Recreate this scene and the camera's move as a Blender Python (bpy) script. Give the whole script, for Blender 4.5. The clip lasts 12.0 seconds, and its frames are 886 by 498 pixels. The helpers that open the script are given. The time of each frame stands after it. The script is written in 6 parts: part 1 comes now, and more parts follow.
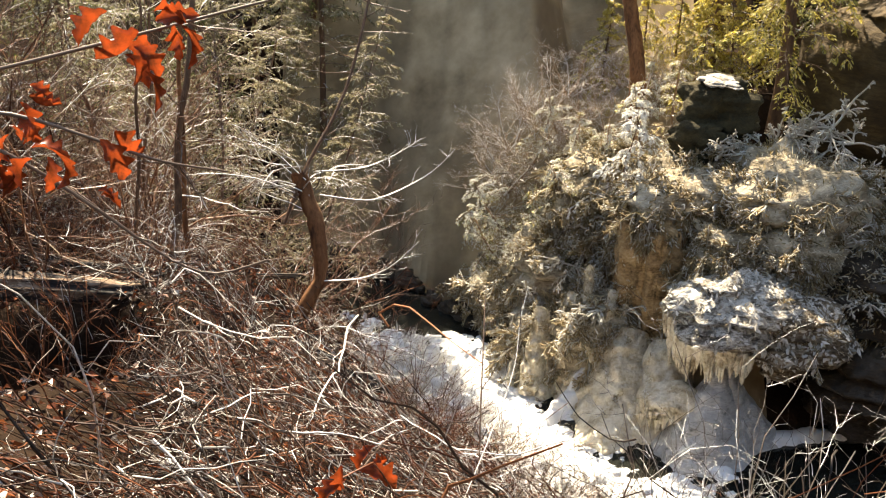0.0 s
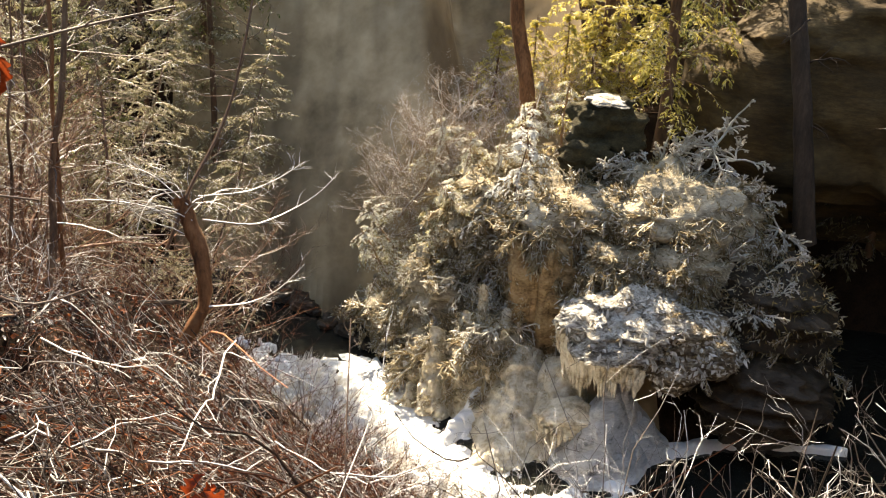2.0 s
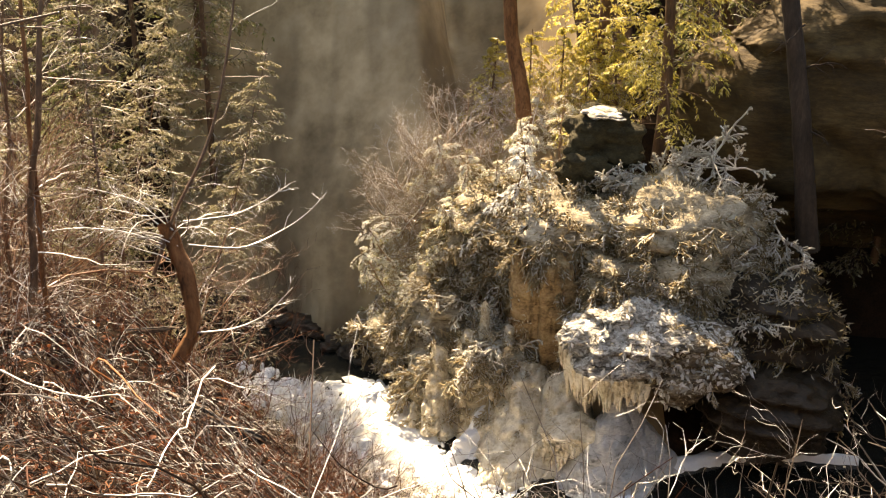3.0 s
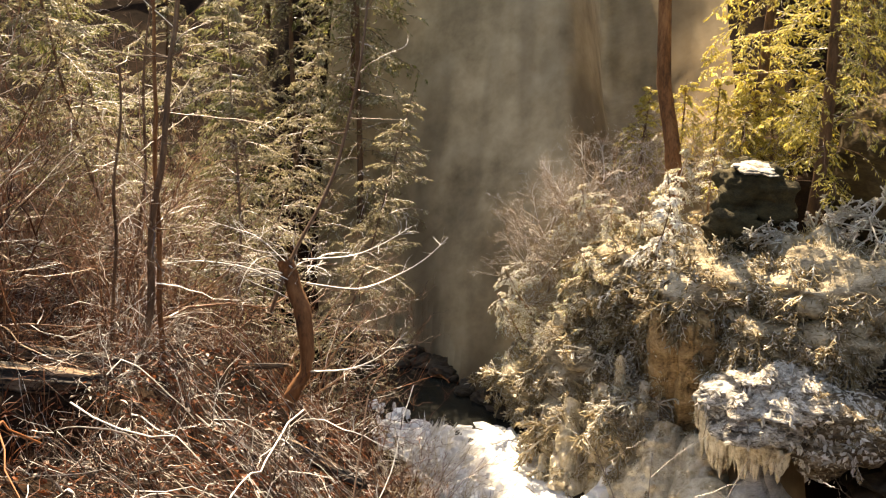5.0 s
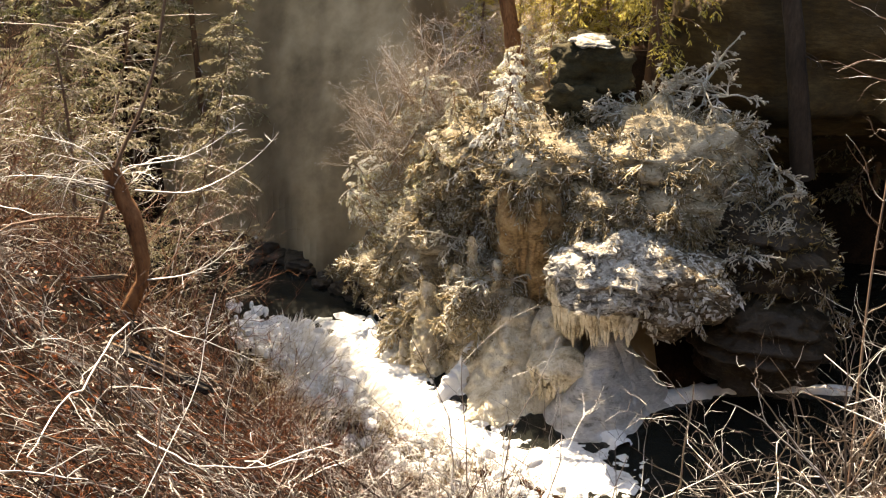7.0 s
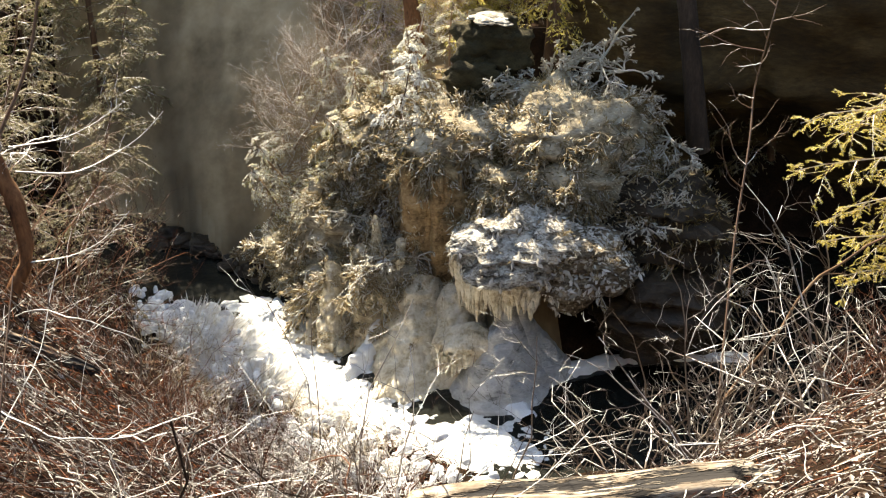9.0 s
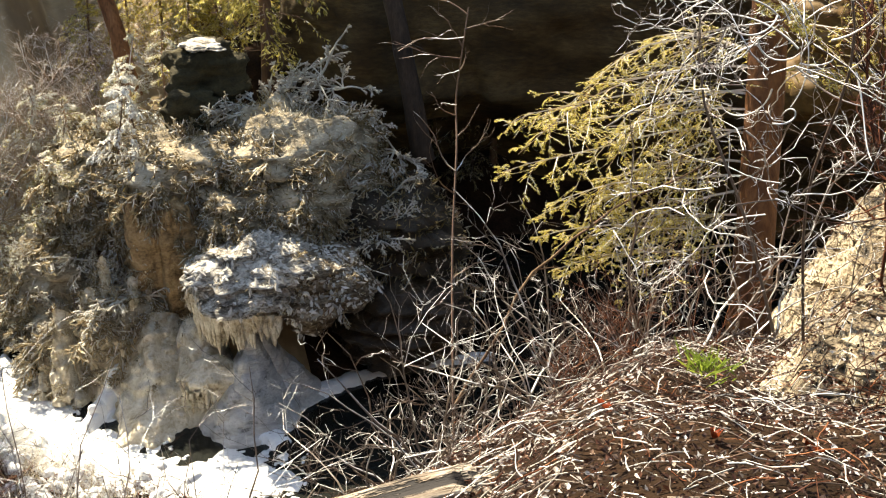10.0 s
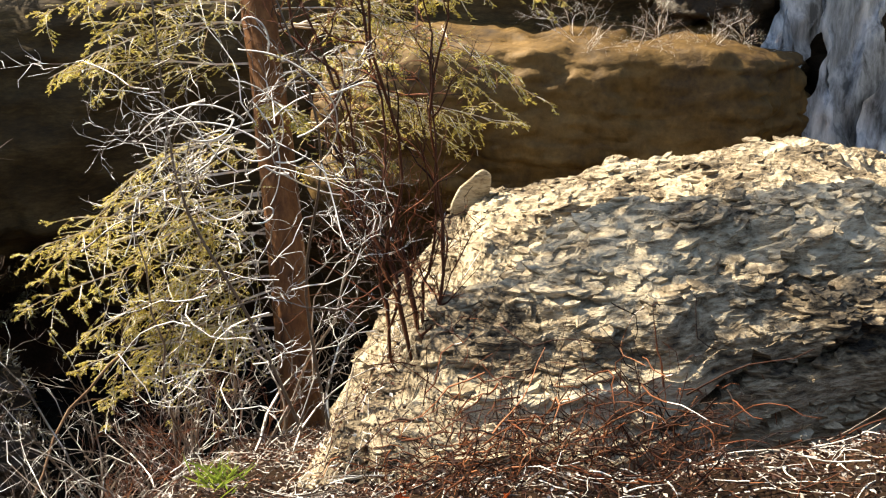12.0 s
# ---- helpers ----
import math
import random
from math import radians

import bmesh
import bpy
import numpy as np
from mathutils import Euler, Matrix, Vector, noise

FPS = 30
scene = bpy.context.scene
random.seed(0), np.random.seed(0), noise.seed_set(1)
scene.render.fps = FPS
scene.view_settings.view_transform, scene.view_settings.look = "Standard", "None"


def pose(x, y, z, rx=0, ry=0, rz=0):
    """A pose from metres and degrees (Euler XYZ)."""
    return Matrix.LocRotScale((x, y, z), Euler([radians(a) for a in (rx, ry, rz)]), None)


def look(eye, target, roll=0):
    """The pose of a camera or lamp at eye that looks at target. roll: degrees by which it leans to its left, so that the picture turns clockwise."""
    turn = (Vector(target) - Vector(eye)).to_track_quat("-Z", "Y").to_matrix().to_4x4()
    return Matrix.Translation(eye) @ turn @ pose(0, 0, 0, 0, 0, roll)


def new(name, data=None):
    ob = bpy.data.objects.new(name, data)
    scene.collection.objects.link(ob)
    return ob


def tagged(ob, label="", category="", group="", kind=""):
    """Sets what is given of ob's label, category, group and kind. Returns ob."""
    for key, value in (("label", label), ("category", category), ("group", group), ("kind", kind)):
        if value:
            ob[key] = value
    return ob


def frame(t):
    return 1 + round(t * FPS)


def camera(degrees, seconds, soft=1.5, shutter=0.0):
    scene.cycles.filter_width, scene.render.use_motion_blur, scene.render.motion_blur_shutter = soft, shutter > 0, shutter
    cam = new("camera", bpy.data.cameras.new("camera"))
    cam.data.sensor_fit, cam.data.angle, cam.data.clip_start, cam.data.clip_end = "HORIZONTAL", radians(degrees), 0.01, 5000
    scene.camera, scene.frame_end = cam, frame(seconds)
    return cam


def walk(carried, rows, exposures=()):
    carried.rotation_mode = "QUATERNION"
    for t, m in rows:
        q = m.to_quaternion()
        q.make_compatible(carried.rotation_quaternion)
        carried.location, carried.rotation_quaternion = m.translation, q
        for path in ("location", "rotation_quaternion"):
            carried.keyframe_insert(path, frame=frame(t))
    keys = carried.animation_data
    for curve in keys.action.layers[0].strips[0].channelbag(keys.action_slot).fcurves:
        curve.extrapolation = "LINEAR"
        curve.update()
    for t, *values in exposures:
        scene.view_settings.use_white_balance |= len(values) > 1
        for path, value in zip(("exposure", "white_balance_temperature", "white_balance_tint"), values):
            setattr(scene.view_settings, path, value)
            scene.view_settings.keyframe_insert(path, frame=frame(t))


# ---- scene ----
# ---------------------------------------------------------------- camera
cam = camera(41.9, 12.0, soft=1.2)
PATH = [
    (0, (-0.000, -0.000, -0.000), (0.076, 9.086, -4.176), 1.23),
    (0.5, (0.030, -0.011, 0.003), (0.250, 9.087, -4.143), 1.46),
    (1, (0.063, -0.032, 0.011), (0.210, 9.159, -3.926), 1.02),
    (1.5, (0.094, -0.019, 0.014), (0.263, 9.252, -3.732), 1.64),
    (2, (0.200, -0.019, 0.017), (1.110, 9.106, -3.971), 2.18),
    (2.5, (0.350, 0.077, 0.000), (1.567, 9.197, -3.917), 0.63),
    (3, (0.449, 0.136, -0.074), (1.276, 9.334, -3.911), 0.16),
    (3.2, (0.466, 0.145, -0.050), (1.039, 9.331, -3.960), 0.57),
    (4.8, (0.840, 0.458, -0.112), (0.806, 9.731, -3.855), -0.65),
    (5, (0.918, 0.380, -0.100), (0.377, 9.735, -3.594), 0.12),
    (5.5, (1.016, 0.480, -0.068), (0.617, 9.587, -4.178), -2.23),
    (6, (1.082, 0.476, -0.079), (0.568, 9.532, -4.289), -1.33),
    (6.5, (1.154, 0.389, -0.050), (1.061, 9.541, -4.079), -1.30),
    (7, (1.229, 0.472, -0.095), (1.851, 9.430, -4.496), -1.29),
    (7.2, (1.255, 0.519, -0.115), (2.079, 9.449, -4.539), -0.49),
    (8.8, (1.557, 0.313, -0.155), (2.682, 9.163, -4.674), -0.61),
    (9, (1.582, 0.287, -0.148), (2.872, 9.103, -4.690), -0.71),
    (9.5, (1.695, 0.312, -0.189), (3.789, 8.968, -4.739), -0.33),
    (10, (1.816, 0.336, -0.192), (5.221, 8.639, -4.603), -0.56),
    (10.5, (1.912, 0.308, -0.188), (6.451, 8.165, -4.391), -0.29),
    (11, (2.000, 0.273, -0.197), (7.746, 7.560, -3.921), 1.49),
    (11.5, (2.108, 0.275, -0.226), (8.067, 7.358, -4.010), -0.03),
    (12, (2.180, 0.189, -0.223), (8.734, 6.832, -3.816), -0.85),
]
walk(cam, [(t, look(eye, target, roll)) for t, eye, target, roll in PATH], [
    (0, 2.0, 7900, 8), (2.5, 2.02, 8200, 9), (2.9, 2.08, 9700, 13), (5.0, 2.05, 9500, 13), (5.5, 1.98, 9200, 13), (6.5, 1.98, 9500, 14), (7.2, 1.88, 8500, 11),
    (8.8, 1.87, 7600, 6), (9.5, 1.84, 7600, 6), (10.1, 1.72, 7500, 6), (10.5, 1.47, 7300, 6), (11, 1.22, 7100, 6), (11.5, 1.64, 7900, 8), (12, 1.66, 7600, 7)])

# ---------------------------------------------------------------- light
SUN_AZ, SUN_EL = -15.0, 45.0          # azimuth from +y towards +x, elevation, degrees
world = bpy.data.worlds.new("sky")
scene.world = world
world.use_nodes = True
wn = world.node_tree.nodes
sky = wn.new("ShaderNodeTexSky")
sky.sky_type = "NISHITA"
sky.sun_disc = False
sky.sun_elevation = radians(SUN_EL)
sky.sun_rotation = radians(SUN_AZ)
world.node_tree.links.new(sky.outputs[0], wn["Background"].inputs[0])
wn["Background"].inputs[1].default_value = 0.1
sun_data = bpy.data.lights.new("sun", "SUN")
sun_data.energy, sun_data.angle, sun_data.color = 5.0, radians(0.55), (1.0, 0.93, 0.82)
sun = new("sun", sun_data)
_a, _e = radians(SUN_AZ), radians(SUN_EL)
sun.matrix_world = look((60 * math.sin(_a) * math.cos(_e), 60 * math.cos(_a) * math.cos(_e), 60 * math.sin(_e)), (0, 0, 0))


# ---------------------------------------------------------------- helpers of this scene
def node_mat(name):
    m = bpy.data.materials.new(name)
    m.use_nodes = True
    return m, m.node_tree.nodes, m.node_tree.links, m.node_tree.nodes["Principled BSDF"]


def coords(nodes, links, scale=(1, 1, 1)):
    geo = nodes.new("ShaderNodeNewGeometry")
    mp = nodes.new("ShaderNodeMapping")
    mp.inputs["Scale"].default_value = scale
    links.new(geo.outputs["Position"], mp.inputs["Vector"])
    return mp.outputs["Vector"]


def noise_tex(nodes, links, vec, scale, detail=5.0, rough=0.6):
    n = nodes.new("ShaderNodeTexNoise")
    n.inputs["Scale"].default_value, n.inputs["Detail"].default_value, n.inputs["Roughness"].default_value = scale, detail, rough
    links.new(vec, n.inputs["Vector"])
    return n.outputs["Fac"]


def ramp(nodes, links, fac, stops):
    r = nodes.new("ShaderNodeValToRGB")
    while len(r.color_ramp.elements) < len(stops):
        r.color_ramp.elements.new(0.5)
    for el, (p, c) in zip(r.color_ramp.elements, stops):
        el.position, el.color = p, (*c, 1)
    links.new(fac, r.inputs["Fac"])
    return r.outputs["Color"]


def mixc(nodes, links, fac, a, b, how="MIX"):
    m = nodes.new("ShaderNodeMix")
    m.data_type, m.blend_type = "RGBA", how
    for socket, v in ((m.inputs["Factor"], fac), (m.inputs["A"], a), (m.inputs["B"], b)):
        if isinstance(v, (int, float)):
            socket.default_value = v
        elif isinstance(v, tuple):
            socket.default_value = (*v, 1)
        else:
            links.new(v, socket)
    return m.outputs["Result"]


def maths(nodes, links, op, a, b=0.0, clamp=False):
    m = nodes.new("ShaderNodeMath")
    m.operation, m.use_clamp = op, clamp
    for socket, v in zip(m.inputs, (a, b)):
        if isinstance(v, (int, float)):
            socket.default_value = v
        else:
            links.new(v, socket)
    return m.outputs[0]


def bump(nodes, links, bsdf, height, strength=0.5, dist=0.05):
    b = nodes.new("ShaderNodeBump")
    b.inputs["Strength"].default_value, b.inputs["Distance"].default_value = strength, dist
    links.new(height, b.inputs["Height"])
    links.new(b.outputs["Normal"], bsdf.inputs["Normal"])


def upward(nodes, links, lo, hi):
    """How far a face looks up: 0 at lo, 1 at hi (of the normal's z)."""
    geo = nodes.new("ShaderNodeNewGeometry")
    sep = nodes.new("ShaderNodeSeparateXYZ")
    links.new(geo.outputs["Normal"], sep.inputs[0])
    r = nodes.new("ShaderNodeMapRange")
    r.inputs["From Min"].default_value, r.inputs["From Max"].default_value = lo, hi
    links.new(sep.outputs["Z"], r.inputs["Value"])
    return r.outputs["Result"]


def mesh_of(name, verts, faces, mats, smooth=True, index=None):
    me = bpy.data.meshes.new(name)
    verts, faces = np.asarray(verts, float), np.asarray(faces, int)
    me.vertices.add(len(verts))
    me.vertices.foreach_set("co", verts.ravel())
    k = faces.shape[1]
    me.loops.add(faces.size)
    me.loops.foreach_set("vertex_index", faces.ravel())
    me.polygons.add(len(faces))
    me.polygons.foreach_set("loop_start", np.arange(len(faces)) * k)
    me.polygons.foreach_set("use_smooth", np.full(len(faces), smooth))
    for m in mats if isinstance(mats, (list, tuple)) else [mats]:
        me.materials.append(m)
    if index is not None:
        me.polygons.foreach_set("material_index", np.asarray(index, int))
    me.update(calc_edges=True)
    me.validate()
    return me


def place(name, me, parent=None, at=None, label="", category="", group="", kind=""):
    ob = new(name, me)
    if parent is not None:
        ob.parent = parent
    if at is not None:
        ob.matrix_basis = at
    return tagged(ob, label, category, group, kind)


def empty(name, at, label, category, group=""):
    ob = new(name)
    ob.empty_display_size = 0.2
    ob.matrix_basis = at
    return tagged(ob, label, category, group)


def grid_faces(nu, nv, wrap=False):
    i, j = np.meshgrid(np.arange(nu if wrap else nu - 1), np.arange(nv - 1), indexing="ij")
    a, b = i * nv + j, ((i + 1) % nu) * nv + j
    return np.stack([a, b, b + 1, a + 1], -1).reshape(-1, 4)


def tubes(paths, sides=4):
    """Tapered tubes along polylines: (points, radii) each. Returns vertices and quads."""
    vs, fs, base = [], [], 0
    ang = np.arange(sides) * 2 * math.pi / sides
    for pts, rad in paths:
        pts = np.asarray(pts, float)
        t = np.gradient(pts, axis=0)
        t /= np.linalg.norm(t, axis=1)[:, None] + 1e-9
        ref = np.array([0.31, 0.17, 0.93]) if abs(t[:, 2]).mean() < 0.8 else np.array([0.95, 0.2, 0.1])
        u = np.cross(t, ref)
        u /= np.linalg.norm(u, axis=1)[:, None] + 1e-9
        v = np.cross(t, u)
        ring = pts[:, None] + np.asarray(rad)[:, None, None] * (np.cos(ang)[None, :, None] * u[:, None] + np.sin(ang)[None, :, None] * v[:, None])
        n = len(pts)
        vs.append(ring.reshape(-1, 3))
        i, j = np.meshgrid(np.arange(n - 1), np.arange(sides), indexing="ij")
        a, b = i * sides + j, i * sides + (j + 1) % sides
        fs.append(np.stack([a, b, b + sides, a + sides], -1).reshape(-1, 4) + base)
        base += n * sides
    return np.concatenate(vs), np.concatenate(fs)


def unit(v):
    v = np.asarray(v, float)
    return v / (np.linalg.norm(v) + 1e-9)


def wander(rng, start, way, length, steps, bend=0.25, lift=0.0):
    """A crooked line from start along way; lift pulls it up or down as it goes."""
    p, d, out = np.array(start, float), unit(way), [np.array(start, float)]
    for _ in range(steps):
        d = unit(d + rng.normal(0, bend, 3) / math.sqrt(steps) * 1.6 + np.array([0, 0, lift / steps]))
        p = p + d * length / steps
        out.append(p.copy())
    return np.array(out)


def branching(rng, start, way, length, radius, depth, kids=4, spread=0.7, bend=0.3, lift=0.2, shrink=0.6, steps=7, tip=0.25, first=0.25):
    """A branch with side branches down to depth; a list of (points, radii)."""
    pts = wander(rng, start, way, length, steps, bend, lift)
    out = [(pts, np.linspace(radius, radius * tip, len(pts)))]
    if depth > 0:
        for _ in range(kids):
            f = rng.uniform(first, 0.97)
            i = min(int(f * steps), steps - 1)
            q = pts[i] + (pts[i + 1] - pts[i]) * (f * steps - i)
            d = unit(pts[i + 1] - pts[i])
            side = unit(np.cross(d, rng.normal(0, 1, 3)))
            out += branching(rng, q, d + side * spread * rng.uniform(0.6, 1.5), length * shrink * rng.uniform(0.5, 1.1) * (1.15 - 0.5 * f),
                             max(radius * (1 - f * (1 - tip)) * 0.6, 0.002), depth - 1, kids, spread, bend, lift, shrink, max(steps - 2, 3), tip, first)
    return out


def leaves(centres, ways, normals, lengths, widths, fold=0.15):
    """Small pointed leaves folded along the midrib."""
    c, w, n = (np.asarray(a, float) for a in (centres, ways, normals))
    w = w / (np.linalg.norm(w, axis=1)[:, None] + 1e-9)
    s = np.cross(n, w)
    s /= np.linalg.norm(s, axis=1)[:, None] + 1e-9
    n = np.cross(w, s)
    L, W = np.asarray(lengths)[:, None], np.asarray(widths)[:, None]
    a, b = c, c + w * L
    m = c + w * L * 0.45
    l, r = m + s * W * 0.5 + n * W * fold, m - s * W * 0.5 + n * W * fold
    v = np.stack([a, r, b, l], 1).reshape(-1, 3)
    i = np.arange(len(c))[:, None] * 4
    return v, np.concatenate([i + np.array([[0, 1, 2]]), i + np.array([[0, 2, 3]])], 1).reshape(-1, 3)


def fbm(p, scale, octaves=4, seed=0.0):
    """Value noise on an (n, 3) array, about -1 to 1."""
    p = np.asarray(p, float) * scale + seed * 17.3
    total, amp = np.zeros(len(p)), 1.0
    for _ in range(octaves):
        i = np.floor(p).astype(np.int64)
        f = p - i
        f = f * f * (3 - 2 * f)
        acc = np.zeros(len(p))
        for dx in (0, 1):
            for dy in (0, 1):
                for dz in (0, 1):
                    h = ((i[:, 0] + dx) * 374761393 + (i[:, 1] + dy) * 668265263 + (i[:, 2] + dz) * 2147483647 % 1000003 * 97) & 0xFFFFFFFF
                    h = ((h ^ (h >> 13)) * 1274126177) & 0xFFFFFFFF
                    val = ((h ^ (h >> 16)) & 0xFFFF) / 32767.5 - 1
                    acc += val * np.where(dx, f[:, 0], 1 - f[:, 0]) * np.where(dy, f[:, 1], 1 - f[:, 1]) * np.where(dz, f[:, 2], 1 - f[:, 2])
        total += acc * amp
        amp *= 0.5
        p = p * 2.03 + 5.1
    return total


# ---------------------------------------------------------------- the lie of the land
RIVER = np.array([(70, -160), (40, -40), (29, 2), (24.5, 10.5), (20, 14), (16, 16.5), (12, 18.0), (8.5, 18.9), (5.4, 18.5), (3.3, 19.6), (2.0, 21.4), (0.8, 24.2), (-2.0, 27.5), (-12, 33), (-40, 42), (-140, 60), (-600, 160)], float)


def river_half(x):
    return np.interp(x, [-12, -3, 0.5, 3.2, 5.4, 9], [2.2, 1.8, 1.1, 0.95, 1.5, 2.1])


WATER_Z = -13.8


def river_side(x, y):
    """Signed distance from the river's middle, positive on the far side."""
    best, sign = np.full(x.shape, 1e9), np.ones(x.shape)
    for (ax, ay), (bx, by) in zip(RIVER[:-1], RIVER[1:]):
        dx, dy = bx - ax, by - ay
        t = np.clip(((x - ax) * dx + (y - ay) * dy) / (dx * dx + dy * dy), 0, 1)
        d = np.hypot(x - ax - t * dx, y - ay - t * dy)
        s = np.where(dx * (y - ay) - dy * (x - ax) < 0, 1.0, -1.0)
        sign = np.where(d < best - 1e-9, s, sign)
        best = np.minimum(d, best)
    return best * sign


def near_bank(x, y):
    s, r = x * 0.643 + y * 0.766, x * 0.766 - y * 0.643
    yy = np.maximum(y, 0)
    left = -1.5 - 0.36 * yy - 0.085 * yy * (np.maximum(0, x + 2.2) - 0.25 * np.maximum(0, x - 0.3)) + 0.3 * np.maximum(0, -x - 4)
    se = s - 0.15 * np.maximum(0, r - 1.5)
    right = np.interp(se, [-40, 0, 5.3, 6, 7, 8, 10, 11.5, 14, 16, 20, 60], [-1.6, -1.7, -2.6, -2.95, -3.55, -4.15, -5.1, -6.8, -11, -13.5, -16, -30])
    right = right - 0.9 * np.maximum(0, 0.6 - r) * np.clip((s - 1) / 3, 0, 1)
    right = right - 0.1 * np.clip(r - 2, 0, 4) - 0.5 * np.clip(s - 5.4, 0, 1) * np.clip(r - 1.4, 0, 1)
    right = right - 0.15 * np.exp(-((x - 4.6) ** 2 + (y - 4.4) ** 2) / 0.8)
    right = right - 0.16 * np.exp(-((x - 3.5) ** 2 + (y - 3.6) ** 2) / 0.9)
    right = right - 0.13 * np.exp(-((x - 4.7) ** 2 + (y - 3.7) ** 2) / 1.2)
    k = 0.3
    return k * np.logaddexp(left / k, right / k)


def land(x, y):
    x, y = np.asarray(x, float), np.asarray(y, float)
    d = river_side(x, y)
    half = river_half(x)
    out = d - half
    inn = -d - half
    step = np.clip((x - 8.6) / 2.0, 0, 1)
    flat = np.clip((2.0 - x) / 7, 0, 1)
    far = np.interp(out - 6.0 * step - 6.5 * flat, [-9, 0, 0.5, 2, 4, 6, 8, 13, 40, 100, 3000], [-14.6, -14.2, -13.6, -11.8, -9.8, -8.6, -7.8, -1, 18, 45, 90])
    back = (y - 27.5 + 0.61 * x) / 1.17
    steep = np.interp(back, [-30, -1.0, 7.5, 11, 45, 110, 3000], [-14.8, -14.7, -0.3, 2, 18, 45, 90])
    far = far + (steep - far) * np.clip((3.7 - x) / 1.2, 0, 1) * np.clip((x + 9) / 3, 0, 1)
    far = np.maximum(far, np.where(flat > 0.05, -14.2 + 0.35 * np.minimum(np.maximum(out, 0), 2.5), -20))
    pit = 2.4 * np.exp(-(((x + 2.95) / 0.85) ** 2 + ((y - 7.5) / 1.6) ** 2) ** 3)
    drop = np.clip((y - 12.2) / 3.5, 0, 1)
    gully = 2.8 * drop * drop * (3 - 2 * drop) * np.clip((x + 4.5) / 1.5, 0, 1)
    near = np.minimum(np.maximum(near_bank(x, y) - pit - gully, -13.3), -14.0 + 1.35 * np.maximum(inn, 0) + 0.02 * np.maximum(inn, 0) ** 2)
    z = np.where(out > 0, far, np.where(inn > 0, near, -14.5))
    p = np.stack([x, y, x * 0], -1).reshape(-1, 3)
    rough = (fbm(p, 0.35, 3, 1).reshape(x.shape) * np.where(out > 0, 0.22, 0.1) + fbm(p, 1.6, 3, 2).reshape(x.shape) * 0.06)
    return z + rough * np.clip(np.hypot(x - 1, y) / 3, 0.1, 1)


def land1(x, y):
    return float(land(np.array([x]), np.array([y]))[0])


# ---------------------------------------------------------------- materials
def island(nodes):
    return nodes.new("ShaderNodeNewGeometry").outputs["Random Per Island"]


def earthy(name, stops, scale, rough=0.9, bump_d=0.04, frost=0.0, frost_col=(0.78, 0.77, 0.74), band=(1, 1, 1), fine=9.0, lo=0.35, hi=0.8, spec=0.3):
    """Stone, soil or bark: two scales of noise through a ramp, relief, and rime on what looks up."""
    m, n, l, b = node_mat(name)
    v = coords(n, l, band)
    big, small = noise_tex(n, l, v, scale, 6, 0.62), noise_tex(n, l, v, scale * fine, 4, 0.65)
    mix = maths(n, l, "ADD", maths(n, l, "MULTIPLY", big, 0.62), maths(n, l, "MULTIPLY", small, 0.38))
    col = ramp(n, l, mix, stops)
    if frost:
        f = maths(n, l, "MULTIPLY", upward(n, l, lo, hi), maths(n, l, "GREATER_THAN", small, 1 - frost * 0.62 - 0.18), True)
        col = mixc(n, l, f, col, frost_col)
    l.new(col, b.inputs["Base Color"])
    b.inputs["Roughness"].default_value = rough
    b.inputs["Specular IOR Level"].default_value = spec
    bump(n, l, b, mix, 0.9, bump_d)
    return m


def leafy(name, stops, through_it=0.45, rough=0.55, frost=0.0, lo=0.3, mottle=0.0):
    """Thin leaves and needles: colour by leaf, light shining through, rime on the upper side."""
    m, n, l, b = node_mat(name)
    col = ramp(n, l, island(n), stops)
    if frost:
        big = noise_tex(n, l, coords(n, l), 1.3, 3)
        f = maths(n, l, "MULTIPLY", upward(n, l, lo, lo + 0.3), maths(n, l, "GREATER_THAN", maths(n, l, "ADD", big, maths(n, l, "MULTIPLY", island(n), 0.3)), 1.0 - frost), True)
        col = mixc(n, l, f, col, (0.8, 0.79, 0.76))
    if mottle:
        spots = noise_tex(n, l, coords(n, l), mottle, 4, 0.7)
        col = mixc(n, l, ramp(n, l, spots, [(0.4, (0, 0, 0)), (0.65, (0.75, 0.75, 0.75))]), col, (0.05, 0.018, 0.008))
    l.new(col, b.inputs["Base Color"])
    b.inputs["Roughness"].default_value = rough
    b.inputs["Specular IOR Level"].default_value = 0.2
    tr, mx = n.new("ShaderNodeBsdfTranslucent"), n.new("ShaderNodeMixShader")
    l.new(col, tr.inputs["Color"])
    mx.inputs[0].default_value = through_it
    l.new(b.outputs[0], mx.inputs[1])
    l.new(tr.outputs[0], mx.inputs[2])
    l.new(mx.outputs[0], n["Material Output"].inputs["Surface"])
    return m


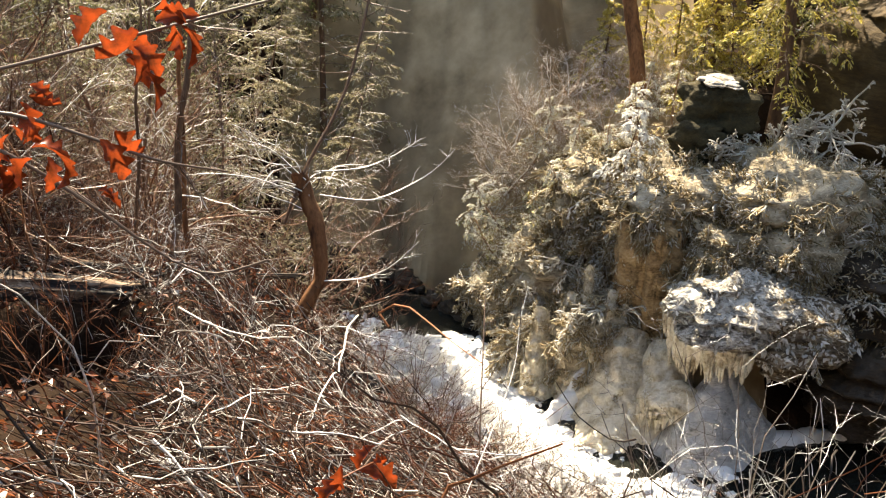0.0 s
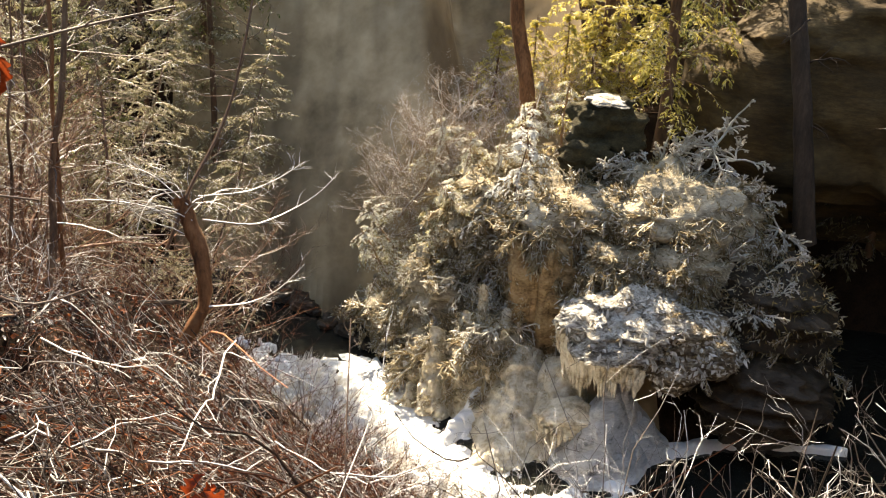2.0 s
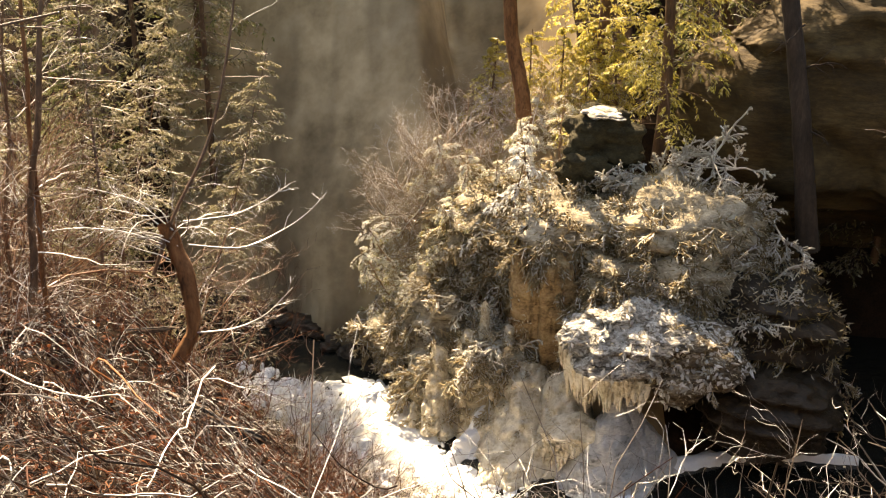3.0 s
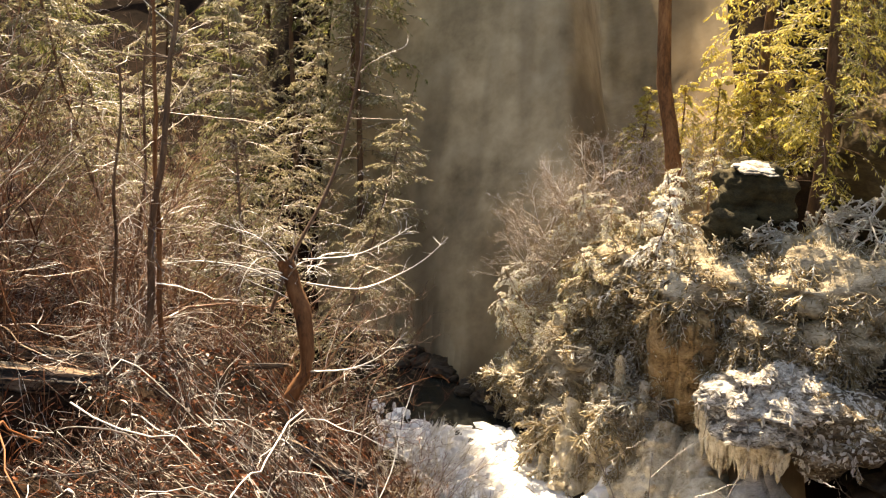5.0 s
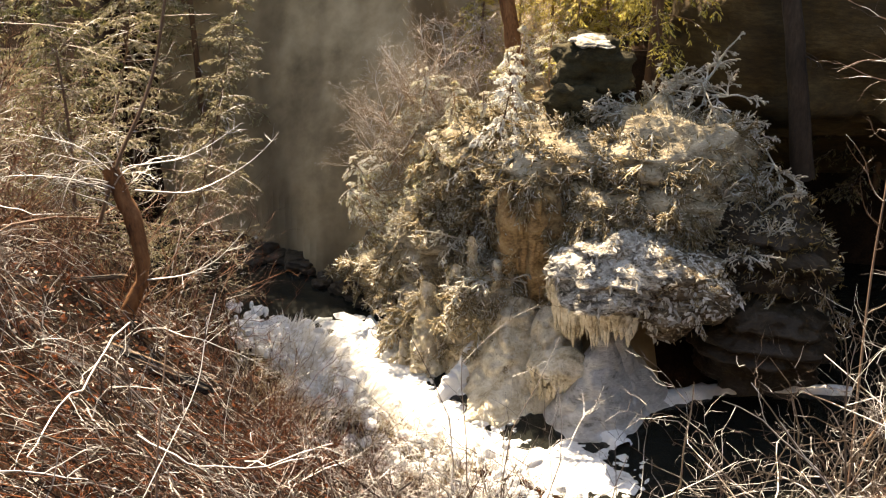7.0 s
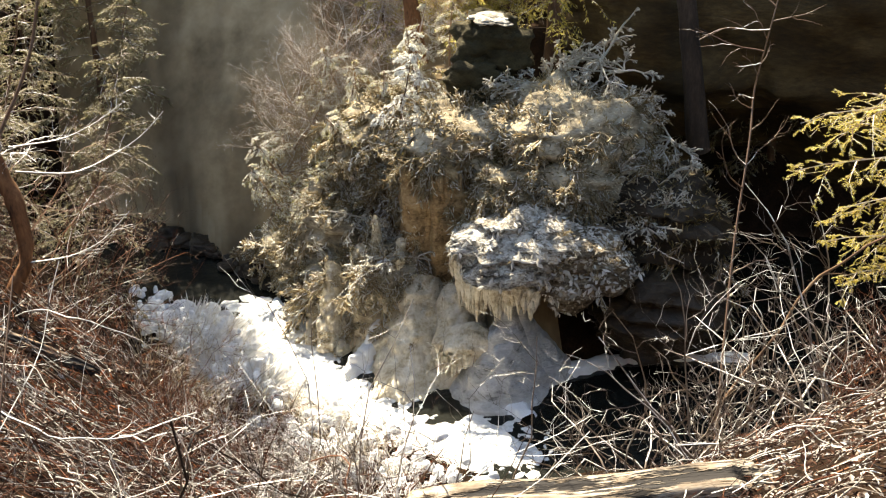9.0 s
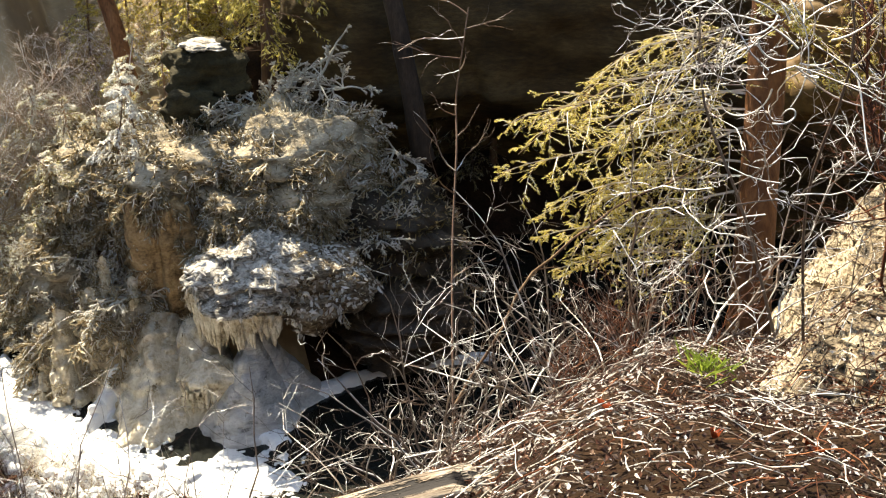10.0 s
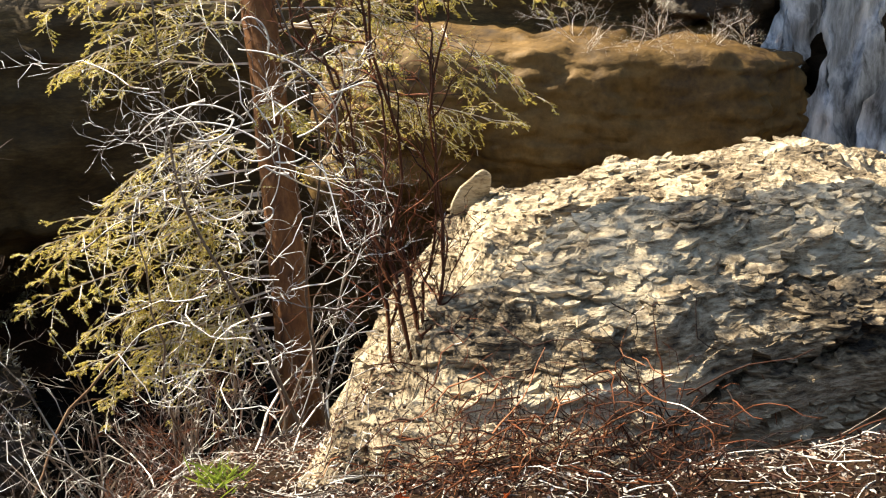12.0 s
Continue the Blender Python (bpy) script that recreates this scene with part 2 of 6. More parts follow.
def twiggy(name, stops, frost=0.5, rough=0.5, spec=0.5, through_it=0.0, lo=0.4):
    """Twigs: bark colour by twig, rime and a painted sunlit edge along the top."""
    m, n, l, b = node_mat(name)
    col = ramp(n, l, island(n), stops)
    grain = noise_tex(n, l, coords(n, l), 22.0, 3)
    col = mixc(n, l, maths(n, l, "MULTIPLY", grain, 0.5), col, (0.03, 0.02, 0.015))
    if frost:
        # White on upward faces serves as rime and as the lit upper edge.
        f = maths(n, l, "MULTIPLY", upward(n, l, lo, lo + 0.3), maths(n, l, "GREATER_THAN", maths(n, l, "ADD", maths(n, l, "MULTIPLY", noise_tex(n, l, coords(n, l), 3.0, 4), 0.7), maths(n, l, "MULTIPLY", island(n), 0.45)), 0.9 - frost * 0.6), True)
        col = mixc(n, l, f, col, (0.8, 0.78, 0.74))
    l.new(col, b.inputs["Base Color"])
    b.inputs["Roughness"].default_value = rough
    b.inputs["Specular IOR Level"].default_value = spec
    if through_it:
        tr, mx = n.new("ShaderNodeBsdfTranslucent"), n.new("ShaderNodeMixShader")
        l.new(col, tr.inputs["Color"])
        mx.inputs[0].default_value = through_it
        l.new(b.outputs[0], mx.inputs[1])
        l.new(tr.outputs[0], mx.inputs[2])
        l.new(mx.outputs[0], n["Material Output"].inputs["Surface"])
    return m


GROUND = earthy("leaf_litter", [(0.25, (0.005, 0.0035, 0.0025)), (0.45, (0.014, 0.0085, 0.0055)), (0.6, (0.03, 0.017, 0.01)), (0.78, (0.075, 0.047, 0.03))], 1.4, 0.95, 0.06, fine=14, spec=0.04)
# Far slope's litter; the bright mist before it is put into the colour.
FAR_GROUND = earthy("mist_pale_litter", [(0.34, (0.2, 0.145, 0.08)), (0.5, (0.4, 0.3, 0.175)), (0.66, (0.56, 0.44, 0.28))], 0.22, 0.95, 0.02, fine=4)


def mist_gap_streaks(m, dark):
    """Broad soft dark streaks put into the colour for shaded gaps in the mist."""
    n, l, b = m.node_tree.nodes, m.node_tree.links, m.node_tree.nodes["Principled BSDF"]
    old = b.inputs["Base Color"].links[0].from_socket
    v = coords(n, l, (1, 0.25, 0.1))
    f = ramp(n, l, noise_tex(n, l, v, 0.55, 3, 0.5), [(0.42, (0, 0, 0)), (0.62, (0.8, 0.8, 0.8))])
    l.new(mixc(n, l, f, old, dark), b.inputs["Base Color"])


mist_gap_streaks(FAR_GROUND, (0.09, 0.062, 0.035))
ROCK_PALE = earthy("pale_sandstone", [(0.39, (0.022, 0.017, 0.012)), (0.46, (0.16, 0.12, 0.075)), (0.55, (0.42, 0.35, 0.245)), (0.72, (0.62, 0.55, 0.43))], 1.1, 0.85, 0.14, band=(1, 1, 3.5), fine=11)
ROCK_GREY = earthy("grey_rimed_rock", [(0.34, (0.07, 0.055, 0.038)), (0.46, (0.24, 0.195, 0.13)), (0.56, (0.42, 0.36, 0.26)), (0.72, (0.6, 0.54, 0.43))], 1.5, 0.85, 0.1, band=(1, 1, 2.2), fine=7)
ROCK_ORANGE = earthy("ochre_rock", [(0.36, (0.1, 0.06, 0.026)), (0.46, (0.29, 0.185, 0.085)), (0.56, (0.42, 0.285, 0.145)), (0.7, (0.54, 0.41, 0.25))], 2.6, 0.75, 0.1, band=(1, 1, 1.6), fine=6)
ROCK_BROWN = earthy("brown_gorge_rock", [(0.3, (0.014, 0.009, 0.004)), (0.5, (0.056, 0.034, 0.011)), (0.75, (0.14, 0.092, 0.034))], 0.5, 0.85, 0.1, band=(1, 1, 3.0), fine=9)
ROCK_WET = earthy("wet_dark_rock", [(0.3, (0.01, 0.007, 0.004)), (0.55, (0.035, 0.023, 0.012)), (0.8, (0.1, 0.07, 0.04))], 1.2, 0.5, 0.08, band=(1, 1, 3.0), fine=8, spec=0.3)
ICE_GREY = earthy("grey_ice", [(0.36, (0.12, 0.115, 0.105)), (0.43, (0.33, 0.32, 0.3)), (0.55, (0.46, 0.45, 0.43)), (0.7, (0.62, 0.61, 0.59))], 1.8, 0.35, 0.1, band=(1, 1, 2.4), fine=5, spec=0.6)
ICE_CREAM = earthy("yellowed_ice", [(0.34, (0.22, 0.16, 0.09)), (0.44, (0.48, 0.4, 0.27)), (0.55, (0.66, 0.59, 0.46)), (0.7, (0.8, 0.75, 0.65))], 3.0, 0.45, 0.1, fine=5, spec=0.55)
SNOW = earthy("snow", [(0.2, (0.62, 0.62, 0.62)), (0.6, (0.82, 0.82, 0.82))], 3.0, 0.7, 0.04)
BARK = earthy("brown_bark", [(0.3, (0.03, 0.018, 0.012)), (0.5, (0.12, 0.065, 0.035)), (0.75, (0.24, 0.15, 0.09))], 5.0, 0.85, 0.02, band=(1, 1, 0.25), fine=5)
BARK_DARK = earthy("dark_bark", [(0.3, (0.012, 0.009, 0.006)), (0.5, (0.04, 0.026, 0.017)), (0.75, (0.09, 0.06, 0.04))], 5.0, 0.85, 0.02, band=(1, 1, 0.25), fine=5)
BARK_RED = earthy("reddish_bark", [(0.34, (0.034, 0.014, 0.006)), (0.48, (0.16, 0.066, 0.024)), (0.7, (0.33, 0.16, 0.07))], 5.0, 0.8, 0.025, band=(1, 1, 0.25), fine=5)
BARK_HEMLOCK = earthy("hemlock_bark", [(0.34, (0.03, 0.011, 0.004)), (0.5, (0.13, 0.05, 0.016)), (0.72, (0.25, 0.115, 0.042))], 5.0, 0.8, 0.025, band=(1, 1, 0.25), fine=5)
LOG_WOOD = earthy("weathered_log_wood", [(0.38, (0.02, 0.015, 0.011)), (0.47, (0.12, 0.09, 0.066)), (0.58, (0.26, 0.21, 0.165)), (0.75, (0.44, 0.39, 0.33))], 7.0, 0.8, 0.06, fine=5, frost=0.2, lo=0.6, hi=0.95)


def split_wood(name, axis, stops, dark):
    """Weathered wood with long dark splits along its axis."""
    m, n, l, b = node_mat(name)
    turn = n.new("ShaderNodeMapping")
    turn.inputs["Rotation"].default_value = Vector(axis).rotation_difference(Vector((1, 0, 0))).to_euler()
    l.new(n.new("ShaderNodeNewGeometry").outputs["Position"], turn.inputs["Vector"])
    flat = n.new("ShaderNodeMapping")
    flat.inputs["Scale"].default_value = (0.14, 1, 1)
    l.new(turn.outputs[0], flat.inputs["Vector"])
    grain = noise_tex(n, l, flat.outputs[0], 26.0, 5, 0.65)
    splits = noise_tex(n, l, flat.outputs[0], 8.0, 5, 0.7)
    stain = noise_tex(n, l, turn.outputs[0], 5.0, 4)
    col = ramp(n, l, maths(n, l, "ADD", maths(n, l, "MULTIPLY", grain, 0.6), maths(n, l, "MULTIPLY", stain, 0.4)), stops)
    crack = ramp(n, l, splits, [(0.49, (0, 0, 0)), (0.54, (1, 1, 1))])
    l.new(mixc(n, l, crack, dark, col), b.inputs["Base Color"])
    b.inputs["Roughness"].default_value = 0.85
    bump(n, l, b, maths(n, l, "ADD", maths(n, l, "MULTIPLY", grain, 0.4), crack), 0.9, 0.03)
    return m


LEDGE_LOG = split_wood("split_log_wood", (1.65, -0.93, 0.82), [(0.36, (0.06, 0.04, 0.026)), (0.48, (0.24, 0.18, 0.125)), (0.62, (0.54, 0.46, 0.37))], (0.008, 0.005, 0.004))
SLOPE_LOG = split_wood("split_brown_log_wood", (1, 0.1, -0.1), [(0.3, (0.06, 0.035, 0.02)), (0.5, (0.18, 0.11, 0.065)), (0.7, (0.42, 0.33, 0.25))], (0.01, 0.006, 0.004))
TWIG_PALE = twiggy("bleached_twig", [(0.0, (0.04, 0.024, 0.016)), (0.5, (0.13, 0.085, 0.058)), (1.0, (0.5, 0.43, 0.36))], 0.7, 0.3, 0.7)
TWIG_WHITE = twiggy("frosted_pale_twig", [(0.0, (0.1, 0.06, 0.045)), (0.3, (0.3, 0.24, 0.19)), (0.6, (0.6, 0.55, 0.48)), (1.0, (0.76, 0.72, 0.66))], 0.6, 0.35, 0.6)
TWIG_EDGE = twiggy("grey_brown_twig", [(0.0, (0.03, 0.018, 0.012)), (0.45, (0.09, 0.055, 0.036)), (0.75, (0.26, 0.2, 0.15)), (1.0, (0.6, 0.54, 0.47))], 0.5, 0.35, 0.6)
TWIG_GREY = twiggy("grey_twig", [(0.0, (0.02, 0.014, 0.011)), (0.4, (0.035, 0.02, 0.013)), (0.6, (0.12, 0.06, 0.034)), (0.7, (0.7, 0.64, 0.57)), (1.0, (0.86, 0.83, 0.8))], 0.2, 0.5, 0.25)
ROCK_GOLD = earthy("golden_brown_rock", [(0.34, (0.03, 0.015, 0.004)), (0.5, (0.1, 0.055, 0.013)), (0.7, (0.19, 0.11, 0.032))], 0.9, 0.7, 0.08, fine=6)
ROCK_RIMED_DARK = earthy("brown_layered_rock", [(0.36, (0.03, 0.02, 0.012)), (0.48, (0.12, 0.085, 0.05)), (0.58, (0.26, 0.21, 0.15)), (0.75, (0.5, 0.46, 0.39))], 2.4, 0.75, 0.09, band=(1, 1, 3.2), fine=4)
ROCK_RIMED = earthy("streaked_rimed_rock", [(0.36, (0.05, 0.042, 0.034)), (0.46, (0.24, 0.21, 0.17)), (0.56, (0.56, 0.53, 0.47)), (0.75, (0.78, 0.76, 0.72))], 2.6, 0.7, 0.09, band=(1, 1, 3.2), fine=4)
TWIG_RUST = twiggy("rust_brown_twig", [(0.0, (0.09, 0.035, 0.016)), (0.5, (0.24, 0.105, 0.05)), (0.85, (0.4, 0.22, 0.12)), (1.0, (0.62, 0.5, 0.4))], 0.3, 0.4, 0.5, 0.25)
TWIG_BROWN = twiggy("brown_twig", [(0.0, (0.05, 0.028, 0.018)), (0.5, (0.13, 0.07, 0.04)), (1.0, (0.26, 0.16, 0.1))], 0.3)
TWIG_RED = twiggy("russet_twig", [(0.0, (0.01, 0.004, 0.0025)), (0.5, (0.05, 0.015, 0.0065)), (0.85, (0.19, 0.055, 0.02)), (1.0, (0.4, 0.16, 0.07))], 0.1, 0.55, 0.15)
RIME = twiggy("rimed_twig", [(0.0, (0.3, 0.22, 0.11)), (0.3, (0.6, 0.48, 0.29)), (0.7, (0.78, 0.68, 0.48)), (1.0, (0.86, 0.81, 0.69))], 0.4, 0.6, 0.3, 0.5, 0.1)
RIME_ANTLER = twiggy("thick_white_rime", [(0.0, (0.5, 0.43, 0.32)), (0.4, (0.74, 0.69, 0.58)), (1.0, (0.86, 0.83, 0.76))], 0.4, 0.6, 0.3, 0.4, 0.1)
RIME_DULL = leafy("rimed_grass", [(0.0, (0.26, 0.2, 0.11)), (0.3, (0.5, 0.42, 0.28)), (0.65, (0.7, 0.63, 0.48)), (1.0, (0.84, 0.8, 0.7))], 0.5)
ROCK_UMBER = earthy("dark_umber_rock", [(0.32, (0.014, 0.011, 0.005)), (0.5, (0.05, 0.04, 0.017)), (0.68, (0.1, 0.078, 0.036)), (0.8, (0.24, 0.21, 0.14))], 2.4, 0.9, 0.16, band=(1, 1, 2.0), fine=9)
TWIG_TAN = twiggy("tan_twig", [(0.0, (0.22, 0.12, 0.065)), (0.5, (0.46, 0.3, 0.18)), (1.0, (0.7, 0.58, 0.44))], 0.8, 0.45, 0.5, 0.45, 0.1)
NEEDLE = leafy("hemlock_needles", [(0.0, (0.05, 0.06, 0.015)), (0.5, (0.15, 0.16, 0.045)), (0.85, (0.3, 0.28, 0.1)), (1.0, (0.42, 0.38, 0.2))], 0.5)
# Lit copy of the hemlock needles: sunshine is put into the colour.
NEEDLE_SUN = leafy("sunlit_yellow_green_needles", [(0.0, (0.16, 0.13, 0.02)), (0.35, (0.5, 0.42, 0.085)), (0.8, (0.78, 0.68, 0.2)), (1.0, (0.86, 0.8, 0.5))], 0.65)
NEEDLE_FROST = leafy("frosted_needles", [(0.0, (0.2, 0.2, 0.06)), (0.35, (0.46, 0.42, 0.15)), (0.65, (0.66, 0.58, 0.3)), (1.0, (0.84, 0.8, 0.68))], 0.7, frost=0.5, lo=0.0)
RIME_TAN = twiggy("tan_rimed_twig", [(0.0, (0.22, 0.15, 0.065)), (0.4, (0.46, 0.36, 0.2)), (0.8, (0.66, 0.56, 0.38)), (1.0, (0.8, 0.74, 0.62))], 0.35, 0.6, 0.3, 0.5, 0.2)
# Another lit copy, for hemlocks that stand pale against the sun.
NEEDLE_GOLD = leafy("sunlit_golden_needles", [(0.0, (0.09, 0.08, 0.035)), (0.45, (0.25, 0.215, 0.105)), (0.8, (0.42, 0.37, 0.22)), (1.0, (0.68, 0.63, 0.5))], 0.6)
MOSSY = leafy("moss_and_dead_fronds", [(0.0, (0.06, 0.045, 0.018)), (0.4, (0.18, 0.14, 0.05)), (0.7, (0.3, 0.22, 0.1)), (0.9, (0.42, 0.34, 0.2)), (1.0, (0.7, 0.64, 0.5))], 0.4)
RIME_SCALE = leafy("rime_scale", [(0.0, (0.25, 0.23, 0.2)), (0.4, (0.5, 0.47, 0.42)), (1.0, (0.78, 0.76, 0.72))], 0.3)
NEEDLE_WHITE = leafy("rime_white_needles", [(0.0, (0.3, 0.3, 0.24)), (0.3, (0.65, 0.64, 0.58)), (1.0, (0.82, 0.81, 0.78))], 0.4, frost=0.8)
LITTER = leafy("fallen_leaves", [(0.0, (0.014, 0.007, 0.005)), (0.5, (0.04, 0.017, 0.011)), (0.72, (0.11, 0.045, 0.026)), (0.84, (0.3, 0.2, 0.14)), (0.9, (0.66, 0.6, 0.53)), (1.0, (0.82, 0.78, 0.73))], 0.3, 0.35)
LITTER_RED = leafy("russet_fallen_leaves", [(0.0, (0.012, 0.005, 0.0035)), (0.45, (0.022, 0.007, 0.0035)), (0.72, (0.11, 0.03, 0.011)), (0.93, (0.3, 0.095, 0.034)), (0.97, (0.66, 0.58, 0.5)), (1.0, (0.8, 0.76, 0.7))], 0.3, 0.35)
OAK = leafy("orange_oak_leaf", [(0.0, (0.1, 0.014, 0.006)), (0.5, (0.26, 0.036, 0.01)), (1.0, (0.42, 0.09, 0.02))], 0.5, 0.25, mottle=30.0)
RIME_BRIGHT = leafy("white_rimed_grass", [(0.0, (0.62, 0.58, 0.5)), (0.2, (0.8, 0.78, 0.75)), (1.0, (0.86, 0.85, 0.83))], 0.55)
GRASS = leafy("green_tuft", [(0.0, (0.1, 0.16, 0.02)), (1.0, (0.3, 0.36, 0.06))], 0.5)


def water_mat():
    m, n, l, b = node_mat("river_water")
    v = coords(n, l)
    chop = maths(n, l, "ADD", noise_tex(n, l, v, 1.6, 3), maths(n, l, "MULTIPLY", noise_tex(n, l, v, 6.0, 3), 0.35))
    b.inputs["Base Color"].default_value = (0.012, 0.013, 0.011, 1)
    b.inputs["Roughness"].default_value = 0.16
    b.inputs["IOR"].default_value = 1.33
    bump(n, l, b, chop, 0.6, 0.04)
    return m


def fall_mat():
    m, n, l, b = node_mat("white_water")
    v = coords(n, l, (1, 1, 0.18))
    f = noise_tex(n, l, v, 3.2, 5, 0.65)
    l.new(ramp(n, l, f, [(0.35, (0.05, 0.055, 0.06)), (0.5, (0.28, 0.3, 0.33)), (0.72, (0.7, 0.72, 0.76))]), b.inputs["Base Color"])
    b.inputs["Roughness"].default_value = 0.5
    bump(n, l, b, f, 0.8, 0.1)
    return m


WATERM, FALLS = water_mat(), fall_mat()
FOAM = earthy("foam", [(0.3, (0.3, 0.3, 0.29)), (0.5, (0.7, 0.7, 0.69)), (0.7, (0.85, 0.85, 0.85))], 2.5, 0.6, 0.05, fine=5)


def axis(lo, hi, step, far):
    core = np.arange(lo, hi + step / 2, step)
    out = [hi]
    while out[-1] < far:
        out.append(out[-1] + (out[-1] - hi) * 0.25 + step * 2)
    inn = [lo]
    while inn[-1] > -far:
        inn.append(inn[-1] - (lo - inn[-1]) * 0.25 - step * 2)
    return np.concatenate([inn[:0:-1], core, out[1:]])


gx, gy = axis(-12, 20, 0.16, 1500), axis(-2, 34, 0.16, 1500)
GX, GY = np.meshgrid(gx, gy, indexing="ij")
_mx, _my = (gx[1:] + gx[:-1]) / 2, (gy[1:] + gy[:-1]) / 2
_MX, _MY = np.meshgrid(_mx, _my, indexing="ij")
# The mist-pale colour covers only the far side between these x limits.
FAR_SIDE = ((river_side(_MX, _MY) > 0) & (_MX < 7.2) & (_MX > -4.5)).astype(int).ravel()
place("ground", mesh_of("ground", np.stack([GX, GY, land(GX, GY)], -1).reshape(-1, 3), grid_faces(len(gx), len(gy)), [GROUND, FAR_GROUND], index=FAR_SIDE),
      label="leaf-littered forest floor falling steeply into a gorge", category="ground", kind="structure")


# ---------------------------------------------------------------- river
def ribbon(line, widths, z, thick, rng, wob=0.12, cross=7):
    """A flat slab of ice or foam along a line, thin at its edges."""
    line, widths = np.asarray(line, float), np.asarray(widths, float)
    t = np.linspace(0, len(line) - 1, len(line) * 8)
    cx, cy, w = (np.interp(t, np.arange(len(line)), c) for c in (line[:, 0], line[:, 1], widths))
    d = np.stack([np.gradient(cx), np.gradient(cy)], -1)
    d /= np.linalg.norm(d, axis=1)[:, None]
    w = w * (1 + wob * rng.normal(0, 1, len(t)))
    k = np.linspace(-1, 1, cross)
    x = cx[:, None] - d[:, 1:2] * k * w[:, None]
    y = cy[:, None] + d[:, 0:1] * k * w[:, None]
    zz = z + thick * np.sqrt(np.maximum(0, 1 - k * k))[None] + 0 * x
    zz = zz + 0.3 * thick * fbm(np.stack([x, y, x * 0], -1).reshape(-1, 3), 3.0, 2, 4).reshape(x.shape)
    zz[:, 0] = zz[:, -1] = z - 0.05
    return np.stack([x, y, zz], -1).reshape(-1, 3), grid_faces(len(t), cross)


rng = np.random.default_rng(11)
wx, wy = axis(-14, 30, 0.5, 700), axis(4, 36, 0.5, 700)
WX, WY = np.meshgrid(wx, wy, indexing="ij")
place("water", mesh_of("water", np.stack([WX, WY, WX * 0 + WATER_Z], -1).reshape(-1, 3), grid_faces(len(wx), len(wy)), WATERM),
      label="dark rippled river at the bottom of the gorge", category="river", kind="structure")
v, f = ribbon([(6.0, 19.0), (5.86, 19.5), (5.9, 20.05), (6.5, 20.42), (7.5, 20.64), (8.5, 20.83), (9.3, 20.85), (11.2, 20.4)], [0.2, 0.32, 0.36, 0.3, 0.24, 0.24, 0.18, 0.12], WATER_Z, 0.16, rng, 0.22)
place("ice_shelf", mesh_of("ice_shelf", v, f, SNOW), label="narrow snow-covered ice shelf rimming the dark pool", category="ice")


def flecks(name, seed, line, spread, count, lo, hi, mat, label, category, high=0.04):
    """Broken flat lumps of foam or ice along a line."""
    rg = np.random.default_rng(seed)
    line = np.asarray(line, float)
    pieces, base = [], 0
    vs, fs = [], []
    for _ in range(count):
        u = rg.uniform(0, len(line) - 1.001)
        i = int(u)
        c = line[i] + (line[i + 1] - line[i]) * (u - i)
        c = c + np.append(rg.normal(0, spread, 2), 0)
        n = 8
        ang = np.linspace(0, 2 * math.pi, n, endpoint=False) + rg.uniform(0, 1)
        s, st, tw = rg.uniform(lo, hi), rg.uniform(0.35, 0.8), rg.uniform(0, 3.14)
        rim = np.stack([np.cos(ang), st * np.sin(ang)], -1) * (s * rg.uniform(0.6, 1.3, n))[:, None]
        rim = rim @ np.array([[math.cos(tw), math.sin(tw)], [-math.sin(tw), math.cos(tw)]])
        h = high * rg.uniform(0.5, 1.5)
        low = np.column_stack([rim, np.full(n, -0.05)]) + c
        mid = np.column_stack([rim * 0.75, np.full(n, h * 0.7)]) + c
        top = c + np.array([[0, 0, h]])
        vs.append(np.concatenate([low, mid, top]))
        j = np.arange(n)
        k = (j + 1) % n
        fs.append(np.concatenate([np.stack([j, k, k + n], -1), np.stack([j, k + n, j + n], -1), np.stack([j + n, k + n, np.full(n, 2 * n)], -1)]) + base)
        base += 2 * n + 1
    place(name, mesh_of(name, np.concatenate(vs), np.concatenate(fs), mat), None, None, label, category, kind="stuff")


W = WATER_Z
flecks("foam", 1, [(3.0, 18.9, W), (3.9, 18.2, W), (4.6, 18.3, W), (5.4, 18.2, W)], 0.3, 300, 0.15, 0.45, FOAM, "broken white foam on the bright river below the ice", "foam", 0.02)
flecks("foam", 6, [(3.0, 18.9, W), (3.9, 18.2, W), (4.6, 18.3, W), (5.6, 18.2, W)], 0.5, 300, 0.03, 0.12, FOAM, "drifting foam flecks below the ice", "foam", 0.015)
flecks("foam", 2, [(3.2, 19.4, W), (2.2, 20.6, W), (1.5, 22.0, W), (1.2, 23.2, W), (0.7, 24.6, W)], 0.34, 420, 0.15, 0.45, FOAM, "broken white foam in sunlit rapids", "foam", 0.035)
flecks("foam", 7, [(3.2, 19.4, W), (2.2, 20.6, W), (1.5, 22.0, W), (1.2, 23.2, W), (0.8, 24.4, W)], 0.45, 420, 0.03, 0.13, FOAM, "drifting foam flecks in the rapids", "foam", 0.03)
SH = [(-1.6, 24.4), (-0.6, 23.2), (0.2, 21.8), (0.8, 20.6), (1.6, 19.6), (2.4, 18.9)]
SN_LINE = [(0.6, 19.2), (1.4, 18.6), (2.1, 17.9), (2.9, 17.1), (3.5, 16.4), (3.9, 15.6)]
flecks("shore_snow", 8, [(x, y, land1(x, y) + 0.12) for x, y in SN_LINE], 0.5, 240, 0.05, 0.2, SNOW, "lumps of snow caught on sticks of the near shore", "snow", 0.09)
